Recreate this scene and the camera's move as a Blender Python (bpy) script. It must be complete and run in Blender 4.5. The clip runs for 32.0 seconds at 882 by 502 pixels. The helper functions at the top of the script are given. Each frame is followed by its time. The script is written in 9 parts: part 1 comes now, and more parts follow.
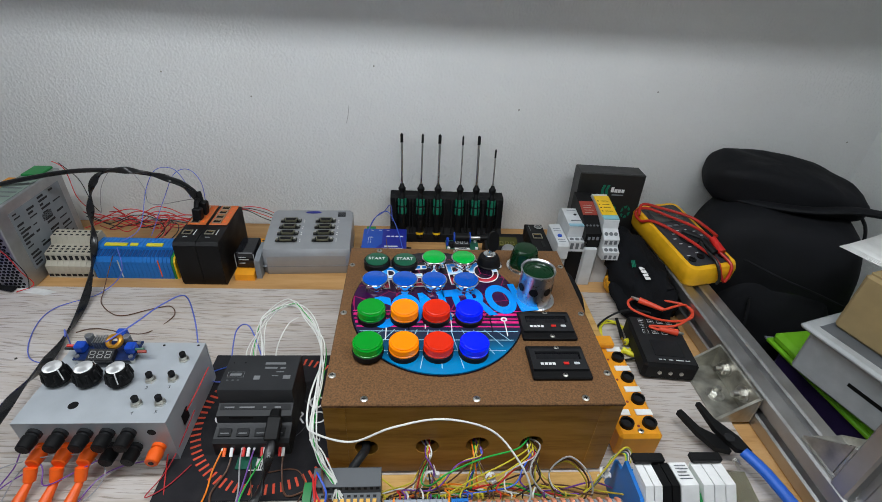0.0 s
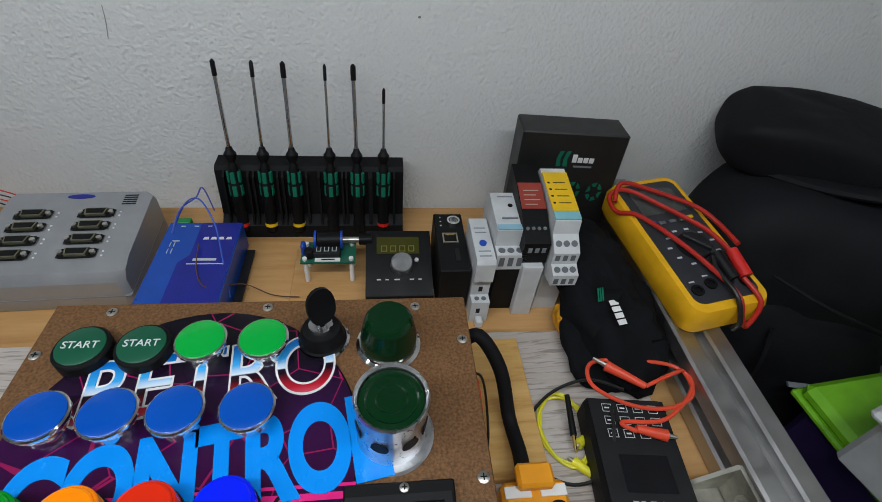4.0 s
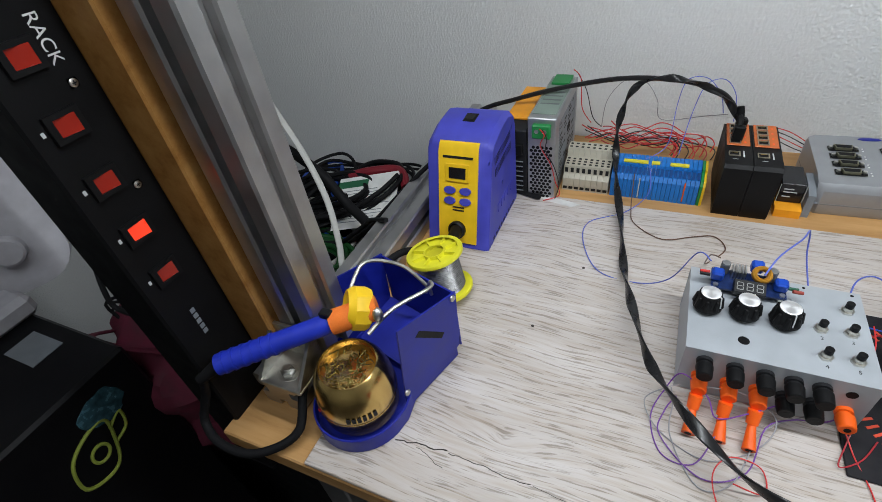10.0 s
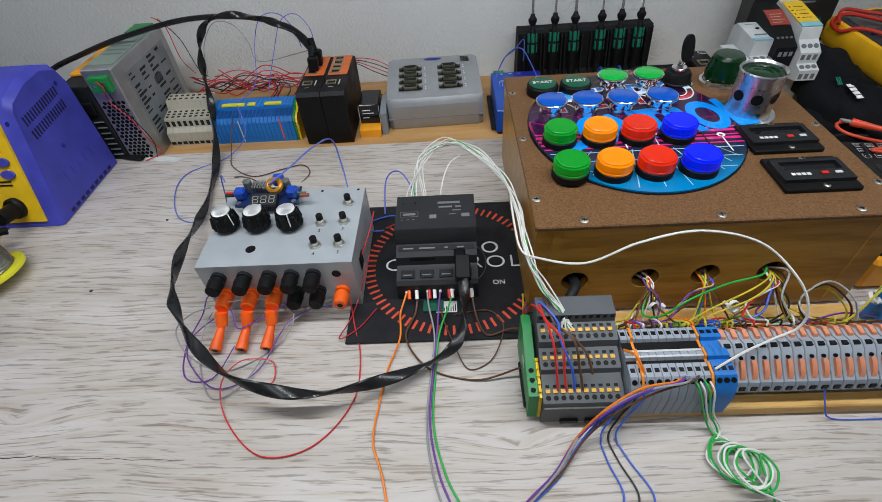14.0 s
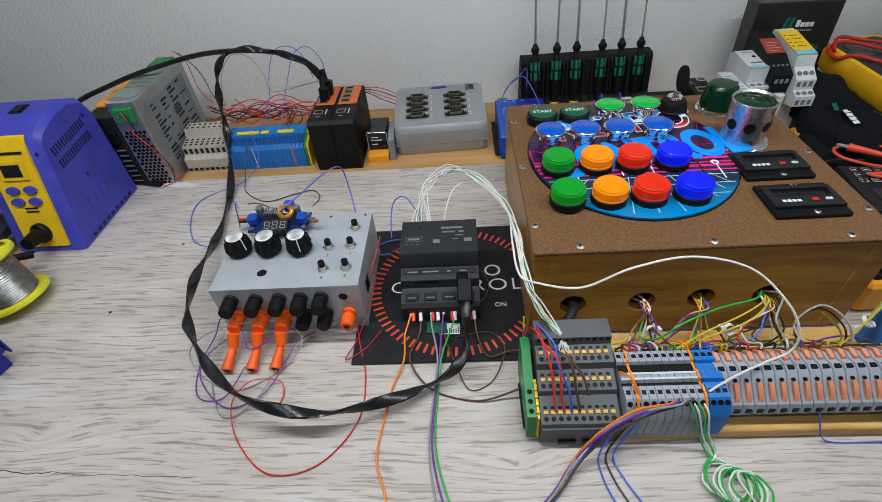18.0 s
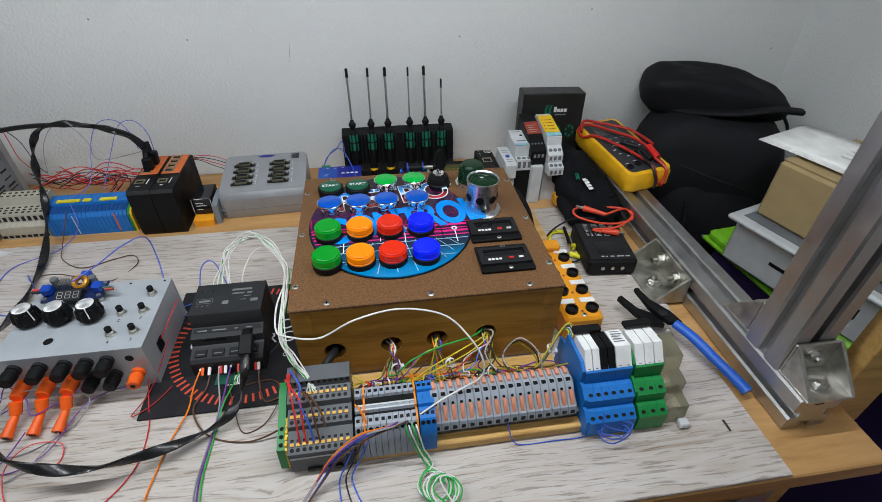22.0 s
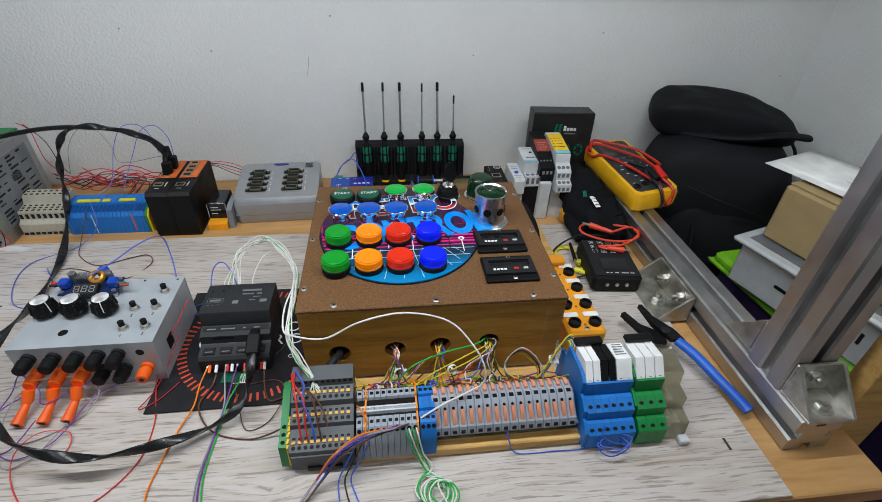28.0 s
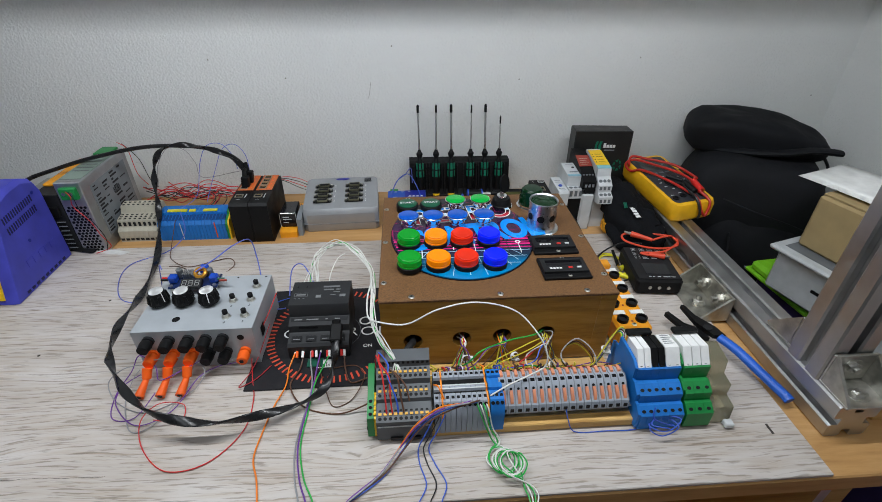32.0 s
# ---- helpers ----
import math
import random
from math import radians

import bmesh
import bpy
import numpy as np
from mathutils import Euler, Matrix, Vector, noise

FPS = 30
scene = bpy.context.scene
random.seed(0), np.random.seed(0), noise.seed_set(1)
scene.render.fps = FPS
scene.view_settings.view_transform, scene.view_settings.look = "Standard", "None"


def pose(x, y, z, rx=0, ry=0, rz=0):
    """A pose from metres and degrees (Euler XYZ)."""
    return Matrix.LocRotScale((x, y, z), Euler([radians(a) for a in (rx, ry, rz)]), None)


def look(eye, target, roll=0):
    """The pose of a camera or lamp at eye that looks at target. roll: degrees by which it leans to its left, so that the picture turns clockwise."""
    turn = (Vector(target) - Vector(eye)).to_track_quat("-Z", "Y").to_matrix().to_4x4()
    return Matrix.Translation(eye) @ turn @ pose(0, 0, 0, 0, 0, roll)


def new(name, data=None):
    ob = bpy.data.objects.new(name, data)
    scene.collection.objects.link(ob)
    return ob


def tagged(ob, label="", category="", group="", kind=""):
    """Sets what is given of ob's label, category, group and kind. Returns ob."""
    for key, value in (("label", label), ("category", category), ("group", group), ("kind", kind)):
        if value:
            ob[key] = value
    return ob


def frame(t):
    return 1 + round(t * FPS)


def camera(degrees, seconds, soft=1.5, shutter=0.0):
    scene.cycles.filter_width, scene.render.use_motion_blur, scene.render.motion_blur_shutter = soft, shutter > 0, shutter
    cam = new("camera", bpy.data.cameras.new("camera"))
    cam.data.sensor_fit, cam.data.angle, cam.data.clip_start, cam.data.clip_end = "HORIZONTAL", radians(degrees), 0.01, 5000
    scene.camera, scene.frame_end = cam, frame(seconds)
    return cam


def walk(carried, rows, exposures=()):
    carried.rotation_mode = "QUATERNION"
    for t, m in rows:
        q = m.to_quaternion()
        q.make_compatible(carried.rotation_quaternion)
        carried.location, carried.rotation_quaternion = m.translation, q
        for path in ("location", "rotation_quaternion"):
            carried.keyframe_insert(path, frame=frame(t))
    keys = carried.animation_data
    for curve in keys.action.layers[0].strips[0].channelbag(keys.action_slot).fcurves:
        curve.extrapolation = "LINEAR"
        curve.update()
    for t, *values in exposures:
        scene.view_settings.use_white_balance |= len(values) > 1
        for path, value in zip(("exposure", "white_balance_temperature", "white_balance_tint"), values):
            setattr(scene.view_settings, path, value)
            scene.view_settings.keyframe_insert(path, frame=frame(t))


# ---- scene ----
EXPOSURES = [(0.0, -0.05), (1.0, -0.14), (2.0, -0.02), (3.0, -0.04), (3.5, -0.12), (4.0, -0.28), (4.5, -0.30), (6.5, -0.06), (8.0, -0.20), (9.0, -0.02), (10.0, 0.2), (11.0, 0.3), (12.0, 0.12), (13.0, 0.0), (20.0, 0.0), (26.5, 0.0), (32.0, 0.02)]
cam = camera(85.5, 32.0, 0.4)
PATH = [
    (0, (-0.0671, -0.2580, 0.4208), (0.0029, 0.5743, -0.1290), 3.61),
    (0.5, (-0.0258, -0.1467, 0.3887), (0.1389, 0.6024, -0.2529), 7.63),
    (1, (0.0604, -0.0382, 0.3586), (0.2073, 0.6620, -0.3401), 5.81),
    (1.5, (0.0787, -0.0075, 0.3509), (0.1907, 0.6892, -0.3577), 3.16),
    (2, (0.0402, 0.0038, 0.3604), (0.0915, 0.7194, -0.3362), 1.42),
    (2.5, (-0.0305, 0.0046, 0.3822), (-0.0536, 0.7458, -0.2887), 0.44),
    (3, (-0.0696, -0.0020, 0.3903), (-0.1318, 0.7488, -0.2673), 0.29),
    (3.5, (-0.0625, 0.0010, 0.3809), (-0.0988, 0.7439, -0.2876), 0.69),
    (4, (0.0655, 0.0231, 0.3450), (0.1883, 0.7398, -0.3415), 6.17),
    (4.5, (0.1286, 0.0285, 0.3119), (0.2899, 0.7244, -0.3879), 5.57),
    (6.5, (0.0221, 0.0074, 0.3474), (-0.0103, 0.7530, -0.3182), 2.05),
    (7, (-0.1559, -0.0474, 0.3646), (-0.3127, 0.7063, -0.2737), 0.77),
    (7.5, (-0.2756, -0.0544, 0.3684), (-0.4374, 0.6968, -0.2715), -2.38),
    (8, (-0.3314, -0.0693, 0.3803), (-0.5106, 0.6778, -0.2599), -4.51),
    (8.5, (-0.3563, -0.0798, 0.3921), (-0.5800, 0.6539, -0.2495), -5.04),
    (9, (-0.4394, -0.1724, 0.3884), (-0.7358, 0.5366, -0.2515), -5.52),
    (9.5, (-0.4389, -0.2489, 0.3924), (-0.7942, 0.4309, -0.2492), -7.18),
    (10, (-0.4522, -0.2675, 0.3841), (-0.8261, 0.3989, -0.2610), -9.19),
    (10.5, (-0.5047, -0.2912, 0.3789), (-0.8333, 0.3974, -0.2674), -9.58),
    (11, (-0.5015, -0.3004, 0.3762), (-0.7892, 0.4054, -0.2712), -9.06),
    (11.5, (-0.4415, -0.2759, 0.3679), (-0.6107, 0.4665, -0.2803), -5.57),
    (12, (-0.3266, -0.2490, 0.3397), (-0.3501, 0.4932, -0.3300), -1.79),
    (12.5, (-0.2368, -0.2469, 0.3399), (-0.2494, 0.4906, -0.3352), -3.68),
    (13, (-0.1929, -0.2467, 0.3367), (-0.2133, 0.4860, -0.3436), -4.29),
    (13.5, (-0.1891, -0.2453, 0.3236), (-0.2250, 0.4650, -0.3794), -4.23),
    (15.5, (-0.1893, -0.2486, 0.3242), (-0.2441, 0.4594, -0.3799), -6.19),
    (16, (-0.1992, -0.2477, 0.3226), (-0.2818, 0.4549, -0.3841), -6.44),
    (16.5, (-0.1949, -0.2494, 0.3264), (-0.2620, 0.4633, -0.3719), -5.62),
    (17, (-0.1818, -0.2546, 0.3388), (-0.2383, 0.4830, -0.3340), -6.06),
    (17.5, (-0.1892, -0.2543, 0.3333), (-0.2536, 0.4715, -0.3516), -6.07),
    (18, (-0.1815, -0.2534, 0.3370), (-0.2411, 0.4827, -0.3373), -5.60),
    (18.5, (-0.1861, -0.2513, 0.3350), (-0.2591, 0.4807, -0.3423), -6.15),
    (19, (-0.1982, -0.2567, 0.3343), (-0.2815, 0.4729, -0.3444), -5.51),
    (19.5, (-0.2082, -0.2542, 0.3373), (-0.2943, 0.4793, -0.3369), -5.09),
    (20, (-0.2066, -0.2568, 0.3385), (-0.2897, 0.4805, -0.3319), -5.18),
    (20.5, (-0.1874, -0.2596, 0.3577), (-0.2516, 0.5043, -0.2845), -3.48),
    (21, (-0.1164, -0.2706, 0.3810), (-0.1944, 0.5052, -0.2451), -5.70),
    (21.5, (-0.0559, -0.2958, 0.3865), (-0.0444, 0.4836, -0.2399), -1.70),
    (22, (-0.0500, -0.3125, 0.3990), (0.0763, 0.4652, -0.2169), 0.89),
    (22.5, (-0.0555, -0.3191, 0.4136), (0.0937, 0.4616, -0.1932), 3.27),
    (23, (-0.0631, -0.3167, 0.4042), (0.0763, 0.4421, -0.2320), 5.80),
    (23.5, (-0.0711, -0.3148, 0.4056), (0.0465, 0.4658, -0.2083), 6.01),
    (24, (-0.0551, -0.3047, 0.4048), (-0.0025, 0.5019, -0.1839), 4.85),
    (24.5, (-0.0300, -0.3035, 0.3944), (-0.0206, 0.5024, -0.1976), 0.89),
    (26.5, (-0.0704, -0.3141, 0.3914), (0.0156, 0.4889, -0.1985), 2.74),
    (27, (-0.0525, -0.3222, 0.3926), (0.0539, 0.4757, -0.2007), 1.99),
    (27.5, (-0.0556, -0.3250, 0.3947), (0.0477, 0.4781, -0.1921), 1.90),
    (28, (-0.0503, -0.3266, 0.3975), (0.0615, 0.4760, -0.1885), 2.20),
    (28.5, (-0.0562, -0.3286, 0.3962), (0.0493, 0.4758, -0.1884), 2.55),
    (29, (-0.0598, -0.3247, 0.4006), (0.0354, 0.4839, -0.1800), 2.61),
    (29.5, (-0.0559, -0.3172, 0.3958), (0.0391, 0.4894, -0.1876), 2.23),
    (30, (-0.0517, -0.3131, 0.3959), (0.0405, 0.4970, -0.1830), 2.14),
    (30.5, (-0.0594, -0.3066, 0.3946), (0.0222, 0.5036, -0.1859), 2.23),
    (31, (-0.0643, -0.3082, 0.3911), (0.0025, 0.5043, -0.1881), 1.25),
    (31.5, (-0.0657, -0.3197, 0.3962), (-0.0125, 0.4965, -0.1792), -0.10),
    (32, (-0.1018, -0.3839, 0.4127), (-0.0350, 0.4480, -0.1382), 0.67),
]
walk(cam, [(t, look(eye, target, roll)) for t, eye, target, roll in PATH], EXPOSURES)

# ---- world, lights ----
world = bpy.data.worlds.new("room_world")
scene.world = world
world.use_nodes = True
world.node_tree.nodes["Background"].inputs[0].default_value = (0.9, 0.95, 1.0, 1)
world.node_tree.nodes["Background"].inputs[1].default_value = 0.03


def area_lamp(name, m, sx, sy, watts, colour):
    data = bpy.data.lights.new(name, "AREA")
    data.shape, data.size, data.size_y, data.energy, data.color = "RECTANGLE", sx, sy, watts, colour
    ob = new(name, data)
    ob.matrix_world = m
    return ob


# LED strip under the shelf over the bench, and the room's ceiling light behind the camera
area_lamp("led_strip_light", pose(-0.16, -0.03, 0.662), 1.18, 0.003, 5.9, (0.90, 0.955, 1.0))
area_lamp("room_light", pose(-0.42, -0.78, 1.56), 1.2, 0.3, 5.6, (0.88, 0.94, 1.0))


# ---- mesh building ----
class Geo:
    """Gathers vertices and faces of one mesh, in the local space of its thing."""

    def __init__(self):
        self.v, self.f, self.weld = [], [], False

    def add(self, verts, faces, m=None):
        n = len(self.v)
        self.v += [tuple(m @ Vector(p)) for p in verts] if m else [tuple(p) for p in verts]
        self.f += [tuple(i + n for i in face) for face in faces]
        return self

    def box(self, x0, y0, z0, x1, y1, z1, bev=0.0, m=None):
        xs, ys, zs = sorted((x0, x1)), sorted((y0, y1)), sorted((z0, z1))
        b = min(bev, 0.45 * min(xs[1] - xs[0], ys[1] - ys[0], zs[1] - zs[0]))
        if b <= 0:
            verts = [(x, y, z) for x in xs for y in ys for z in zs]
            faces = [(0, 1, 3, 2), (4, 6, 7, 5), (0, 4, 5, 1), (2, 3, 7, 6), (0, 2, 6, 4), (1, 5, 7, 3)]
            return self.add(verts, faces, m)
        verts, idx = [], {}
        for i in (0, 1):
            for j in (0, 1):
                for k in (0, 1):
                    p = (xs[i], ys[j], zs[k])
                    s = (1 - 2 * i, 1 - 2 * j, 1 - 2 * k)
                    for a in range(3):
                        q = [p[c] + (0 if c == a else s[c] * b) for c in range(3)]
                        idx[i, j, k, a] = len(verts)
                        verts.append(q)
        faces = []
        for a in range(3):
            u, w = [c for c in range(3) if c != a]
            for side in (0, 1):
                ring = []
                for cu, cw in ((0, 0), (1, 0), (1, 1), (0, 1)):
                    key = [0, 0, 0]
                    key[a], key[u], key[w] = side, cu, cw
                    ring.append(idx[(*key, a)])
                faces.append(tuple(ring if (side == 1) == (a != 1) else ring[::-1]))
        for a in range(3):
            u, w = [c for c in range(3) if c != a]
            for cu in (0, 1):
                for cw in (0, 1):
                    k0, k1 = [0, 0, 0], [0, 0, 0]
                    k0[u] = k1[u] = cu
                    k0[w] = k1[w] = cw
                    k1[a] = 1
                    faces.append((idx[(*k0, u)], idx[(*k1, u)], idx[(*k1, w)], idx[(*k0, w)]))
        for i in (0, 1):
            for j in (0, 1):
                for k in (0, 1):
                    faces.append(tuple(idx[i, j, k, a] for a in range(3)))
        return self.add(verts, faces, m)

    def lathe(self, profile, x=0, y=0, z=0, seg=20, m=None, cap=True):
        """profile: rows of radius and height round the z axis."""
        base = Matrix.Translation((x, y, z))
        m = base if m is None else m @ base
        verts = [(r * math.cos(2 * math.pi * i / seg), r * math.sin(2 * math.pi * i / seg), h) for r, h in profile for i in range(seg)]
        faces = [(k * seg + i, k * seg + (i + 1) % seg, (k + 1) * seg + (i + 1) % seg, (k + 1) * seg + i) for k in range(len(profile) - 1) for i in range(seg)]
        if cap:
            faces += [tuple(range(seg))[::-1], tuple((len(profile) - 1) * seg + i for i in range(seg))]
        return self.add(verts, faces, m)

    def cyl(self, x, y, z, r, h, seg=20, bev=0.0, m=None):
        b = min(bev, r * 0.4, h * 0.4)
        prof = [(r, 0), (r, h)] if b <= 0 else [(r - b, 0), (r, b), (r, h - b), (r - b, h)]
        return self.lathe(prof, x, y, z, seg, m)

    def rod(self, a, b, r, seg=12, r2=None):
        a, b = Vector(a), Vector(b)
        m = Matrix.Translation(a) @ (b - a).to_track_quat("Z", "Y").to_matrix().to_4x4()
        return self.lathe([(r, 0), (r if r2 is None else r2, (b - a).length)], seg=seg, m=m)

    def prism(self, poly, z0, z1, m=None):
        n = len(poly)
        verts = [(x, y, z0) for x, y in poly] + [(x, y, z1) for x, y in poly]
        faces = [tuple(range(n))[::-1], tuple(range(n, 2 * n))] + [(i, (i + 1) % n, n + (i + 1) % n, n + i) for i in range(n)]
        return self.add(verts, faces, m)

    def frame_plate(self, x0, y0, x1, y1, hx0, hy0, hx1, hy1, z0, z1, m=None):
        """A plate with a rectangular hole."""
        o, h = [(x0, y0), (x1, y0), (x1, y1), (x0, y1)], [(hx0, hy0), (hx1, hy0), (hx1, hy1), (hx0, hy1)]
        verts = [(*p, z) for z in (z0, z1) for ring in (o, h) for p in ring]
        faces = []
        for i in range(4):
            j = (i + 1) % 4
            faces += [(8 + i, 8 + j, 12 + j, 12 + i), (j, i, 4 + i, 4 + j), (i, j, 8 + j, 8 + i), (4 + j, 4 + i, 12 + i, 12 + j)]
        return self.add(verts, faces, m)

    def holed(self, x0, z0, x1, z1, holes, y0, y1, seg=20, m=None):
        """A wall in the xz plane from y0 to y1 with a row of round holes (x, z, r), left to right."""
        cuts = [x0] + [(a[0] + b[0]) / 2 for a, b in zip(holes, holes[1:])] + [x1]
        for (hx, hz, r), a, b in zip(holes, cuts, cuts[1:]):
            out, ring = [], []
            for i in range(seg):
                c, s = math.cos(2 * math.pi * i / seg), math.sin(2 * math.pi * i / seg)
                ring.append((hx + r * c, hz + r * s))
                k = min(((b if c > 0 else a) - hx) / c if abs(c) > 1e-6 else 9, ((z1 if s > 0 else z0) - hz) / s if abs(s) > 1e-6 else 9)
                out.append((hx + k * c, hz + k * s))
            for cx, cz in ((a, z0), (b, z0), (a, z1), (b, z1)):
                j = min(range(seg), key=lambda i: (out[i][0] - cx) ** 2 + (out[i][1] - cz) ** 2)
                out[j] = (cx, cz)
            verts = [(px, y, pz) for y in (y0, y1) for row in (out, ring) for px, pz in row]
            faces = []
            for i in range(seg):
                j = (i + 1) % seg
                faces += [(i, j, seg + j, seg + i), (2 * seg + j, 2 * seg + i, 3 * seg + i, 3 * seg + j), (seg + i, seg + j, 3 * seg + j, 3 * seg + i), (j, i, 2 * seg + i, 2 * seg + j)]
            self.add(verts, faces, m)
        return self

    def tube(self, points, r, seg=6, steps=6, flat=1.0, closed=False, twist=0.0):
        """A swept round (or flattened) section along a smooth line through points."""
        p = [Vector(q) for q in points]
        line = []
        n = len(p)
        last = n if closed else n - 1
        for i in range(last):
            a, b, c, d = (p[(i + k) % n] if closed else p[min(max(i + k, 0), n - 1)] for k in (-1, 0, 1, 2))
            for s in range(steps):
                t = s / steps
                line.append(0.5 * ((2 * b) + (c - a) * t + (2 * a - 5 * b + 4 * c - d) * t * t + (3 * b - a - 3 * c + d) * t ** 3))
        if not closed:
            line.append(p[-1])
        verts, up = [], Vector((0.03, 0.05, 1))
        m = len(line)
        for i, q in enumerate(line):
            d = line[(i + 1) % m if closed else min(i + 1, m - 1)] - line[i - 1 if closed else max(i - 1, 0)]
            d = d.normalized() if d.length > 1e-9 else Vector((1, 0, 0))
            side = d.cross(up)
            if side.length < 1e-4:
                side = d.cross(Vector((1, 0, 0)))
            side.normalize()
            up = side.cross(d).normalized()
            for k in range(seg):
                ang = 2 * math.pi * k / seg
                ca, sa, tw = r * math.cos(ang), r * flat * math.sin(ang), twist * i / m
                verts.append(q + side * (ca * math.cos(tw) - sa * math.sin(tw)) + up * (ca * math.sin(tw) + sa * math.cos(tw)))
        faces = [(i * seg + k, i * seg + (k + 1) % seg, ((i + 1) % m) * seg + (k + 1) % seg, ((i + 1) % m) * seg + k) for i in range(m if closed else m - 1) for k in range(seg)]
        if not closed:
            faces += [tuple(range(seg))[::-1], tuple((m - 1) * seg + k for k in range(seg))]
        return self.add(verts, faces)

    def mesh(self, name, mats):
        me = bpy.data.meshes.new(name)
        me.from_pydata(self.v, [], self.f)
        bm = bmesh.new()
        bm.from_mesh(me)
        if self.weld:
            bmesh.ops.remove_doubles(bm, verts=bm.verts, dist=1e-5)
        bmesh.ops.recalc_face_normals(bm, faces=bm.faces)
        bm.to_mesh(me)
        bm.free()
        me.polygons.foreach_set("use_smooth", [True] * len(me.polygons))
        me.set_sharp_from_angle(angle=radians(32))
        for k in mats if isinstance(mats, (list, tuple)) else [mats]:
            me.materials.append(k)
        return me


def part(name, geo, material, parent, label="", m=None):
    ob = new(name, geo.mesh(name, material) if isinstance(geo, Geo) else geo)
    ob.parent = parent
    if m is not None:
        ob.matrix_basis = m
    return tagged(ob, label)


def thing(name, m, label, category, group=""):
    ob = new(name)
    ob.empty_display_size = 0.01
    ob.matrix_basis = m if isinstance(m, Matrix) else Matrix.Translation(m)
    return tagged(ob, label, category, group)


def solo(name, geo, material, m, label, category, group="", kind=""):
    """A thing of one mesh."""
    ob = new(name, geo.mesh(name, material))
    ob.matrix_basis = m if isinstance(m, Matrix) else Matrix.Translation(m)
    return tagged(ob, label, category, group, kind)


def text(body, size, material, parent, m, name="lettering", depth=0.0002, label="", spacing=1.0, weight=0.0):
    data = bpy.data.curves.new(name, "FONT")
    data.body, data.size, data.extrude, data.align_x, data.align_y, data.space_character = body, size, depth, "CENTER", "CENTER", spacing
    data.offset = weight
    tmp = bpy.data.objects.new("tmp", data)
    me = bpy.data.meshes.new_from_object(tmp)
    bpy.data.objects.remove(tmp)
    me.name = name
    me.materials.clear()
    me.materials.append(material)
    ob = new(name, me)
    ob.parent = parent
    ob.matrix_basis = m
    return tagged(ob, label)


# ---- materials ----
def mat(name, col, rough=0.5, metal=0.0, var=0.12, scale=45.0, bump=0.08, fine=700.0, emit=None, power=0.0, clear=0.0, ior=1.45, coat=0.0, sheen=0.0):
    k = bpy.data.materials.new(name)
    k.use_nodes = True
    nt = k.node_tree
    n, l = nt.nodes, nt.links
    p = n["Principled BSDF"]
    p.inputs["Roughness"].default_value, p.inputs["Metallic"].default_value, p.inputs["IOR"].default_value = rough, metal, ior
    p.inputs["Transmission Weight"].default_value, p.inputs["Coat Weight"].default_value = clear, coat
    p.inputs["Sheen Weight"].default_value = sheen
    tc = n.new("ShaderNodeTexCoord")
    big, small = n.new("ShaderNodeTexNoise"), n.new("ShaderNodeTexNoise")
    big.inputs["Scale"].default_value, small.inputs["Scale"].default_value = scale, fine
    big.inputs["Detail"].default_value = 6
    l.new(tc.outputs["Object"], big.inputs["Vector"])
    l.new(tc.outputs["Object"], small.inputs["Vector"])
    mix = n.new("ShaderNodeMix")
    mix.data_type = "RGBA"
    mix.inputs[6].default_value = (*[c * (1 - var) for c in col], 1)
    mix.inputs[7].default_value = (*[min(1, c * (1 + var)) for c in col], 1)
    ramp = n.new("ShaderNodeMapRange")
    ramp.inputs[1].default_value, ramp.inputs[2].default_value = 0.3, 0.7
    l.new(big.outputs["Fac"], ramp.inputs[0])
    l.new(ramp.outputs[0], mix.inputs[0])
    l.new(mix.outputs[2], p.inputs["Base Color"])
    rr = n.new("ShaderNodeMapRange")
    rr.inputs[1].default_value, rr.inputs[2].default_value, rr.inputs[3].default_value, rr.inputs[4].default_value = 0.3, 0.7, max(0.02, rough * 0.85), min(1, rough * 1.18)
    l.new(big.outputs["Fac"], rr.inputs[0])
    l.new(rr.outputs[0], p.inputs["Roughness"])
    if bump:
        bn = n.new("ShaderNodeBump")
        bn.inputs["Strength"].default_value, bn.inputs["Distance"].default_value = bump, 0.0006
        l.new(small.outputs["Fac"], bn.inputs["Height"])
        l.new(bn.outputs["Normal"], p.inputs["Normal"])
    if emit:
        p.inputs["Emission Color"].default_value, p.inputs["Emission Strength"].default_value = (*emit, 1), power
    return k


def node_mat(name):
    k = bpy.data.materials.new(name)
    k.use_nodes = True
    n, l = k.node_tree.nodes, k.node_tree.links
    return k, n, l, n["Principled BSDF"], n.new("ShaderNodeTexCoord")


def ramp_node(n, stops):
    r = n.new("ShaderNodeValToRGB")
    e = r.color_ramp.elements
    while len(e) < len(stops):
        e.new(0.5)
    for s, (pos, c) in zip(e, stops):
        s.position, s.color = pos, (*c, 1)
    return r


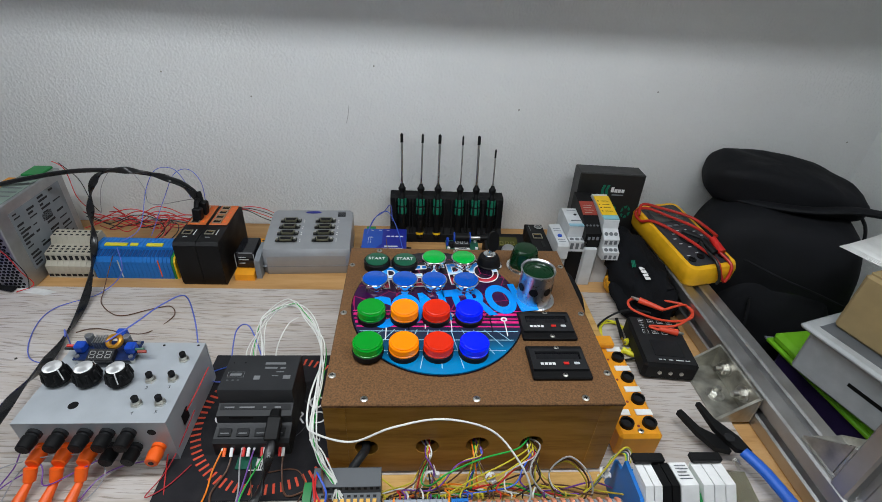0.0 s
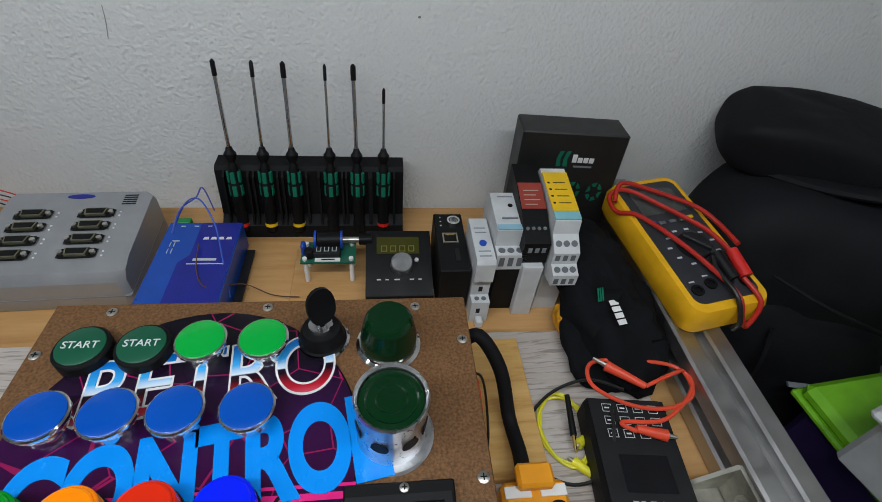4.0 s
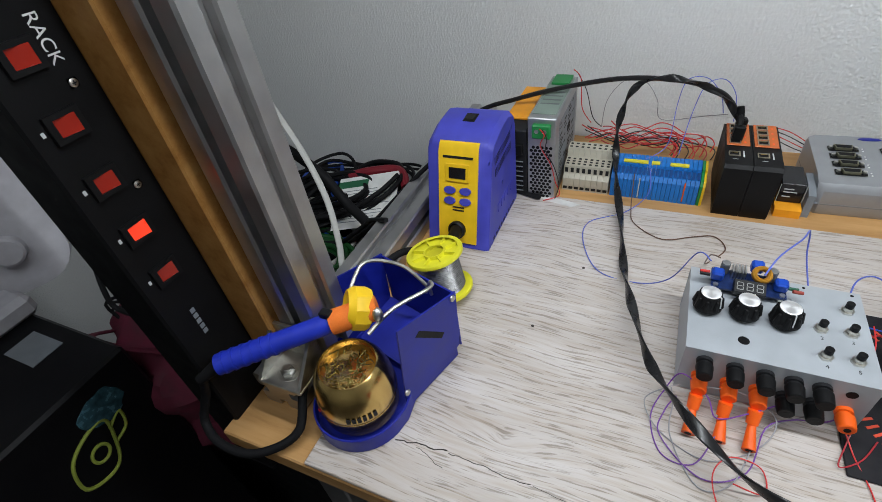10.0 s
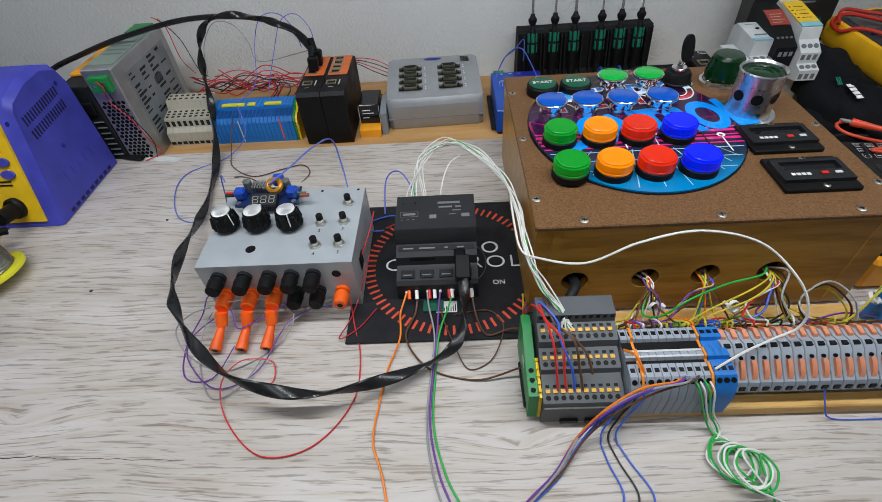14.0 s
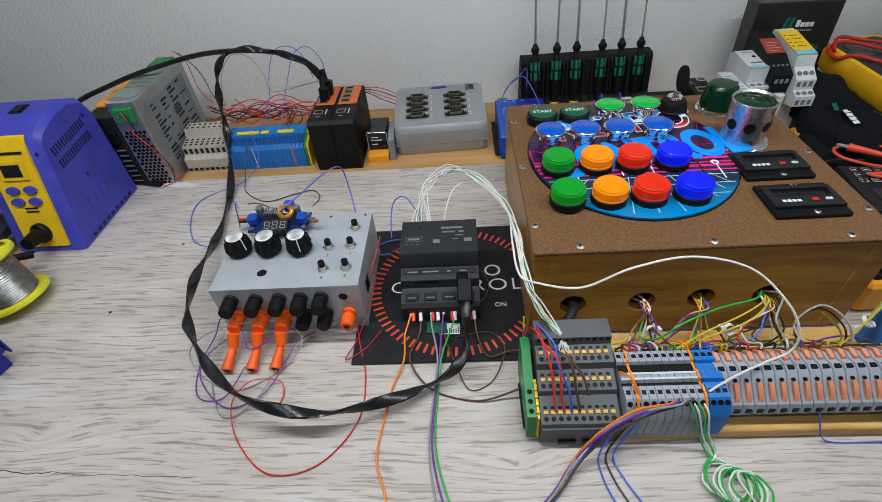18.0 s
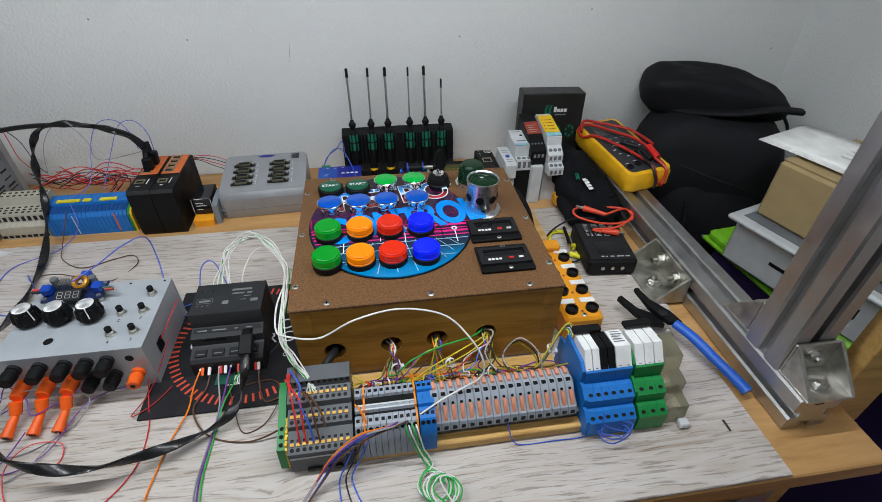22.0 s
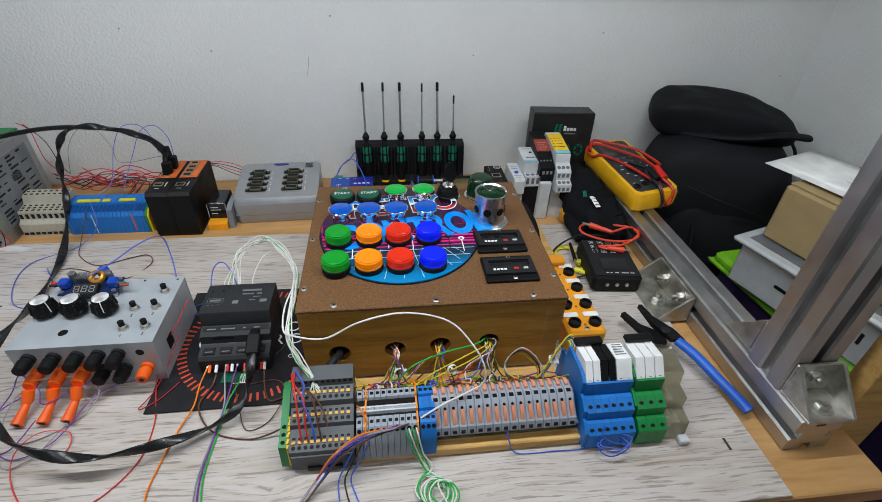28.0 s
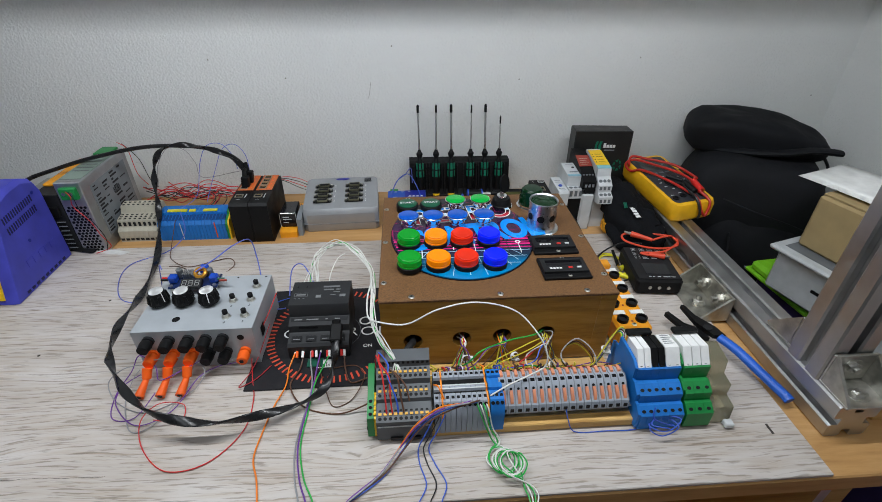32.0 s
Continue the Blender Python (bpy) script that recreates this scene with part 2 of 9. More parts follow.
def wood_mat(name, dark, mid, light, scale, stretch, rough=0.5, knots=0.0, bump=0.15):
    """Grain that runs along x."""
    k, n, l, p, tc = node_mat(name)
    mp = n.new("ShaderNodeMapping")
    mp.inputs["Scale"].default_value = (scale / stretch, scale, scale)
    warp = n.new("ShaderNodeTexNoise")
    warp.inputs["Scale"].default_value, warp.inputs["Detail"].default_value = 5.0, 3
    add = n.new("ShaderNodeVectorMath")
    add.operation = "MULTIPLY_ADD"
    add.inputs[1].default_value = (0.0, knots, knots)
    l.new(tc.outputs["Object"], warp.inputs["Vector"])
    l.new(warp.outputs["Color"], add.inputs[0])
    l.new(tc.outputs["Object"], add.inputs[2])
    l.new(add.outputs[0], mp.inputs["Vector"])
    g = n.new("ShaderNodeTexNoise")
    g.inputs["Scale"].default_value, g.inputs["Detail"].default_value, g.inputs["Roughness"].default_value = 1.0, 9, 0.68
    l.new(mp.outputs[0], g.inputs["Vector"])
    r = ramp_node(n, [(0.33, dark), (0.47, mid), (0.66, light)])
    l.new(g.outputs["Fac"], r.inputs[0])
    big = n.new("ShaderNodeTexNoise")
    big.inputs["Scale"].default_value, big.inputs["Detail"].default_value = 6.0, 4
    l.new(tc.outputs["Object"], big.inputs["Vector"])
    mul = n.new("ShaderNodeMix")
    mul.data_type, mul.blend_type = "RGBA", "MULTIPLY"
    mul.inputs[0].default_value = 0.35
    l.new(r.outputs[0], mul.inputs[6])
    rb = ramp_node(n, [(0.35, (0.7, 0.7, 0.7)), (0.65, (1, 1, 1))])
    l.new(big.outputs["Fac"], rb.inputs[0])
    l.new(rb.outputs[0], mul.inputs[7])
    l.new(mul.outputs[2], p.inputs["Base Color"])
    p.inputs["Roughness"].default_value, p.inputs["IOR"].default_value = rough, 1.34
    bn = n.new("ShaderNodeBump")
    bn.inputs["Strength"].default_value, bn.inputs["Distance"].default_value = bump, 0.0008
    l.new(g.outputs["Fac"], bn.inputs["Height"])
    l.new(bn.outputs["Normal"], p.inputs["Normal"])
    return k


def plaster_mat(name, col):
    k, n, l, p, tc = node_mat(name)
    a, b = n.new("ShaderNodeTexNoise"), n.new("ShaderNodeTexVoronoi")
    a.inputs["Scale"].default_value, a.inputs["Detail"].default_value, a.inputs["Roughness"].default_value = 300.0, 5, 0.6
    b.inputs["Scale"].default_value = 240.0
    c = n.new("ShaderNodeTexNoise")
    c.inputs["Scale"].default_value, c.inputs["Detail"].default_value = 3.0, 5
    for q in (a, b, c):
        l.new(tc.outputs["Object"], q.inputs["Vector"])
    r = ramp_node(n, [(0.3, [v * 0.92 for v in col]), (0.7, col)])
    l.new(c.outputs["Fac"], r.inputs[0])
    l.new(r.outputs[0], p.inputs["Base Color"])
    p.inputs["Roughness"].default_value = 0.8
    m1 = n.new("ShaderNodeMath")
    m1.operation = "MULTIPLY_ADD"
    m1.inputs[1].default_value = 0.35
    l.new(b.outputs["Distance"], m1.inputs[0])
    l.new(a.outputs["Fac"], m1.inputs[2])
    bn = n.new("ShaderNodeBump")
    bn.inputs["Strength"].default_value, bn.inputs["Distance"].default_value = 0.75, 0.0026
    l.new(m1.outputs[0], bn.inputs["Height"])
    l.new(bn.outputs["Normal"], p.inputs["Normal"])
    return k


PLASTER = plaster_mat("white_plaster", (0.78, 0.79, 0.78))


def laminate_mat():
    """Printed oak grain along x: broad tones, fine dark streaks and swirls round knots."""
    k, n, l, p, tc = node_mat("grey_oak_vinyl")
    src = tc.outputs["Object"]
    for scale, amount in ((3.4, 0.034), (9.0, 0.010)):
        warp, add = n.new("ShaderNodeTexNoise"), n.new("ShaderNodeVectorMath")
        warp.inputs["Scale"].default_value, warp.inputs["Detail"].default_value = scale, 2
        add.operation, add.inputs[1].default_value = "MULTIPLY_ADD", (0.0, amount, 0.0)
        l.new(tc.outputs["Object"], warp.inputs["Vector"])
        l.new(warp.outputs["Color"], add.inputs[0])
        l.new(src, add.inputs[2])
        src = add.outputs[0]
    # the grain bends round knots in the print
    for kx, ky, size in ((-0.33, -0.235, 0.030), (-0.245, -0.045, 0.034), (0.04, -0.262, 0.030), (-0.335, 0.085, 0.026)):
        mp, gr, add = n.new("ShaderNodeMapping"), n.new("ShaderNodeTexGradient"), n.new("ShaderNodeVectorMath")
        mp.vector_type = "TEXTURE"
        mp.inputs["Location"].default_value, mp.inputs["Scale"].default_value = (kx, ky, 0.8), (size * 3.2, size, size)
        gr.gradient_type = "QUADRATIC_SPHERE"
        add.operation, add.inputs[1].default_value = "MULTIPLY_ADD", (0.0, 0.013, 0.0)
        l.new(tc.outputs["Object"], mp.inputs["Vector"])
        l.new(mp.outputs[0], gr.inputs["Vector"])
        l.new(gr.outputs["Color"], add.inputs[0])
        l.new(src, add.inputs[2])
        src = add.outputs[0]
    tones = []
    for sx, sy, detail, rough in ((4.0, 30.0, 4, 0.55), (15.0, 210.0, 5, 0.62), (26.0, 400.0, 3, 0.6), (9.0, 300.0, 2, 0.5)):
        mp, g = n.new("ShaderNodeMapping"), n.new("ShaderNodeTexNoise")
        mp.inputs["Scale"].default_value = (sx, sy, sy)
        g.inputs["Scale"].default_value, g.inputs["Detail"].default_value, g.inputs["Roughness"].default_value = 1.0, detail, rough
        l.new(src, mp.inputs["Vector"])
        l.new(mp.outputs[0], g.inputs["Vector"])
        tones.append(g)
    r = ramp_node(n, [(0.30, (0.47, 0.422, 0.385)), (0.50, (0.525, 0.48, 0.449)), (0.68, (0.585, 0.545, 0.521))])
    l.new(tones[0].outputs["Fac"], r.inputs[0])
    out = r.outputs[0]
    # soft streaks, fine dark pores and a few bold growth lines
    for g, lo, hi, depth in ((tones[1], 0.36, 0.56, 0.86), (tones[2], 0.38, 0.46, 0.50), (tones[3], 0.33, 0.39, 0.74)):
        rr = ramp_node(n, [(lo, (depth, depth * 0.93, depth * 0.84)), (hi, (1, 1, 1))])
        l.new(g.outputs["Fac"], rr.inputs[0])
        mul = n.new("ShaderNodeMix")
        mul.data_type, mul.blend_type = "RGBA", "MULTIPLY"
        mul.inputs[0].default_value = 0.8
        l.new(out, mul.inputs[6])
        l.new(rr.outputs[0], mul.inputs[7])
        out = mul.outputs[2]
    l.new(out, p.inputs["Base Color"])
    p.inputs["Roughness"].default_value = 0.45
    bn = n.new("ShaderNodeBump")
    bn.inputs["Strength"].default_value, bn.inputs["Distance"].default_value = 0.3, 0.0006
    l.new(tones[1].outputs["Fac"], bn.inputs["Height"])
    l.new(bn.outputs["Normal"], p.inputs["Normal"])
    return k


LAMINATE = laminate_mat()
BEECH = wood_mat("brown_melamine", (0.42, 0.22, 0.08), (0.52, 0.29, 0.11), (0.6, 0.35, 0.15), 60.0, 9.0, 0.4, 0.01, 0.06)
PINE = wood_mat("yellow_pine", (0.45, 0.24, 0.07), (0.62, 0.37, 0.12), (0.72, 0.46, 0.18), 90.0, 10.0, 0.45, 0.01, 0.1)
STAINED = wood_mat("stained_plywood", (0.26, 0.12, 0.02), (0.40, 0.2, 0.035), (0.5, 0.27, 0.06), 80.0, 10.0, 0.3, 0.01, 0.1)
HARDBOARD = mat("brown_hardboard", (0.15, 0.074, 0.03), 0.55, var=0.42, ior=1.33, scale=650, bump=0.3, fine=1600)
BLACK = mat("black_plastic", (0.006, 0.006, 0.0065), 0.5, ior=1.27)
DARK = mat("dark_grey_plastic", (0.014, 0.0145, 0.016), 0.5, ior=1.3)
GREY = mat("grey_plastic", (0.2, 0.22, 0.24), 0.5)
MIDGREY = mat("mid_grey_plastic", (0.12, 0.13, 0.14), 0.5)
LIGHTGREY = mat("light_grey_plastic", (0.55, 0.57, 0.58), 0.5)
IVORY = mat("ivory_plastic", (0.44, 0.41, 0.33), 0.5)
WHITE = mat("white_plastic", (0.78, 0.78, 0.77), 0.45)
PAPER = mat("white_paper", (0.8, 0.8, 0.78), 0.8)
ALU = mat("raw_aluminium", (0.62, 0.63, 0.64), 0.36, 1.0, var=0.1, scale=120)
PAINTED_ALU = mat("grey_painted_metal", (0.42, 0.45, 0.48), 0.42, 0.25, var=0.06)
STEEL = mat("zinc_steel", (0.55, 0.54, 0.5), 0.38, 1.0, var=0.22, scale=90)
CHROME = mat("chrome", (0.8, 0.8, 0.8), 0.08, 1.0, var=0.03, bump=0)
BRASS = mat("brass", (0.72, 0.5, 0.18), 0.22, 1.0, var=0.12)
SILVER = mat("silver_plastic", (0.33, 0.34, 0.355), 0.36, 0.35, var=0.06)
BLUE = mat("blue_plastic", (0.008, 0.06, 0.42), 0.4)
TERMBLUE = mat("terminal_blue_plastic", (0.01, 0.16, 0.52), 0.45)
BLUECASE = mat("royal_blue_enamel", (0.006, 0.065, 0.38), 0.32, var=0.08)
NAVY = mat("ultramarine_enamel", (0.008, 0.016, 0.26), 0.38, var=0.15)
STATIONBLUE = mat("violet_blue_plastic", (0.055, 0.06, 0.42), 0.5, var=0.15)
YELLOW = mat("yellow_plastic", (0.8, 0.5, 0.012), 0.45)
METERYELLOW = mat("meter_yellow_rubber", (0.8, 0.42, 0.01), 0.5)
LEMON = mat("lemon_plastic", (0.72, 0.68, 0.03), 0.4)
ORANGE = mat("orange_plastic", (0.85, 0.115, 0.008), 0.42)
ORANGEBOX = mat("amber_orange_plastic", (0.85, 0.34, 0.015), 0.45)
RUST = mat("burnt_orange_plastic", (0.6, 0.14, 0.03), 0.45)
RED = mat("red_plastic", (0.6, 0.02, 0.015), 0.4)
DARKRED = mat("brick_red_plastic", (0.3, 0.045, 0.03), 0.5)
GREEN = mat("green_plastic", (0.01, 0.22, 0.05), 0.42)
LIMEGREEN = mat("lime_plastic", (0.2, 0.55, 0.02), 0.42)
DARKGREEN = mat("dark_green_plastic", (0.005, 0.09, 0.045), 0.4)
PCB = mat("green_circuit_board", (0.01, 0.1, 0.06), 0.4)
RUBBER = mat("black_rubber", (0.008, 0.008, 0.009), 0.65, ior=1.25)
CLOTH = mat("black_nylon_cloth", (0.007, 0.0075, 0.009), 0.9, var=0.3, scale=60, bump=0.5, fine=1800, sheen=0.0, ior=1.2)
SCREEN = mat("dark_screen_glass", (0.01, 0.01, 0.012), 0.08, bump=0)
INK = mat("white_ink", (0.75, 0.75, 0.75), 0.6, bump=0)

# ---- the room ----
def slab(name, x0, y0, z0, x1, y1, z1, material, label, cat):
    return solo(name, Geo().box(x0, y0, z0, x1, y1, z1), material, Matrix(), label, cat, kind="structure")


CONCRETE = mat("dark_floor_tile", (0.1, 0.09, 0.085), 0.5, var=0.25, scale=8)
wall_n = slab("wall_north", -1.75, 0.465, -0.8, 0.72, 0.6, 1.75, PLASTER, "rough white plastered wall behind the workbench", "wall")
slab("wall_east", 0.70, -2.0, -0.8, 0.85, 0.465, 1.75, PLASTER, "white plastered side wall beside the storage boxes", "wall")
slab("wall_west", -1.9, -2.0, -0.8, -1.75, 0.6, 1.75, PLASTER, "white plastered side wall in the dark corner", "wall")
slab("wall_south", -1.9, -2.15, -0.8, 0.85, -2.0, 1.75, PLASTER, "plain white wall behind the viewer", "wall")
slab("floor", -1.9, -2.15, -0.9, 0.85, 0.6, -0.8, CONCRETE, "dark tiled floor under the bench", "floor")
slab("ceiling", -1.9, -2.15, 1.75, 0.85, 0.6, 1.85, PLASTER, "plain white ceiling of the workshop", "ceiling")

mark = mat("pencil_mark", (0.25, 0.24, 0.22), 0.8)
part("scratch", Geo().tube([(-0.1585, 0.4648, 0.202), (-0.160, 0.4648, 0.190), (-0.1635, 0.4648, 0.175)], 0.00035, 4, 3), mark, wall_n, "thin pencil scratch")
for x, z in ((0.655, 0.172), (-0.30, 0.21), (-0.12, 0.26), (0.10, 0.205), (-0.42, 0.24), (0.31, 0.24)):
    part("speck", Geo().lathe([(0.0013, 0), (0.001, 0.0004)], seg=7, m=pose(x, 0.465, z, 90, 0, 0)), mark, wall_n)

# lamp housing over the bench, whose back lip shades the upper wall
lamp = thing("led_lamp", (-0.10, -0.03, 0.655), "slim aluminium LED strip lamp over the workbench", "lamp")
g = Geo().box(-0.68, -0.03, 0.012, 0.68, 0.03, 0.016)
g.box(-0.68, 0.024, -0.0105, 0.68, 0.027, 0.012).box(-0.68, -0.027, -0.0105, 0.68, -0.024, 0.012)
part("housing", g, ALU, lamp)
for sx in (-0.5, 0.5):
    part("hanger", Geo().cyl(sx, 0, 0.016, 0.003, 1.079, 10), STEEL, lamp)
ceil_lamp = thing("ceiling_light", (-0.42, -0.9, 1.60), "plain ceiling light of the room", "lamp")
part("housing", Geo().box(-0.65, -0.2, 0, 0.65, 0.2, 0.15, 0.01), WHITE, ceil_lamp)

# ---- workbench ----
bench = thing("workbench", (-0.195, 0.152, -0.8), "brown melamine workbench with a grey oak vinyl top sheet", "workbench")
g = Geo().box(-0.58, -0.31, 0.774, 0.58, 0.31, 0.796, 0.0015)
part("board", g, BEECH, bench)
part("top_sheet", Geo().box(-0.485, -0.309, 0.7962, 0.48, 0.125, 0.8, 0.0008), LAMINATE, bench, "grey oak patterned vinyl sheet")
for sx in (-0.56, 0.52):
    for sy in (-0.27, 0.25):
        part("leg", Geo().box(sx, sy, 0, sx + 0.04, sy + 0.04, 0.774, 0.002), ALU, bench, "aluminium profile leg")
part("apron", Geo().box(-0.52, -0.285, 0.70, 0.52, -0.265, 0.774), STAINED, bench)
bit = mat("sheet_crack", (0.05, 0.04, 0.035), 0.8)
random.seed(5)


def split_line(x0, y0, x1, y1, steps, wander, r):
    """A ragged hairline split from one point to another."""
    pts, off = [], 0.0
    for i in range(steps + 1):
        u = i / steps
        off = 0.8 * off + random.uniform(-wander, wander)
        pts.append((x0 + (x1 - x0) * u + random.uniform(-0.001, 0.001), y0 + (y1 - y0) * u + off, 0.79995))
    return Geo().tube(pts, r, 4, 1)


for x0, y0, x1, y1, steps, wander, r in ((-0.420, -0.264, -0.372, -0.258, 12, 0.0012, 0.0006), (-0.372, -0.258, -0.300, -0.261, 16, 0.0010, 0.0004), (-0.300, -0.261, -0.190, -0.265, 18, 0.0008, 0.00025), (-0.398, -0.263, -0.372, -0.272, 8, 0.0009, 0.0003)):
    part("crack", split_line(x0, y0, x1, y1, steps, wander, r), bit, bench, "dark ragged split in the vinyl sheet")
for x, y in ((-0.536, 0.046), (-0.504, 0.145)):
    part("speck", Geo().cyl(x + 0.195, y - 0.152, 0.8, 0.0016, 0.0003, 8), bit, bench)
TAPE = mat("torn_white_tape", (0.62, 0.62, 0.6), 0.7, var=0.2)
part("torn_tape", Geo().prism([(-0.390, 0.118), (-0.380, 0.1115), (-0.352, 0.1065), (-0.347, 0.1045), (-0.340, 0.110), (-0.336, 0.113), (-0.352, 0.1175), (-0.372, 0.121)], 0.8, 0.8004), TAPE, bench, "torn strip of white tape")
part("pen_mark", Geo().box(0.451 - 0.0012, -0.264, 0.8, 0.451 + 0.0012, -0.252, 0.8003), bit, bench)


# ---- aluminium frame ----
def profile(length, w=0.044):
    """A slotted aluminium extrusion along z, from 0 to length."""
    h, s, d = w / 2, 0.0045, 0.009
    poly = []
    for k in range(4):
        c, sn = (1, 0, -1, 0)[k], (0, 1, 0, -1)[k]
        for px, py in ((h, -h + 0.002), (h, -s - 0.002), (h - 0.002, -s), (h - d, -s), (h - d, s), (h - 0.002, s), (h, s + 0.002), (h, h - 0.002), (h - 0.002, h)):
            poly.append((px * c - py * sn, px * sn + py * c))
    return Geo().prism(poly, 0, length)


def angle_bracket(parent, m):
    """A zinc corner bracket with two bolts, in the corner of x>0 and z>0."""
    g = Geo().box(0, -0.02, 0, 0.042, 0.02, 0.004, 0.001).box(0, -0.02, 0.004, 0.004, 0.02, 0.042, 0.001)
    for sy in (-0.02, 0.0172):
        g.add([(0.004, sy, 0.004), (0.042, sy, 0.004), (0.004, sy, 0.042), (0.004, sy + 0.0028, 0.004), (0.042, sy + 0.0028, 0.004), (0.004, sy + 0.0028, 0.042)],
              [(0, 1, 2), (3, 5, 4), (0, 3, 4, 1), (1, 4, 5, 2), (2, 5, 3, 0)])
    b = part("bracket", g, STEEL, parent, "zinc-plated corner bracket", m)
    for q in (Matrix.Translation((0.026, 0, 0.004)), Matrix.Translation((0.004, 0, 0.026)) @ pose(0, 0, 0, 0, 90, 0)):
        bolt = Geo().cyl(0, 0, 0, 0.0095, 0.0012, 20).lathe([(0.0062, 0.0012), (0.0065, 0.0045), (0.005, 0.0058)], seg=6).cyl(0, 0, 0.0058, 0.0035, 0.003, 12)
        part("bolt", bolt, STEEL, b, "hexagon bolt with washer", q)


FRAME_ALU = mat("anodised_aluminium", (0.5, 0.5, 0.5), 0.42, 1.0, var=0.08, scale=60)
frame_r = thing("aluminium_frame", (0.328, -0.115, -0.004), "slotted aluminium profile frame bolted to the bench", "frame", "bench frame")
part("beam", profile(0.575), FRAME_ALU, frame_r, "", pose(0, 0, 0.022, -90, 0, 0))
part("post", profile(1.2), FRAME_ALU, frame_r, "", Matrix.Translation((0.000, 0.056, 0.044)))
angle_bracket(frame_r, pose(0.002, 0.0335, 0.044, 0, 0, -90) @ Matrix.Diagonal((0.9, 1.15, 0.9, 1)))
angle_bracket(frame_r, pose(0.002, 0.0785, 0.044, 0, 0, 90))
# wide corner plate on the bench board, bolted to the beam
g = Geo().box(-0.062, 0.168, 0.004, -0.0222, 0.250, 0.007, 0.0008).box(-0.0252, 0.168, 0.007, -0.0222, 0.250, 0.040, 0.0008)
for sy in (0.168, 0.247):
    g.add([(-0.0252, sy, 0.007), (-0.062, sy, 0.007), (-0.0252, sy, 0.040), (-0.0252, sy + 0.003, 0.007), (-0.062, sy + 0.003, 0.007), (-0.0252, sy + 0.003, 0.040)], [(0, 1, 2), (3, 5, 4), (0, 3, 4, 1), (1, 4, 5, 2), (2, 5, 3, 0)])
wide = part("corner_plate", g, mat("dirty_zinc", (0.42, 0.41, 0.36), 0.45, 0.9, var=0.35, scale=60), frame_r, "dirty zinc corner plate")
for q in (Matrix.Translation((-0.044, 0.203, 0.007)), Matrix.Translation((-0.0252, 0.226, 0.024)) @ pose(0, 0, 0, 0, -90, 0), Matrix.Translation((-0.0252, 0.190, 0.024)) @ pose(0, 0, 0, 0, -90, 0)):
    part("bolt", Geo().cyl(0, 0, 0, 0.0098, 0.0012, 22).lathe([(0.0066, 0.0012), (0.0068, 0.006), (0.0055, 0.0068)], seg=6).cyl(0, 0, 0.0068, 0.0036, 0.006, 12), STEEL, wide, "hexagon bolt with washer", q)
frame_l = thing("aluminium_frame", (-0.732, -0.115, -0.004), "slotted aluminium profile frame bolted to the bench", "frame", "bench frame")
part("beam", profile(0.575), FRAME_ALU, frame_l, "", pose(0, 0, 0.022, -90, 0, 0))
part("post", profile(1.2), FRAME_ALU, frame_l, "", Matrix.Translation((0.022, 0.056, 0.044)))
angle_bracket(frame_l, pose(0.016, 0.0335, 0.044, 0, 0, -90) @ Matrix.Diagonal((0.95, 1.15, 1.0, 1)))

# ---- the control box ----
BW, BD, BH = 0.2545, 0.2335, 0.095
cbox = thing("control_box", (-0.1345, 0.001, 0.003), "stained plywood control box with a hardboard lid of lamps and buttons", "control box")
holes = [(0.034, 0.036, 0.0105), (0.088, 0.037, 0.0105), (0.133, 0.039, 0.0105), (0.182, 0.040, 0.0105)]
g = Geo().holed(0, 0, BW, BH - 0.004, holes, 0, 0.009, 24)
g.weld = True
part("front_panel", g, STAINED, cbox)
part("back_panel", Geo().box(0, BD - 0.009, 0, BW, BD, BH - 0.004), STAINED, cbox)
for x in (0, BW - 0.009):
    part("side_panel", Geo().box(x, 0.0092, 0, x + 0.009, BD - 0.0092, BH - 0.004), STAINED, cbox)
part("bottom_panel", Geo().box(0.0095, 0.0095, 0, BW - 0.0095, BD - 0.0095, 0.006), PINE, cbox)
for x in (0.012, BW - 0.018):
    part("corner_strip", Geo().box(x, -0.0006, 0.002, x + 0.006, 0.0, BH - 0.006), STAINED, cbox)
lid = part("lid", Geo().box(-0.001, -0.001, BH - 0.0038, BW + 0.001, BD + 0.001, BH, 0.0008), HARDBOARD, cbox, "brown hardboard lid")
SX, SY, LZ = 0.1345, -0.001, BH


def screw_head(parent, x, y, z, r=0.0032):
    s = part("screw", Geo().lathe([(r, 0), (r, 0.0006), (r * 0.6, 0.0011)], seg=14), STEEL, parent, "", Matrix.Translation((x, y, z)))
    c = Geo().box(-r * 0.55, -0.0003, 0.001, r * 0.55, 0.0003, 0.0013).box(-0.0003, -r * 0.55, 0.001, 0.0003, r * 0.55, 0.00131)
    part("slot", c, BLACK, s)


for x, y in ((-0.101, 0.006), (-0.007, 0.0055), (0.087, 0.006), (-0.101, 0.2285), (-0.008, 0.2295), (0.087, 0.2275), (-0.1305, 0.198), (-0.1305, 0.114), (-0.1305, 0.0315), (0.1155, 0.200), (0.1155, 0.115), (0.1155, 0.034)):
    screw_head(lid, x + SX, y + SY, LZ)


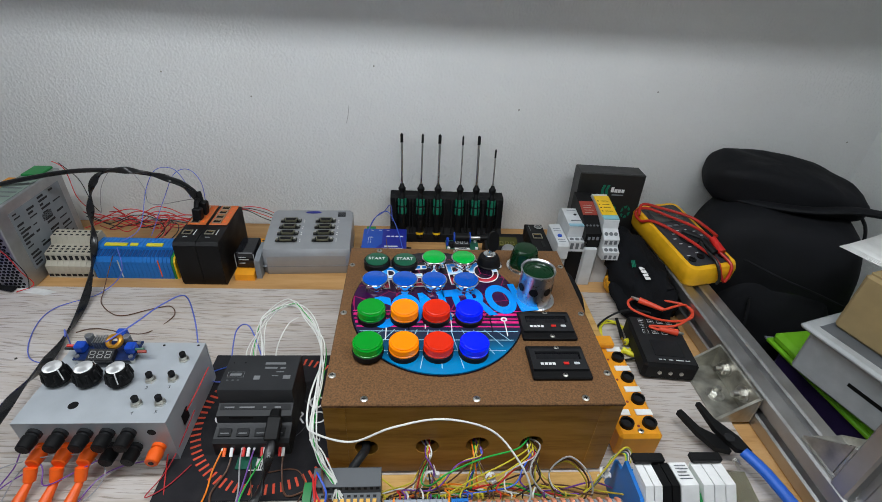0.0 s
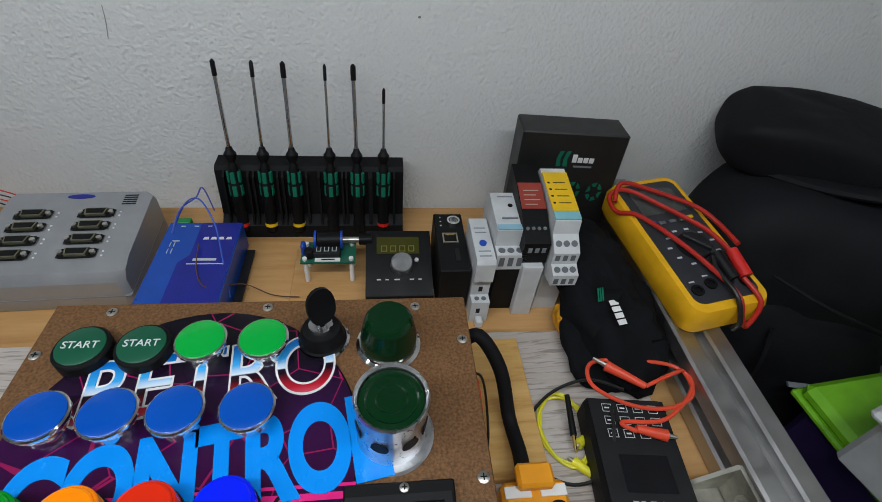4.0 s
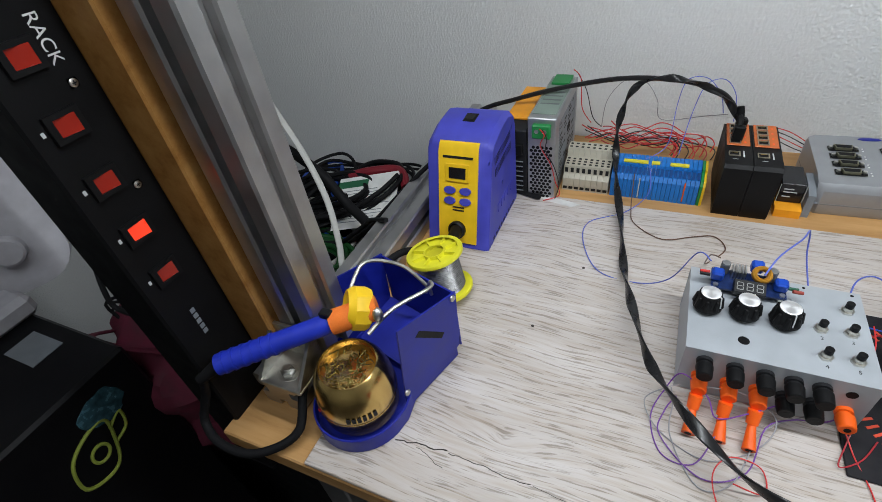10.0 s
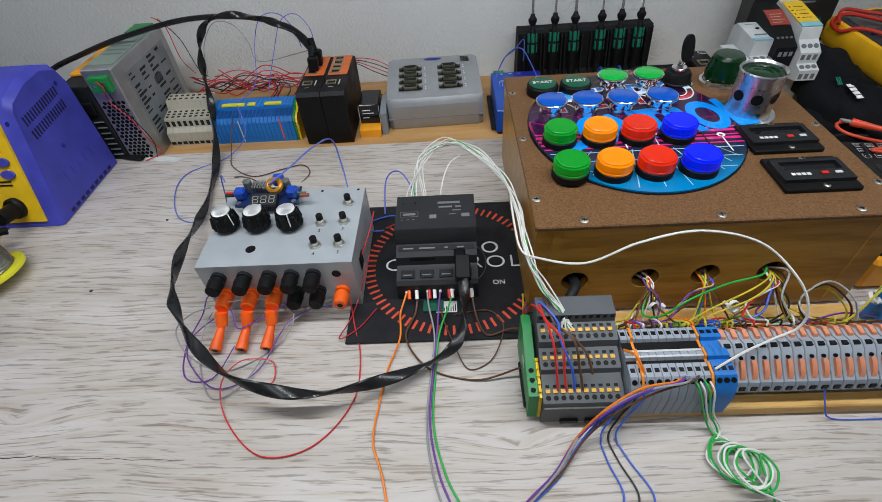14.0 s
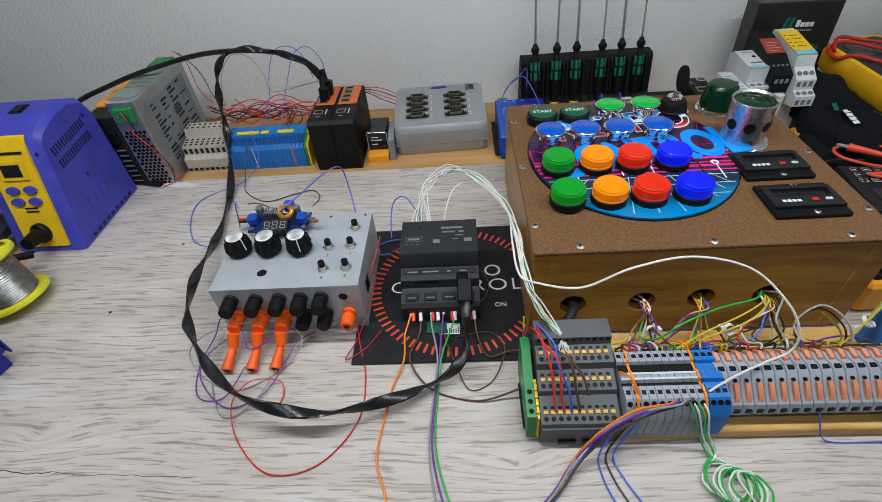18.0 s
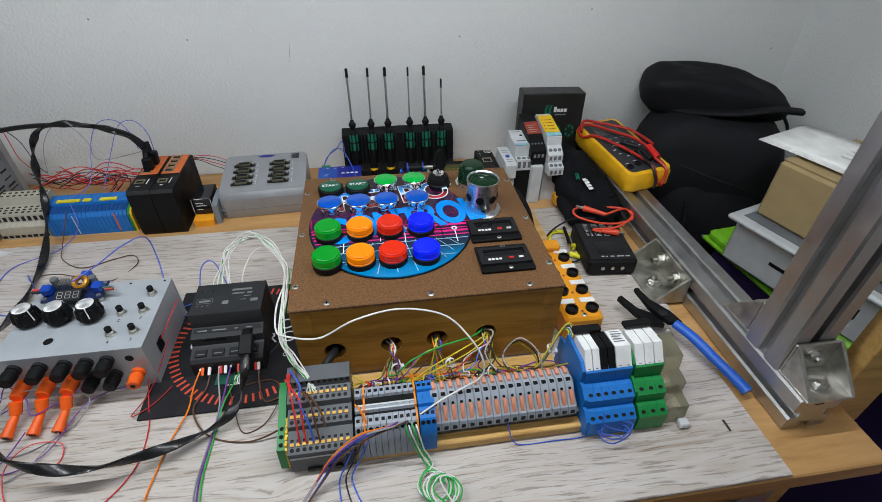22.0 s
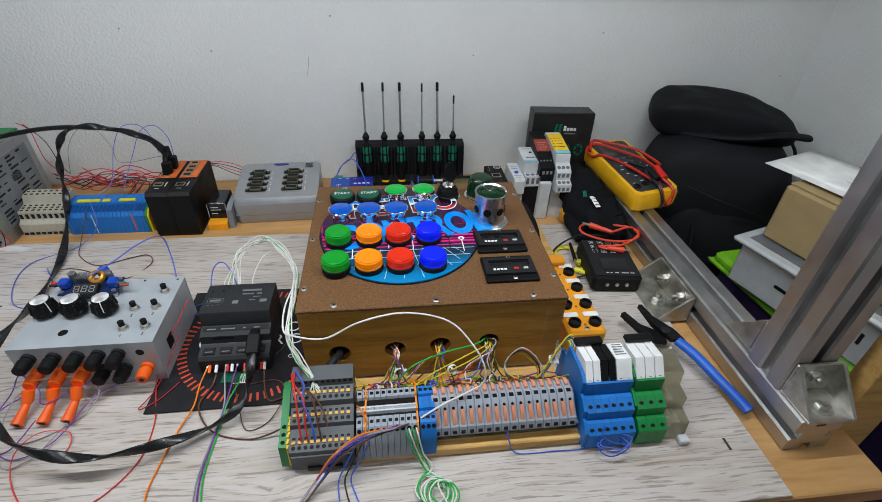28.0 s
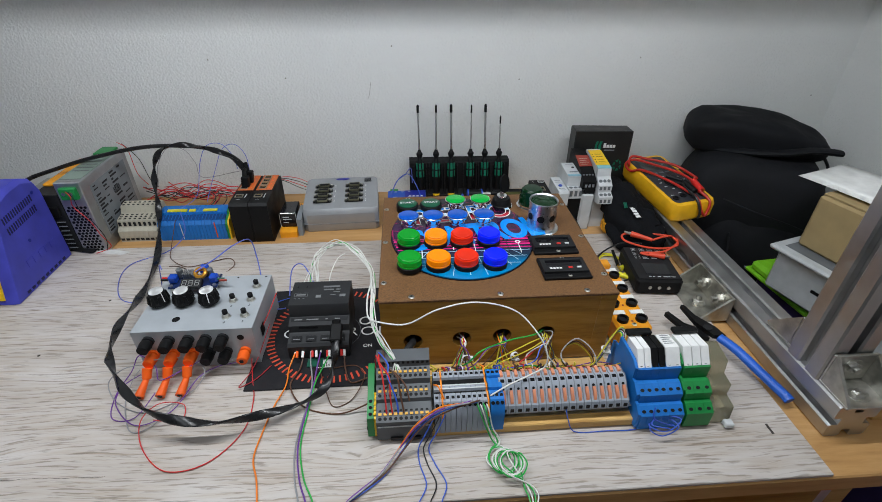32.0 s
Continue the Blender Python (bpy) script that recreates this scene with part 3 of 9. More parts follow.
# printed artwork
def artwork_mat():
    k, n, l, p, tc = node_mat("printed_artwork")
    sep = n.new("ShaderNodeSeparateXYZ")
    l.new(tc.outputs["Object"], sep.inputs[0])
    mr = n.new("ShaderNodeMapRange")
    mr.inputs[1].default_value, mr.inputs[2].default_value = -0.1, 0.1
    l.new(sep.outputs["Y"], mr.inputs[0])
    r = ramp_node(n, [(0.0, (0.0, 0.22, 0.5)), (0.17, (0.0, 0.16, 0.36)), (0.24, (0.01, 0.03, 0.06)), (0.42, (0.03, 0.0, 0.03)), (0.62, (0.035, 0.004, 0.05)), (0.8, (0.004, 0.002, 0.008))])
    l.new(mr.outputs[0], r.inputs[0])
    v = n.new("ShaderNodeTexVoronoi")
    v.feature, v.inputs["Scale"].default_value = "DISTANCE_TO_EDGE", 34.0
    l.new(tc.outputs["Object"], v.inputs["Vector"])
    lt = n.new("ShaderNodeMath")
    lt.operation, lt.inputs[1].default_value = "LESS_THAN", 0.012
    l.new(v.outputs["Distance"], lt.inputs[0])
    gt = n.new("ShaderNodeMath")
    gt.operation, gt.inputs[1].default_value = "GREATER_THAN", -0.022
    l.new(sep.outputs["Y"], gt.inputs[0])
    both = n.new("ShaderNodeMath")
    both.operation = "MULTIPLY"
    l.new(lt.outputs[0], both.inputs[0])
    l.new(gt.outputs[0], both.inputs[1])
    mx = n.new("ShaderNodeMix")
    mx.data_type = "RGBA"
    mx.inputs[7].default_value = (0.26, 0.008, 0.075, 1)
    l.new(both.outputs[0], mx.inputs[0])
    l.new(r.outputs[0], mx.inputs[6])
    l.new(mx.outputs[2], p.inputs["Base Color"])
    p.inputs["Roughness"].default_value = 0.22
    return k


ART = artwork_mat()
CYANINK = mat("sky_blue_ink", (0.0, 0.27, 0.86), 0.25, bump=0, var=0.04)
PINKINK = mat("magenta_ink", (0.72, 0.02, 0.2), 0.25, bump=0)
BLACKINK = mat("black_ink", (0.006, 0.005, 0.008), 0.25, bump=0)
AX, AY, RX, RY = -0.0345, 0.1275, 0.0885, 0.0965
poly = []
for i in range(72):
    a = 2 * math.pi * i / 72
    x, y = RX * math.cos(a), RY * math.sin(a)
    poly.append((min(x, 0.0855), y))
disc = part("artwork_disc", Geo().prism(poly, 0, 0.0022), ART, cbox, "glossy printed disc with neon artwork", Matrix.Translation((AX + SX, AY + SY, LZ)))
part("rim", Geo().prism([(1.012 * x, 1.012 * y) for x, y in poly], 0, 0.0009), BLACKINK, disc)
GRIDINK = mat("pale_blue_ink", (0.3, 0.55, 0.7), 0.3, bump=0)
ga, gb = Geo(), Geo()
for i in range(5):
    y = -0.036 + 0.0058 * i
    w = 0.985 * RX * math.sqrt(max(0, 1 - (y / RY) ** 2))
    gb.box(-w, y, 0.0022, w, y + (0.0034 if i % 2 else 0.0016), 0.00235)
part("stripe_print", gb, PINKINK, disc, "magenta stripes")
for i in range(-5, 6):
    x0, dx, d = i * 0.011, i * 0.0085, 0.0004
    f = 1.0
    while (x0 + dx * f) ** 2 / (0.96 * RX) ** 2 + (0.040 + 0.05 * f) ** 2 / (0.96 * RY) ** 2 > 1 and f > 0.05:
        f -= 0.05
    xe, ye = x0 + dx * f, -0.040 - 0.05 * f
    ga.add([(x0 - d, -0.040, 0.0024), (x0 + d, -0.040, 0.0024), (xe + d, ye, 0.0024), (xe - d, ye, 0.0024)], [(0, 1, 2, 3)])
for y in (-0.042, -0.054, -0.068):
    w = 0.97 * RX * math.sqrt(1 - (y / RY) ** 2)
    ga.box(-w, y - 0.0004, 0.0023, w, y + 0.0004, 0.00245)
part("grid_print", ga, GRIDINK, disc, "white grid lines")
tr = pose(-0.004, -0.005, 0.0025, 0, 0, 10)
t1 = text("CONTROL", 0.049, CYANINK, disc, tr, "word_print", 0.0002, "blue brush lettering", 0.92, 0.0022)
t1.matrix_basis = pose(0.014, -0.004, 0.0026, 0, 0, 10) @ Matrix.Diagonal((0.78, 1.25, 1, 1))


def chrome_ink():
    """Airbrushed letter fill: sky blue above, white at the horizon, black, then red towards the foot."""
    k, n, l, p, tc = node_mat("airbrushed_ink")
    sep, mr = n.new("ShaderNodeSeparateXYZ"), n.new("ShaderNodeMapRange")
    l.new(tc.outputs["Object"], sep.inputs[0])
    mr.inputs[1].default_value, mr.inputs[2].default_value = -0.0145, 0.0145
    l.new(sep.outputs["Y"], mr.inputs[0])
    r = ramp_node(n, [(0.0, (0.75, 0.12, 0.18)), (0.18, (0.5, 0.012, 0.03)), (0.42, (0.02, 0.003, 0.008)), (0.5, (0.012, 0.008, 0.02)), (0.52, (0.75, 0.85, 0.92)), (0.68, (0.04, 0.4, 0.85)), (1.0, (0.0, 0.16, 0.62))])
    l.new(mr.outputs[0], r.inputs[0])
    l.new(r.outputs[0], p.inputs["Base Color"])
    p.inputs["Roughness"].default_value = 0.22
    return k


CHROMEINK = chrome_ink()
for word_mat, dz, fat, nm in ((INK, 0.0023, 0.0011, "white outline lettering"), (CHROMEINK, 0.0026, 0.0, "airbrushed lettering")):
    t2 = text("RETRO", 0.040, word_mat, disc, Matrix(), "word_print", 0.0002, nm, 1.0, fat)
    t2.matrix_basis = pose(0.006, 0.049, dz, 0, 0, 7) @ Matrix.Diagonal((1.08, 1.35, 1, 1))
for x, y, k in ((-0.014, -0.0145, INK), (0.012, -0.0185, INK), (0.030, -0.0125, BLACKINK), (-0.030, -0.0245, BLACKINK), (0.052, -0.0185, BLACKINK), (-0.052, -0.0295, INK), (0.066, -0.0245, INK)):
    part("node_print", Geo().lathe([(0.0016, 0.0024), (0.0034, 0.00262)], x, y, 0, 20, cap=False), k, disc, "printed circuit node")
    part("trace_print", Geo().box(x - 0.0005, y - 0.024, 0.0024, x + 0.0005, y - 0.0036, 0.00265), k, disc)


# ---- lamps and buttons on the lid ----
def glow_mat(name, col, power, body=0.5):
    return mat(name, col, 0.2, var=0.03, bump=0, emit=col, power=power, coat=0.1)


L_GREEN, L_ORANGE = glow_mat("green_lens", (0.0, 0.24, 0.014), 0.24), glow_mat("orange_lens", (0.88, 0.23, 0.0), 0.2)
L_RED, L_BLUE = glow_mat("red_lens", (0.62, 0.02, 0.003), 0.22), glow_mat("blue_lens", (0.0, 0.01, 0.7), 0.4)
C_BLUE, C_GREEN = glow_mat("blue_cap", (0.0, 0.07, 0.42), 0.12), glow_mat("green_cap", (0.0, 0.33, 0.04), 0.22)


def indicator(x, y, lens, name, label):
    o = part("indicator_lamp", Geo().cyl(0, 0, 0, 0.0150, 0.007, 28, 0.0008), BLACK, cbox, label, Matrix.Translation((x + SX, y + SY, LZ + 0.0015)) @ Matrix.Diagonal((0.95, 0.95, 0.95, 1)))
    part("lens", Geo().lathe([(0.0144, 0.0071), (0.0144, 0.0085), (0.0140, 0.0087), (0.0140, 0.0100), (0.0144, 0.0102), (0.0144, 0.0152), (0.0138, 0.0160)], seg=32), lens, o)
    part("lens_top", Geo().lathe([(0.0129, 0.01605), (0.0129, 0.0170), (0.0122, 0.0176)], seg=32), lens, o)


rows = ((L_GREEN, "green"), (L_ORANGE, "orange"), (L_RED, "red"), (L_BLUE, "blue"))
for y in (0.104, 0.057):
    for x, (lens, colour) in zip((-0.1015, -0.069, -0.0375, -0.0045), rows):
        indicator(x, y, lens, colour, f"glossy {colour} indicator lamp with a ribbed lens")


def flat_button(x, y, cap, colour):
    o = part("push_button", Geo().lathe([(0.0105, 0), (0.0100, 0.004), (0.0088, 0.0045), (0.0088, 0.011), (0.0138, 0.0112), (0.0141, 0.0118), (0.0141, 0.0136), (0.0134, 0.0142)], seg=32), CHROME, cbox, f"chrome-ringed {colour} push button on a clear collar", Matrix.Translation((x + SX, y + SY, LZ + 0.0018)))
    part("cap", Geo().lathe([(0.0129, 0.0140), (0.0129, 0.0146), (0.0124, 0.0149)], seg=32), cap, o)


for x in (-0.101, -0.0695, -0.0380, -0.0035):
    flat_button(x, 0.152, C_BLUE, "blue")
for x in (-0.0365, -0.0025):
    flat_button(x, 0.1945, C_GREEN, "green")
for x in (-0.102, -0.070):
    o = part("start_button", Geo().lathe([(0.0150, 0), (0.0150, 0.0085), (0.0142, 0.0095), (0.0130, 0.0098)], seg=32), BLACK, cbox, "dark green start button in a black bezel", Matrix.Translation((x + SX, 0.1965 + SY, LZ)))
    part("cap", Geo().lathe([(0.0128, 0.0085), (0.0128, 0.0104), (0.0118, 0.0109)], seg=32), DARKGREEN, o)
    text("START", 0.0066, INK, o, Matrix.Translation((0, 0, 0.0111)), "lettering")
ks = part("key_switch", Geo().lathe([(0.0145, 0), (0.0145, 0.003), (0.0135, 0.004), (0.0125, 0.010), (0.0110, 0.0125)], seg=28), BLACK, cbox, "black key switch with its key inserted", Matrix.Translation((0.029 + SX, 0.203 + SY, LZ)))
part("ring", Geo().lathe([(0.0158, 0), (0.0162, 0.0012), (0.0150, 0.0022)], seg=28), CHROME, ks)
part("barrel", Geo().cyl(0, 0, 0.0125, 0.0072, 0.004, 20, 0.0006), CHROME, ks)
key = Geo().rod((0, 0, 0.016), (0.001, -0.001, 0.022), 0.0032, 12)
part("key_shank", key, CHROME, ks)
bow = [(0.0100 * math.cos(a) * (1 - 0.15 * math.cos(a) ** 2), 0.0125 * math.sin(a)) for a in (2 * math.pi * i / 20 for i in range(20))]
part("key_bow", Geo().prism(bow, -0.0012, 0.0012), BLACK, ks, "black plastic key head", pose(0.002, -0.002, 0.034, 78, 0, 35))

GLASSGREEN = mat("dark_green_lens", (0.0015, 0.024, 0.0065), 0.18, var=0.05, bump=0, ior=1.4)
dome = part("beacon_lamp", Geo().lathe([(0.0195, 0), (0.0195, 0.004), (0.0175, 0.0055), (0.0175, 0.0075)], seg=32), CHROME, cbox, "dark green domed signal lamp in a chrome base", Matrix.Translation((0.069 + SX, 0.196 + SY, LZ)))
prof = [(0.0165, 0.0075), (0.0168, 0.014)] + [(0.0164 - 0.0003 * i + (0.0004 if i % 2 else 0), 0.016 + 0.0018 * i) for i in range(10)] + [(0.0128, 0.0345), (0.0118, 0.0358), (0.004, 0.0362)]
part("dome", Geo().lathe(prof, seg=36), GLASSGREEN, dome, "green ribbed dome", Matrix.Diagonal((1, 1, 0.82, 1)))
BRUSHED = mat("brushed_aluminium", (0.66, 0.67, 0.69), 0.3, 1.0, var=0.1, scale=300)
cup = part("guarded_lamp", Geo().lathe([(0.0225, 0), (0.0228, 0.0012), (0.0215, 0.0022), (0.0180, 0.0025)], seg=36), BRUSHED, cbox, "chrome shrouded signal lamp with side ports", Matrix.Translation((0.0695 + SX, 0.1405 + SY, LZ)))
shell = Geo().lathe([(0.0180, 0.0025), (0.0176, 0.010), (0.0176, 0.036), (0.0186, 0.039), (0.0180, 0.0402), (0.0165, 0.0385), (0.0162, 0.030)], seg=36, cap=False)
part("shroud", shell, BRUSHED, cup)
for a in (250, 300, 200, 340):
    q = Matrix.Translation((0, 0, 0.020)) @ pose(0, 0, 0, 0, 0, a) @ Matrix.Translation((0.01745, 0, 0)) @ pose(0, 0, 0, 0, 90, 0)
    part("port", Geo().cyl(0, 0, 0, 0.0046, 0.0004, 16), BLACK, cup, "dark round side port", q)
part("lens", Geo().lathe([(0.0160, 0.028), (0.0160, 0.0368), (0.0132, 0.0374), (0.0122, 0.0364), (0.0082, 0.0369), (0.0072, 0.0361), (0.003, 0.0365)], seg=32), GLASSGREEN, cup, "green ribbed lens")


def counter(x, y, label):
    """A panel counter: bezel, dark window, one red and one grey button."""
    o = part("panel_counter", Geo().box(-0.0245, -0.0185, 0, 0.0245, 0.0185, 0.0035, 0.0008), BLACK, cbox, label, Matrix.Translation((x + SX, y + SY, LZ)) @ Matrix.Diagonal((1.1, 1.08, 1.1, 1)))
    part("bezel", Geo().frame_plate(-0.0235, -0.0115, 0.0225, 0.0120, -0.019, -0.0005, 0.019, 0.0085, 0.0035, 0.0062), DARK, o)
    part("window", Geo().box(-0.0188, -0.0003, 0.0035, 0.0188, 0.0083, 0.0046), SCREEN, o, "dark display window")
    part("button", Geo().box(0.0025, -0.0068, 0.0062, 0.0070, -0.0040, 0.0073, 0.0004), RED, o, "red button")
    part("button", Geo().box(0.0115, -0.0066, 0.0062, 0.0160, -0.0040, 0.0073, 0.0004), LIGHTGREY, o, "grey button")
    for i in range(4):
        part("logo_bar", Geo().box(-0.0165 + 0.0033 * i, -0.0068, 0.0062, -0.0140 + 0.0033 * i, -0.0042, 0.0064), INK, o)
    for sy in (-0.0155, 0.0155):
        screw_head(o, 0.002, sy, 0.0035, 0.0022)


counter(0.0730, 0.0945, "black panel counter module with a dark window")
counter(0.0725, 0.0450, "black panel counter module with a dark window")

# ---- instrument box ----
YZ = Matrix(((0, 0, 1, 0), (1, 0, 0, 0), (0, 1, 0, 0), (0, 0, 0, 1)))


def xprism(poly, x0, x1, geo=None):
    """A section given in y and z, drawn out along x."""
    return (geo or Geo()).prism(poly, x0, x1, YZ)


abox = thing("instrument_box", (-0.403, 0.017, 0.001), "grey aluminium instrument box with knobs and banana sockets", "instrument box")
AW, AD, AH = 0.128, 0.098, 0.054
shell = xprism([(0, 0), (0, AH), (AD, AH), (AD, 0), (AD - 0.0015, 0), (AD - 0.0015, AH - 0.0015), (0.0015, AH - 0.0015), (0.0015, 0)], 0, AW)
part("cover", shell, PAINTED_ALU, abox)
for x in (0.0004, AW - 0.0018):
    part("side_plate", Geo().box(x, 0.0017, 0, x + 0.0014, AD - 0.0017, AH - 0.0017), PAINTED_ALU, abox)
part("bottom", Geo().box(0.002, 0.002, 0, AW - 0.002, AD - 0.002, 0.0015), PAINTED_ALU, abox)
for x, y in ((0.010, 0.094), (0.088, 0.094), (0.122, 0.094)):
    part("hole", Geo().cyl(x, y, AH, 0.0013, 0.0002, 10), BLACK, abox)
part("hole", Geo().cyl(0.041, 0.019, AH, 0.0042, 0.0002, 20), BLACK, abox, "dark open hole in the cover")
part("hole", Geo().lathe([(0.0038, 0), (0.0038, 0.0003)], seg=18, m=pose(0.113, 0, 0.041, 90, 0, 0)), BLACK, abox, "dark open hole in the front")
part("cutout", Geo().box(AW, 0.022, 0.02, AW + 0.0003, 0.034, 0.034), BLACK, abox, "dark switch cut-out")


CAPSILVER = mat("spun_aluminium", (0.86, 0.86, 0.86), 0.42, 0.72, var=0.05, bump=0)
spun = CAPSILVER.node_tree.nodes.new("ShaderNodeTangent")
spun.direction_type, spun.axis = "RADIAL", "Z"
CAPSILVER.node_tree.nodes["Principled BSDF"].inputs["Anisotropic"].default_value = 0.8
CAPSILVER.node_tree.links.new(spun.outputs["Tangent"], CAPSILVER.node_tree.nodes["Principled BSDF"].inputs["Tangent"])
FLUTE = Geo().lathe([(0.0031, 0), (0.0030, 0.001), (0.0014, 0.0085), (0.0006, 0.009)], seg=10).mesh("flute", BLACK)


def knob(parent, x, y, z, turn):
    k = part("knob", Geo().lathe([(0.0108, 0.003), (0.0113, 0.0036), (0.0111, 0.0055), (0.0099, 0.0068), (0.0087, 0.0158), (0.0081, 0.0165)], seg=28), BLACK, parent, "black fluted knob with a silver cap", pose(x, y, z, 0, 0, turn) @ Matrix.Diagonal((1, 1, 1.15, 1)))
    part("cap", Geo().lathe([(0.0077, 0.0164), (0.0077, 0.0171), (0.0071, 0.0174), (0.0035, 0.01745)], seg=30), CAPSILVER, k)
    part("pointer", Geo().rod((0, -0.0104, 0.0066), (0, -0.0089, 0.0162), 0.00055, 6).rod((0, -0.0089, 0.0162), (0, -0.0076, 0.0168), 0.0005, 6), INK, k)
    for i in range(8):
        a = 2 * math.pi * (i + 0.5) / 8
        part("flute", FLUTE, BLACK, k, "", Matrix.Translation((0.0091 * math.cos(a), 0.0091 * math.sin(a), 0.0055)))
    part("nut", Geo().cyl(0, 0, 0, 0.0065, 0.003, 6), STEEL, k)


for x, y, a in ((-0.3895, 0.064, 60), (-0.3620, 0.0635, 150), (-0.3335, 0.063, 20)):
    knob(abox, x + 0.403, y - 0.017, AH, a)
for (x, y), digit in zip(((-0.2875, 0.091), (-0.308, 0.065), (-0.288, 0.066), (-0.308, 0.037), (-0.288, 0.038)), ("", "2", "3", "4", "5")):
    t = part("push_switch", Geo().lathe([(0.0052, 0), (0.0052, 0.0018)], seg=6), STEEL, abox, "small black push switch with a hexagon nut", Matrix.Translation((x + 0.403, y - 0.017, AH)))
    part("collar", Geo().cyl(0, 0, 0.0018, 0.0034, 0.003, 16, 0.0004), STEEL, t)
    part("plunger", Geo().cyl(0, 0, 0.0048, 0.0029, 0.0052, 16, 0.0005), BLACK, t)
    if digit:
        text(digit, 0.0048, DARK, t, Matrix.Translation((0, -0.0095, 0.0001)), "pencil_digit", 0.00005)

# converter board on the cover
PRINTDIM = mat("dim_segment_plastic", (0.24, 0.24, 0.235), 0.5, bump=0)
conv = part("converter_board", Geo().box(-0.026, -0.010, 0.006, 0.026, 0.012, 0.0076), mat("dark_blue_circuit_board", (0.008, 0.022, 0.09), 0.35, var=0.4, scale=300), abox, "dark blue voltage converter board", pose(0.0435, 0.0785, AH, 4, 0, 0) @ Matrix.Diagonal((1.08, 1.08, 1.08, 1)))
for x, y in ((-0.023, -0.007), (0.023, -0.007), (-0.023, 0.009), (0.023, 0.009)):
    part("standoff", Geo().cyl(x, y, 0, 0.002, 0.0088, 10), STEEL, conv)
disp = part("display", Geo().box(-0.011, -0.0105, 0.0076, 0.011, 0.001, 0.013, 0.0004), DARK, conv, "three-digit display", pose(0, -0.001, 0.003, 18, 0, 0))
for i in range(3):
    d = Geo()
    for x0, y0, x1, y1 in ((-0.0018, 0.0028, 0.0018, 0.0034), (-0.0018, -0.0003, 0.0018, 0.0003), (-0.0018, -0.0034, 0.0018, -0.0028), (-0.0024, 0.0004, -0.0018, 0.003), (0.0018, 0.0004, 0.0024, 0.003), (-0.0024, -0.003, -0.0018, -0.0004), (0.0018, -0.003, 0.0024, -0.0004)):
        d.box(x0, y0, 0, x1, y1, 0.0002)
    part("digit", d, PRINTDIM, disp, "", Matrix.Translation((-0.0068 + 0.0068 * i, -0.0048, 0.013)))
tor = Geo()
for i in range(20):
    a = 2 * math.pi * i / 20
    for j in range(8):
        b = 2 * math.pi * j / 8
        tor.v.append(((0.0052 + 0.0021 * math.cos(b)) * math.cos(a), (0.0052 + 0.0021 * math.cos(b)) * math.sin(a), 0.0028 + 0.0026 * math.sin(b)))
        tor.f.append((i * 8 + j, ((i + 1) % 20) * 8 + j, ((i + 1) % 20) * 8 + (j + 1) % 8, i * 8 + (j + 1) % 8))
part("coil", tor, mat("gold_winding", (0.7, 0.33, 0.04), 0.35, 0.6), conv, "gold toroid coil", pose(0.0075, 0.0045, 0.0140, 26, 0, 0) @ Matrix.Diagonal((1.02, 1.02, 1.2, 1)))
for i in range(5):
    part("fin", Geo().box(-0.0125 + 0.0022 * i, 0.002, 0.0076, -0.0115 + 0.0022 * i, 0.0115, 0.0165), ALU, conv)
for x, y in ((-0.0225, 0.001), (0.0215, 0.0), (0.006, 0.0165)):
    part("terminal", Geo().box(x - 0.0045, y - 0.0045, 0.0076, x + 0.0045, y + 0.0045, 0.0165, 0.0016), BLUE, conv, "blue screw terminal")
for x, y in ((-0.0175, 0.009), (0.0155, 0.008)):
    part("capacitor", Geo().cyl(x, y, 0.0076, 0.0035, 0.011, 16, 0.0005), MIDGREY, conv)
    part("capacitor_top", Geo().cyl(x, y, 0.0186, 0.003, 0.0002, 16), ALU, conv)

for x, y, k, nm in ((-0.031, 0.002, RED, "red wire end"), (-0.031, -0.001, DARK, "dark wire end"), (0.030, -0.002, DARKGREEN, "teal wire end"), (0.033, -0.0045, DARKRED, "dark red wire end")):
    part("wire_end", Geo().rod((x - 0.004, y, 0.012), (x + 0.003, y + 0.001, 0.011), 0.0014, 8), k, conv, nm)

# sockets on the front
for x, z, k in ((-0.387, 0.042, 0), (-0.3655, 0.042, 0), (-0.345, 0.042, 0), (-0.3265, 0.042, 0), (-0.3085, 0.042, 0), (-0.327, 0.022, 0), (-0.3085, 0.022, 0), (-0.387, 0.022, 1), (-0.3655, 0.022, 1), (-0.345, 0.022, 1), (-0.2885, 0.021, 1)):
    o = part("binding_post", Geo().lathe([(0.0062, 0), (0.0062, 0.003), (0.0046, 0.0035), (0.0046, 0.006)], seg=18), DARK if not k else ORANGE, abox, "orange binding post" if k else "black binding post", pose(x + 0.403, 0, z, 90, 0, 0))
    g = Geo().lathe([(0.0064, 0.006), (0.0066, 0.0075), (0.0058, 0.0165), (0.0050, 0.0172)], seg=14)
    part("cap", g, ORANGE if k else BLACK, o)
    if not k or x > -0.3:
        part("bore", Geo().cyl(0, 0, 0.0172, 0.0024, 0.0002, 12), BLACK, o)
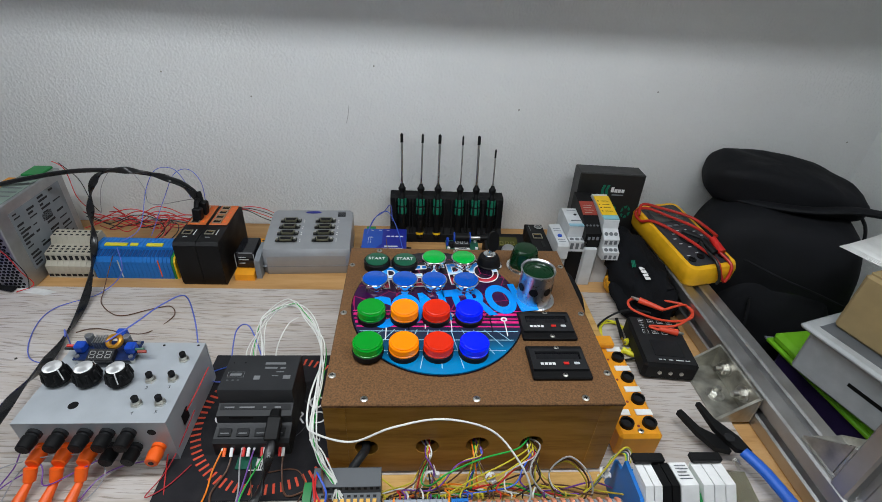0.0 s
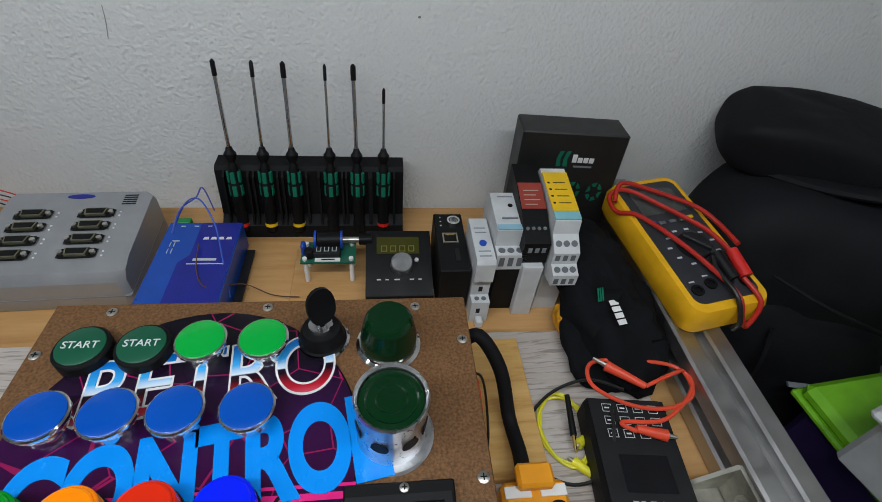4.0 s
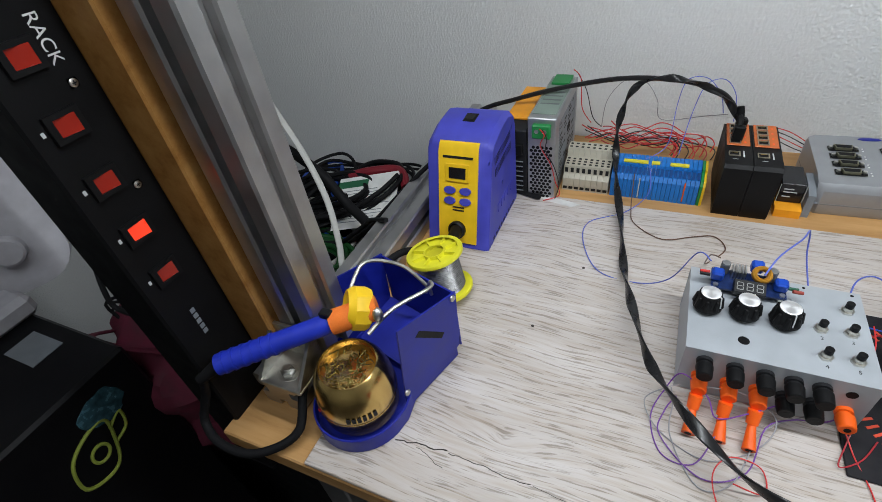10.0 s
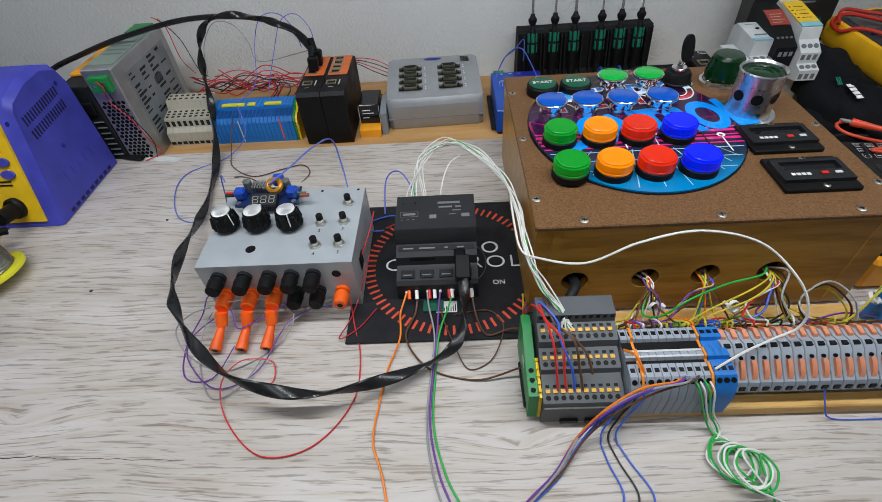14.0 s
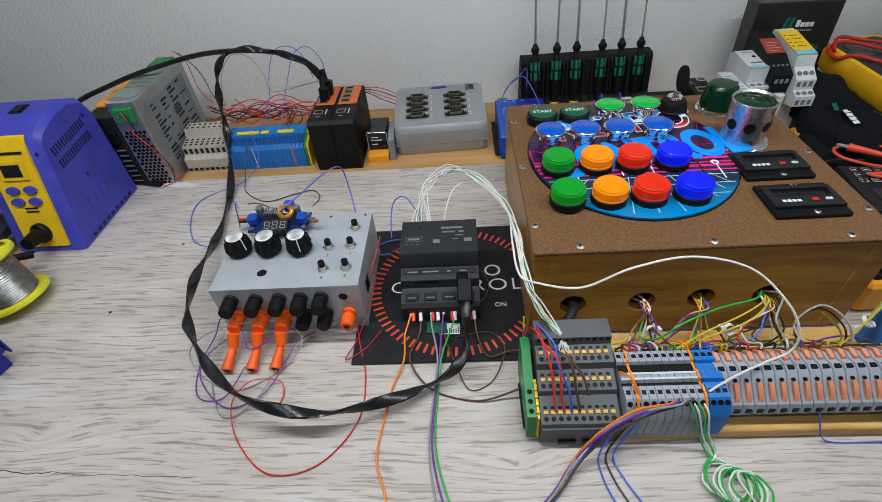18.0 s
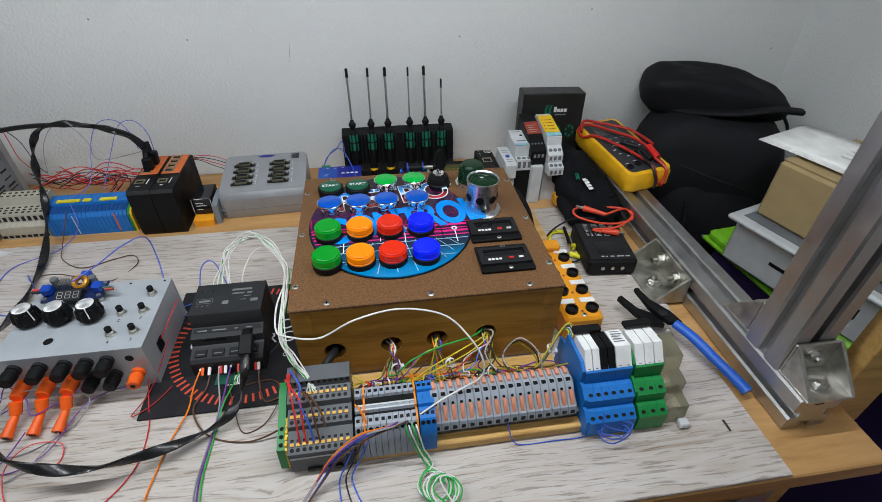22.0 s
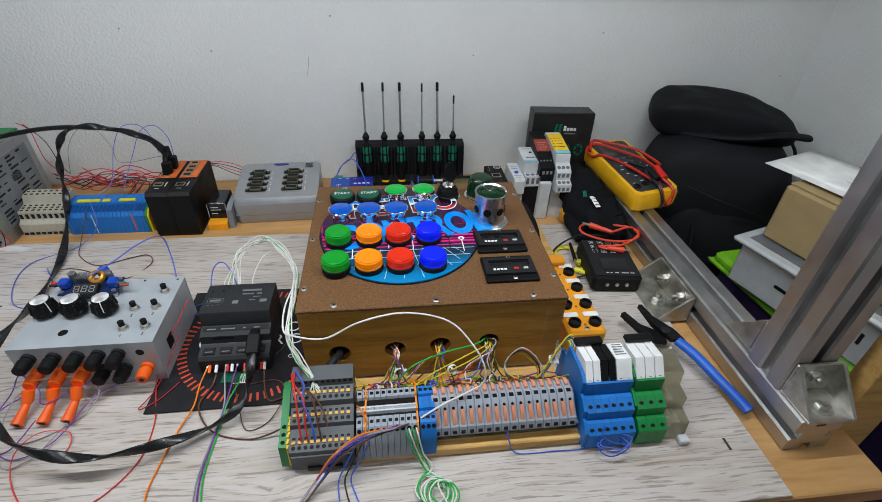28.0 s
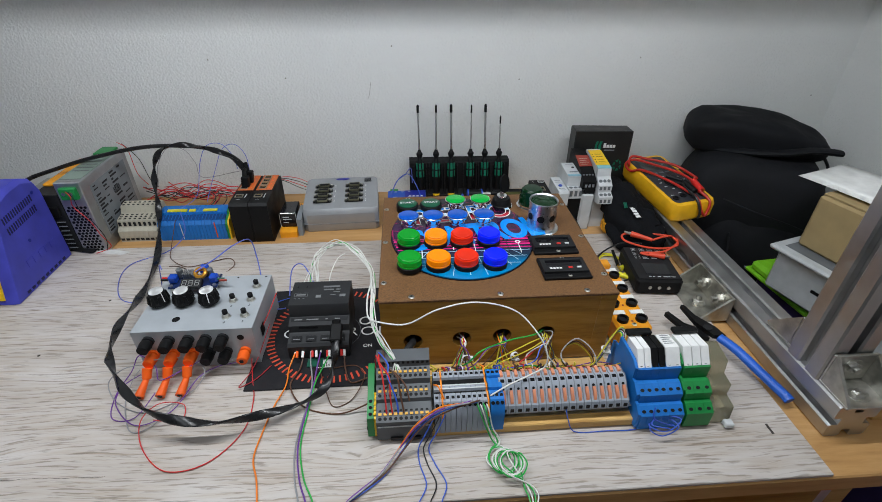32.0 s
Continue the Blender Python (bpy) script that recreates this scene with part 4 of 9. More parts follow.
for x in (-0.387, -0.3655, -0.345):
    pl = thing("banana_plug", (x - 0.001, 0.0, 0.020), "orange banana plug hanging from a socket", "plug", "orange plugs")
    a, b, c = Vector((0, -0.0015, 0.0)), Vector((-0.0006, -0.008, -0.0090)), Vector((-0.002, -0.0285, -0.0150))
    part("tip", Geo().rod(a, b, 0.0052, 16, 0.0046), ORANGE, pl)
    part("collar", Geo().rod(b, b + (c - b) * 0.12, 0.0030, 14), ORANGE, pl)
    part("grip", Geo().rod(b + (c - b) * 0.12, c, 0.0032, 16, 0.0050), ORANGE, pl)
    part("bore", Geo().rod(c, c + (c - b).normalized() * 0.0003, 0.0026, 12), BLACK, pl)

# ---- desk mat and the logic controller ----
MATBLACK = mat("black_mat_cloth", (0.007, 0.0065, 0.009), 0.8, bump=0.3, fine=2500)
deskmat = thing("desk_mat", (-0.2, 0.062, 0.0005), "black desk mat with a ring of red ticks and white lettering", "mat")
part("sheet", Geo().box(-0.085, -0.086, 0, 0.10, 0.087, 0.0018, 0.0006), MATBLACK, deskmat)
REDTICK = mat("red_print", (0.55, 0.06, 0.025), 0.6, bump=0)
tick = Geo().box(0.072, -0.0011, 0, 0.0815, 0.0011, 0.0003).mesh("tick", REDTICK)
for i in range(72):
    a = 360 * i / 72
    if not (-0.0845 < 0.0815 * math.cos(radians(a)) + 0.004 < 0.098):
        continue
    part("tick", tick, REDTICK, deskmat, "", pose(0.004, 0.0, 0.0018, 0, 0, a))
text("CONTROL", 0.0215, INK, deskmat, Matrix.Translation((0.004, -0.001, 0.0019)) @ Matrix.Diagonal((1.1, 1, 1, 1)), "lettering", 0.0001, "", 1.18, -0.0002)
text("O", 0.0215, INK, deskmat, Matrix.Translation((0.040, 0.018, 0.0019)), "lettering", 0.0001)
text("ON", 0.007, INK, deskmat, Matrix.Translation((0.045, -0.026, 0.0019)), "lettering", 0.0001)
part("ring_print", Geo().lathe([(0.031, 0), (0.0315, 0)], seg=48, cap=False), MIDGREY, deskmat, "", Matrix.Translation((0.004, 0, 0.0019)))
sticker = Geo().box(-0.009, -0.006, 0, 0.009, 0.006, 0.0003)
part("sticker", sticker, PAPER, deskmat, "white label", Matrix.Translation((-0.002, -0.052, 0.0018)))
for i in range(9):
    part("label_bar", Geo().box(-0.008 + 0.0019 * i, -0.005, 0.0003, -0.0072 + 0.0019 * i, -0.001 + 0.0016 * (i % 3), 0.0004), BLACK, deskmat, "", Matrix.Translation((-0.002, -0.052, 0.0018)))

plc = thing("logic_controller", Matrix.Translation((-0.2435, 0.020, 0.0025)) @ Matrix.Diagonal((0.99, 0.99, 0.87, 1)), "dark grey programmable controller lying on the desk mat", "controller")
PRINTGREY = mat("faded_grey_print", (0.16, 0.165, 0.17), 0.6, bump=0)
PLCGREY = mat("anthracite_plastic", (0.02, 0.021, 0.023), 0.48, var=0.08, ior=1.4)
body = [(0, 0), (0, 0.020), (0.003, 0.0235), (0.0155, 0.0265), (0.018, 0.0275), (0.019, 0.0375), (0.0315, 0.0415), (0.0325, 0.0585), (0.0335, 0.060), (0.078, 0.060), (0.079, 0.0585), (0.079, 0)]
part("body", xprism(body, 0, 0.070), PLCGREY, plc)
slope = Matrix.Translation((0, 0.019, 0.0375)) @ pose(0, 0, 0, math.degrees(math.atan2(0.004, 0.0125)), 0, 0)
part("strip_label", Geo().box(0.002, 0.006, 0.0001, 0.068, 0.0115, 0.0005), DARK, plc, "", slope)
for i, (x, w) in enumerate(((0.006, 0.009), (0.020, 0.014), (0.042, 0.003), (0.053, 0.006))):
    part("print_bar", Geo().box(x, 0.0078, 0.0005, x + w, 0.0092, 0.0006), PRINTGREY, plc, "", slope)
slope2 = Matrix.Translation((0, 0.003, 0.0235)) @ pose(0, 0, 0, math.degrees(math.atan2(0.003, 0.0125)), 0, 0)
for i in range(4):
    part("terminal", Geo().box(0.004 + 0.0165 * i, 0.002, 0, 0.0155 + 0.0165 * i, 0.010, 0.0014, 0.0003), DARK, plc, "", slope2)
    part("print_bar", Geo().box(0.006 + 0.0165 * i, 0.0045, 0.0014, 0.0135 + 0.0165 * i, 0.0055, 0.0015), PRINTGREY, plc, "", slope2)
for i in range(6):
    part("vent_slot", Geo().box(0.012 + 0.0, 0.0186 - 0.0001, 0.0285 + 0.0014 * i, 0.034, 0.0189, 0.0293 + 0.0014 * i), BLACK, plc)
for x, y, w, h in ((0.004, 0.049, 0.016, 0.0004), (0.004, 0.0555, 0.016, 0.0004), (0.004, 0.049, 0.0004, 0.0069), (0.0196, 0.049, 0.0004, 0.0069), (0.0065, 0.0510, 0.011, 0.0028), (0.037, 0.0655, 0.020, 0.003), (0.038, 0.060, 0.012, 0.0022), (0.053, 0.060, 0.005, 0.0022), (0.030, 0.046, 0.006, 0.005), (0.058, 0.047, 0.007, 0.0045), (0.047, 0.0505, 0.006, 0.0008), (0.005, 0.045, 0.002, 0.0008), (0.010, 0.045, 0.002, 0.0008), (0.015, 0.045, 0.002, 0.0008), (0.050, 0.0555, 0.0075, 0.0012)):
    part("print_bar", Geo().box(x, y, 0.0600, x + w, y + h, 0.0602), PRINTGREY, plc)
for x in (0.006, 0.017):
    part("led", Geo().cyl(x, 0.068, 0.060, 0.0009, 0.0004, 10), BLACK, plc)
usb = part("usb_plug", Geo().box(0.050, 0.016, 0.027, 0.060, 0.026, 0.041, 0.0015), BLACK, plc, "black cable plug")
for i, (x, k) in enumerate(((0.010, ORANGE), (0.0165, WHITE), (0.0275, RED), (0.032, WHITE), (0.0445, RED), (0.047, WHITE), (0.061, RED), (0.064, WHITE))):
    part("ferrule", Geo().rod((x, 0.0005, 0.012), (x + 0.0005, -0.007, 0.009), 0.0016, 10), k, plc)
part("power_board", Geo().box(0.022, -0.0155, 0.0005, 0.0395, -0.0035, 0.002), PCB, plc)

# ---- terminal strip ----
plank = solo("wooden_plank", Geo().box(-0.131, -0.0925, 0, 0.118, -0.0065, 0.010, 0.001), PINE, (0, 0, 0.0004), "yellow pine plank carrying the terminal rail", "plank")
strip = thing("terminal_strip", (0, 0, 0.0104), "long terminal strip with grey, blue and green rail modules", "terminal strip")
rail = xprism([(-0.083, 0), (-0.083, 0.001), (-0.0785, 0.001), (-0.0785, 0.0075), (-0.083, 0.0075), (-0.083, 0.0085), (-0.0775, 0.0085), (-0.0775, 0.001), (-0.0535, 0.001), (-0.0535, 0.0085), (-0.048, 0.0085), (-0.048, 0.0075), (-0.0525, 0.0075), (-0.0525, 0)], -0.128, 0.205)
part("rail", rail, STEEL, strip, "slotted mounting rail")
MODGREY = mat("slate_grey_plastic", (0.085, 0.092, 0.1), 0.5, var=0.08)
STRIPGREY = mat("grey_terminal_plastic", (0.31, 0.34, 0.39), 0.5, var=0.06)
# input module with three tiers
sec = [(-0.095, -0.008), (-0.095, 0.022), (-0.077, 0.029), (-0.076, 0.034), (-0.062, 0.039), (-0.061, 0.046), (-0.048, 0.050), (-0.047, 0.058), (-0.032, 0.060), (-0.032, -0.008)]
io = part("input_module", xprism(sec, -0.138, -0.085), MODGREY, strip, "slate grey input module with three terminal tiers", Matrix.Diagonal((1, 1, 0.86, 1)))
yel = mat("amber_clip", (0.75, 0.4, 0.03), 0.45)
tiers = (((-0.0945, 0.0222), (-0.0775, 0.0288)), ((-0.0755, 0.0342), (-0.0625, 0.0388)), ((-0.0605, 0.0462), (-0.0485, 0.0498)))
clip = Geo().box(-0.0015, 0.0062, 0, 0.0015, 0.0086, 0.0012).mesh("clip", yel)
port = Geo().cyl(0, 0, 0, 0.0017, 0.0004, 10).mesh("port", BLACK)
slit = Geo().box(-0.0013, 0, 0, 0.0013, 0.0018, 0.0004).mesh("slit", BLACK)
for (ya, za), (yb, zb) in tiers:
    sl = math.degrees(math.atan2(zb - za, yb - ya))
    for i in range(10):
        q = Matrix.Translation((-0.1345 + 0.0050 * i, ya, za)) @ pose(0, 0, 0, sl, 0, 0)
        part("clip", clip, yel, io, "", q)
        part("port", port, BLACK, io, "", q @ Matrix.Translation((0, 0.0030, 0)))
        part("slit", slit, BLACK, io, "", q @ Matrix.Translation((0, 0.0098, 0)))
for i in range(11):
    part("rib", Geo().box(-0.1365 + 0.0048 * i, -0.0475, 0.0505, -0.1340 + 0.0048 * i, -0.0465, 0.0575), DARK, io)
part("latch", Geo().box(-0.125, -0.097, -0.007, -0.113, -0.095, -0.003), DARK, io)
part("latch", Geo().box(-0.108, -0.097, -0.007, -0.096, -0.095, -0.003), DARK, io)
part("front_strip", Geo().box(-0.137, -0.0956, 0.014, -0.086, -0.095, 0.0155), LIGHTGREY, io)
gm = part("end_module", xprism([(-0.092, -0.006), (-0.090, 0.026), (-0.070, 0.032), (-0.045, 0.046), (-0.034, 0.046), (-0.034, -0.006)], -0.1470, -0.1405), GREEN, strip, "green earth terminal with a yellow stripe", Matrix.Diagonal((1, 1, 0.76, 1)))
part("stripe", xprism([(-0.093, -0.004), (-0.0912, 0.0265), (-0.066, 0.0345), (-0.066, 0.026), (-0.087, 0.02), (-0.0885, -0.004)], -0.1402, -0.1384), YELLOW, gm)
for i in range(5):
    part("tooth", Geo().box(-0.1406, -0.0885 + 0.0052 * i, 0.0268 + 0.0013 * i, -0.1384, -0.0857 + 0.0052 * i, 0.0302 + 0.0013 * i, 0.0003), YELLOW, gm, "yellow marker tooth")
part("window", xprism([(-0.066, 0.020), (-0.062, 0.026), (-0.057, 0.024), (-0.060, 0.018)], -0.1473, -0.1471), LIGHTGREY, gm, "pale clip opening")
part("foot", Geo().box(-0.1485, -0.086, -0.0058, -0.1388, -0.050, -0.001, 0.0008), DARK, gm, "dark grey rail foot")
for i in range(3):
    part("port", Geo().lathe([(0.0018, 0), (0.0018, 0.0004)], seg=10, m=Matrix.Translation((-0.1437, -0.086 + 0.0065 * i, 0.0275 + 0.0020 * i))), BLACK, gm)
# grey feed-through terminals
tsec = [(-0.093, -0.004), (-0.0935, 0.017), (-0.0905, 0.0275), (-0.0855, 0.0325), (-0.0765, 0.0335), (-0.0755, 0.0315), (-0.0735, 0.0315), (-0.0725, 0.0345), (-0.0665, 0.0345), (-0.0655, 0.0325), (-0.0595, 0.0325), (-0.0585, 0.0355), (-0.0500, 0.0350), (-0.0455, 0.0300), (-0.0445, 0.019), (-0.0445, -0.004)]
tm = xprism(tsec, 0.0002, 0.0050).mesh("terminal", STRIPGREY)
tb = xprism(tsec, 0.0002, 0.0050).mesh("terminal", TERMBLUE)
sq = Geo().box(-0.0014, -0.0014, 0, 0.0014, 0.0014, 0.0004).mesh("test_slot", BLACK)
rnd = Geo().cyl(0, 0, 0, 0.0018, 0.0004, 12).mesh("wire_port", BLACK)


def terminal(me, x, dark=BLACK):
    o = part("terminal", me, None, strip, "", Matrix.Translation((x, 0, 0)))
    for y, z, tilt, k in ((-0.0810, 0.0331, 6, sq), (-0.0880, 0.0302, 45, rnd), (-0.0540, 0.0354, -3, sq), (-0.0478, 0.0327, -48, rnd)):
        part("port", k, dark, o, "", Matrix.Translation((0.0026, y, z)) @ pose(0, 0, 0, tilt, 0, 0))
    return o


for i in range(10):
    terminal(tm, -0.0825 + 0.0052 * i)
for i in range(3):
    terminal(tb, -0.0290 + 0.0045 * i)
for y0, y1, z0, z1, k, nm in ((-0.0653, -0.0597, 0.0322, 0.0332, BLACK, "dark bridge channel"), (-0.0757, -0.0733, 0.0312, 0.0320, BLACK, "dark bridge channel"), (-0.0724, -0.0710, 0.0340, 0.0349, LIGHTGREY, "pale marker strip"), (-0.0684, -0.0668, 0.0340, 0.0349, LIGHTGREY, "pale marker strip")):
    part("marker_strip", Geo().box(-0.0822, y0, z0, -0.0310, y1, z1), k, strip, nm)
osec = [(y - 0.0003 if y < -0.07 else y + 0.0003, z + 0.0012) for y, z in tsec[1:-1]]
for x in (-0.0755, -0.0315):
    part("orange_divider", xprism(osec, x, x + 0.0016), mat("orange_divider", (0.8, 0.25, 0.02), 0.5), strip, "orange divider plate")
# lever terminals
lsec = [(-0.0765, -0.004), (-0.0765, 0.0090), (-0.0865, 0.0105), (-0.087, 0.0125), (-0.0845, 0.0195), (-0.0790, 0.0235), (-0.0740, 0.0275), (-0.0690, 0.0325), (-0.0640, 0.0345), (-0.0590, 0.0330), (-0.0540, 0.0335), (-0.0495, 0.0300), (-0.0470, 0.022), (-0.0465, -0.004)]
lm = xprism(lsec, 0.0004, 0.0071).mesh("lever_terminal", STRIPGREY)
SALMON = mat("salmon_lever", (0.64, 0.24, 0.13), 0.45)
front_lever = xprism([(-0.0832, 0.0204), (-0.0815, 0.0246), (-0.0768, 0.0288), (-0.0742, 0.0302), (-0.0735, 0.0284), (-0.0760, 0.0260), (-0.0800, 0.0214)], 0.0024, 0.0054).mesh("lever", SALMON)
back_lever = xprism([(-0.0600, 0.0328), (-0.0590, 0.0352), (-0.0530, 0.0356), (-0.0490, 0.0318), (-0.0497, 0.0298), (-0.0540, 0.0330)], 0.0024, 0.0054).mesh("lever", SALMON)
jump = Geo().box(0.0018, -0.0668, 0.0325, 0.0056, -0.0640, 0.0350).mesh("bridge_slot", BLACK)
divider = xprism([(y * 1.0, z + 0.0006) for y, z in lsec[2:-1]], 0.0071, 0.0077).mesh("divider", GREY)
pin = Geo().cyl(0.0038, 0, 0, 0.0013, 0.0016, 8, m=Matrix.Translation((0, -0.0715, 0.0292)) @ pose(0, 0, 0, 42, 0, 0)).mesh("test_point", BLACK)
mouth = Geo().box(0.0020, -0.0872, 0.0135, 0.0056, -0.0862, 0.0172).mesh("wire_mouth", BLACK)
for i in range(17):
    o = part("lever_terminal", lm, None, strip, "", Matrix.Translation((-0.0175 + 0.0076 * i, 0, 0)))
    for nm, me in (("lever", front_lever), ("lever", back_lever), ("bridge_slot", jump), ("divider", divider), ("wire_mouth", mouth), ("test_point", pin)):
        part(nm, me, None, o)
# relay modules: stepped socket with a slim relay on top
rsec = [(-0.096, -0.010), (-0.096, 0.014), (-0.088, 0.022), (-0.084, 0.022), (-0.084, 0.034), (-0.074, 0.042), (-0.069, 0.042), (-0.069, 0.060), (-0.060, 0.066), (-0.036, 0.066), (-0.036, 0.050), (-0.024, 0.045), (-0.022, -0.010)]


RM = Matrix.Translation((0.1168, -0.003, 0)) @ Matrix.Diagonal((1.14, 1, 0.79, 1)) @ Matrix.Translation((-0.1125, 0, 0))


def relay(x, w, body, top, label):
    o = part("relay_module", xprism(rsec, x + 0.0001, x + w - 0.0001), body, strip, label, RM)
    part("relay", xprism([(-0.0672, 0.0612), (-0.0555, 0.0800), (-0.0340, 0.0760), (-0.0370, 0.0655), (-0.060, 0.066)], x + 0.0004, x + w - 0.0004), top, o)
    for y, z, t in ((-0.0925, 0.0178, 45), (-0.0795, 0.0378, 40), (-0.0650, 0.0632, 35)):
        n = max(1, round(w / 0.0065))
        for j in range(n):
            part("screw", Geo().cyl(0, 0, -0.001, 0.0018, 0.0014, 10), DARK, o, "", Matrix.Translation((x + w * (j + 0.5) / n, y, z)) @ pose(0, 0, 0, t, 0, 0))
    return o


part("relay_end_plate", xprism([(y + (0.001 if y < -0.05 else 0.008), z + 0.002) for y, z in rsec], 0.1125, 0.1150), TERMBLUE, strip, "blue end plate", RM)
for i, k in enumerate((WHITE, WHITE, BLACK, BLACK)):
    relay(0.1152 + 0.0063 * i, 0.0063, TERMBLUE, k, "slim blue relay socket with a plug-in relay")
o = relay(0.1404, 0.0135, TERMBLUE, WHITE, "wide blue relay socket with a white relay")
for i in range(5):
    part("print_bar", Geo().box(0.1425, -0.0500 + 0.0028 * i, 0.0796, 0.1515 - 0.001 * (i % 3), -0.0492 + 0.0028 * i, 0.0798), MIDGREY, o, "", Matrix())
part("relay_end_plate", xprism([(y + 0.002, z + 0.004) for y, z in rsec[3:]], 0.1542, 0.1562), GREEN, strip, "green end plate", RM)
for i in range(3):
    relay(0.1564 + 0.0080 * i, 0.0080, GREEN, WHITE, "green relay socket with a white relay")
part("relay_clip", Geo().box(0.114, -0.036, 0.0775, 0.137, -0.028, 0.083, 0.001), BLACK, strip, "black bridge clip", RM)
part("relay_clip", Geo().box(0.157, -0.036, 0.0775, 0.180, -0.028, 0.083, 0.001), BLACK, strip, "black bridge clip", RM)
clear = part("clear_module", xprism([(-0.096, -0.009), (-0.094, 0.012), (-0.080, 0.014), (-0.080, 0.028), (-0.066, 0.03), (-0.064, 0.046), (-0.040, 0.050), (-0.026, 0.030), (-0.026, -0.009)], 0.1812, 0.2040), mat("clear_socket", (0.7, 0.66, 0.48), 0.2, clear=0.85, var=0.1), strip, "yellowed clear plastic socket", Matrix.Translation((0.0135, 0, 0)))
part("foot", Geo().box(0.196, -0.104, -0.009, 0.205, -0.096, -0.003, 0.001), LIGHTGREY, clear)

# ---- back row on the bare board (its top is 4 mm under the sheet) ----
ZB = -0.004
PSUGREY = mat("brushed_psu_metal", (0.42, 0.43, 0.44), 0.45, 0.9, var=0.12, scale=70)


def hexes(parent, x0, x1, z0, z1, y, pitch=0.0056):
    """Dark hexagonal vent holes on a front face."""
    me = Geo().lathe([(pitch * 0.42, 0), (pitch * 0.42, 0.0003)], seg=6).mesh("vent_hole", BLACK)
    rows = int((z1 - z0) / (pitch * 0.87))
    for r in range(rows):
        x = x0 + (pitch / 2 if r % 2 else 0)
        while x < x1:
            part("vent_hole", me, BLACK, parent, "", Matrix.Translation((x, y, z0 + r * pitch * 0.87)) @ pose(0, 0, 0, 90, 0, 0))
            x += pitch


psu = thing("power_supply", (-0.604, 0.272, ZB), "silver perforated rail power supply with a green connector", "power supply")
part("case", Geo().box(0, 0, 0, 0.036, 0.133, 0.119, 0.0012), PSUGREY, psu)
hexes(psu, 0.005, 0.032, 0.006, 0.088, 0.0)
part("top_panel", Geo().box(0.003, 0.012, 0.119, 0.033, 0.125, 0.1196), mat("grey_green_panel", (0.2, 0.26, 0.22), 0.5), psu)
for i in range(4):
    part("print_bar", Geo().box(0.006, 0.040 + 0.012 * i, 0.1196, 0.030, 0.043 + 0.012 * i, 0.1198), MIDGREY, psu)
part("connector", Geo().box(0.007, -0.006, 0.094, 0.030, 0.006, 0.112, 0.001), GREEN, psu, "green screw connector")
for x in (0.013, 0.023):
    part("screw", Geo().cyl(0, 0, 0, 0.0028, 0.0006, 12), STEEL, psu, "", pose(x, -0.006, 0.104, 90, 0, 0))
part("back_connector", Geo().box(0.006, 0.10, 0.1196, 0.030, 0.13, 0.123, 0.0006), GREEN, psu)
label_panel = part("side_label", Geo().box(0.036, 0.02, 0.02, 0.0364, 0.12, 0.105), GREY, psu, "grey printed type label")
random.seed(3)
for i in range(15):
    for j in range(4):
        if random.random() < 0.72:
            y0, w = 0.024 + 0.024 * j, random.uniform(0.006, 0.019)
            part("print_bar", Geo().box(0.0364, y0, 0.024 + 0.0054 * i, 0.03655, y0 + w, 0.0258 + 0.0054 * i + random.choice((0, 0.0012))), DARK, label_panel)
for i in range(12):
    part("barcode_bar", Geo().box(0.0364, 0.068 + 0.0016 * i, 0.068, 0.0366, 0.0688 + 0.0016 * i, 0.078), DARK, label_panel)

psu2 = thing("power_supply", (-0.642, 0.272, ZB), "black slotted power supply with an orange top", "power supply")
part("case", Geo().box(0, 0, 0, 0.0365, 0.13, 0.100, 0.001), DARK, psu2)
part("top_panel", Geo().box(0.0005, 0.03, 0.100, 0.036, 0.13, 0.1035, 0.0008), ORANGEBOX, psu2, "orange top panel")
for i in range(7):
    for x in (0.004, 0.020):
        part("vent_slot", Geo().box(x, -0.0004, 0.006 + 0.0075 * i, x + 0.012, 0.0002, 0.0105 + 0.0075 * i, 0.0002), BLACK, psu2)
        part("slot_lip", Geo().box(x, -0.0012, 0.0105 + 0.0075 * i, x + 0.012, 0.0002, 0.0115 + 0.0075 * i), GREY, psu2)
part("terminal", Geo().box(0.004, -0.004, 0.066, 0.032, 0.004, 0.082, 0.001), BLACK, psu2)

wt = thing("terminal_row", Matrix.Translation((-0.563, 0.302, ZB)) @ Matrix.Diagonal((1, 1, 0.87, 1)), "row of ivory rail terminals beside the power supply", "terminal block")
wsec = [(0, 0), (0, 0.022), (0.006, 0.027), (0.008, 0.040), (0.026, 0.044), (0.030, 0.056), (0.046, 0.058), (0.05, 0.046), (0.05, 0)]
wme = xprism(wsec, 0.0002, 0.0074).mesh("terminal", IVORY)
slot_me = Geo().box(-0.0018, -0.0013, 0, 0.0018, 0.0013, 0.0004).mesh("wire_port", DARK)
slot_v = Geo().box(-0.002, -0.0002, -0.004, 0.002, 0.0003, 0.004).mesh("wire_mouth", DARK)
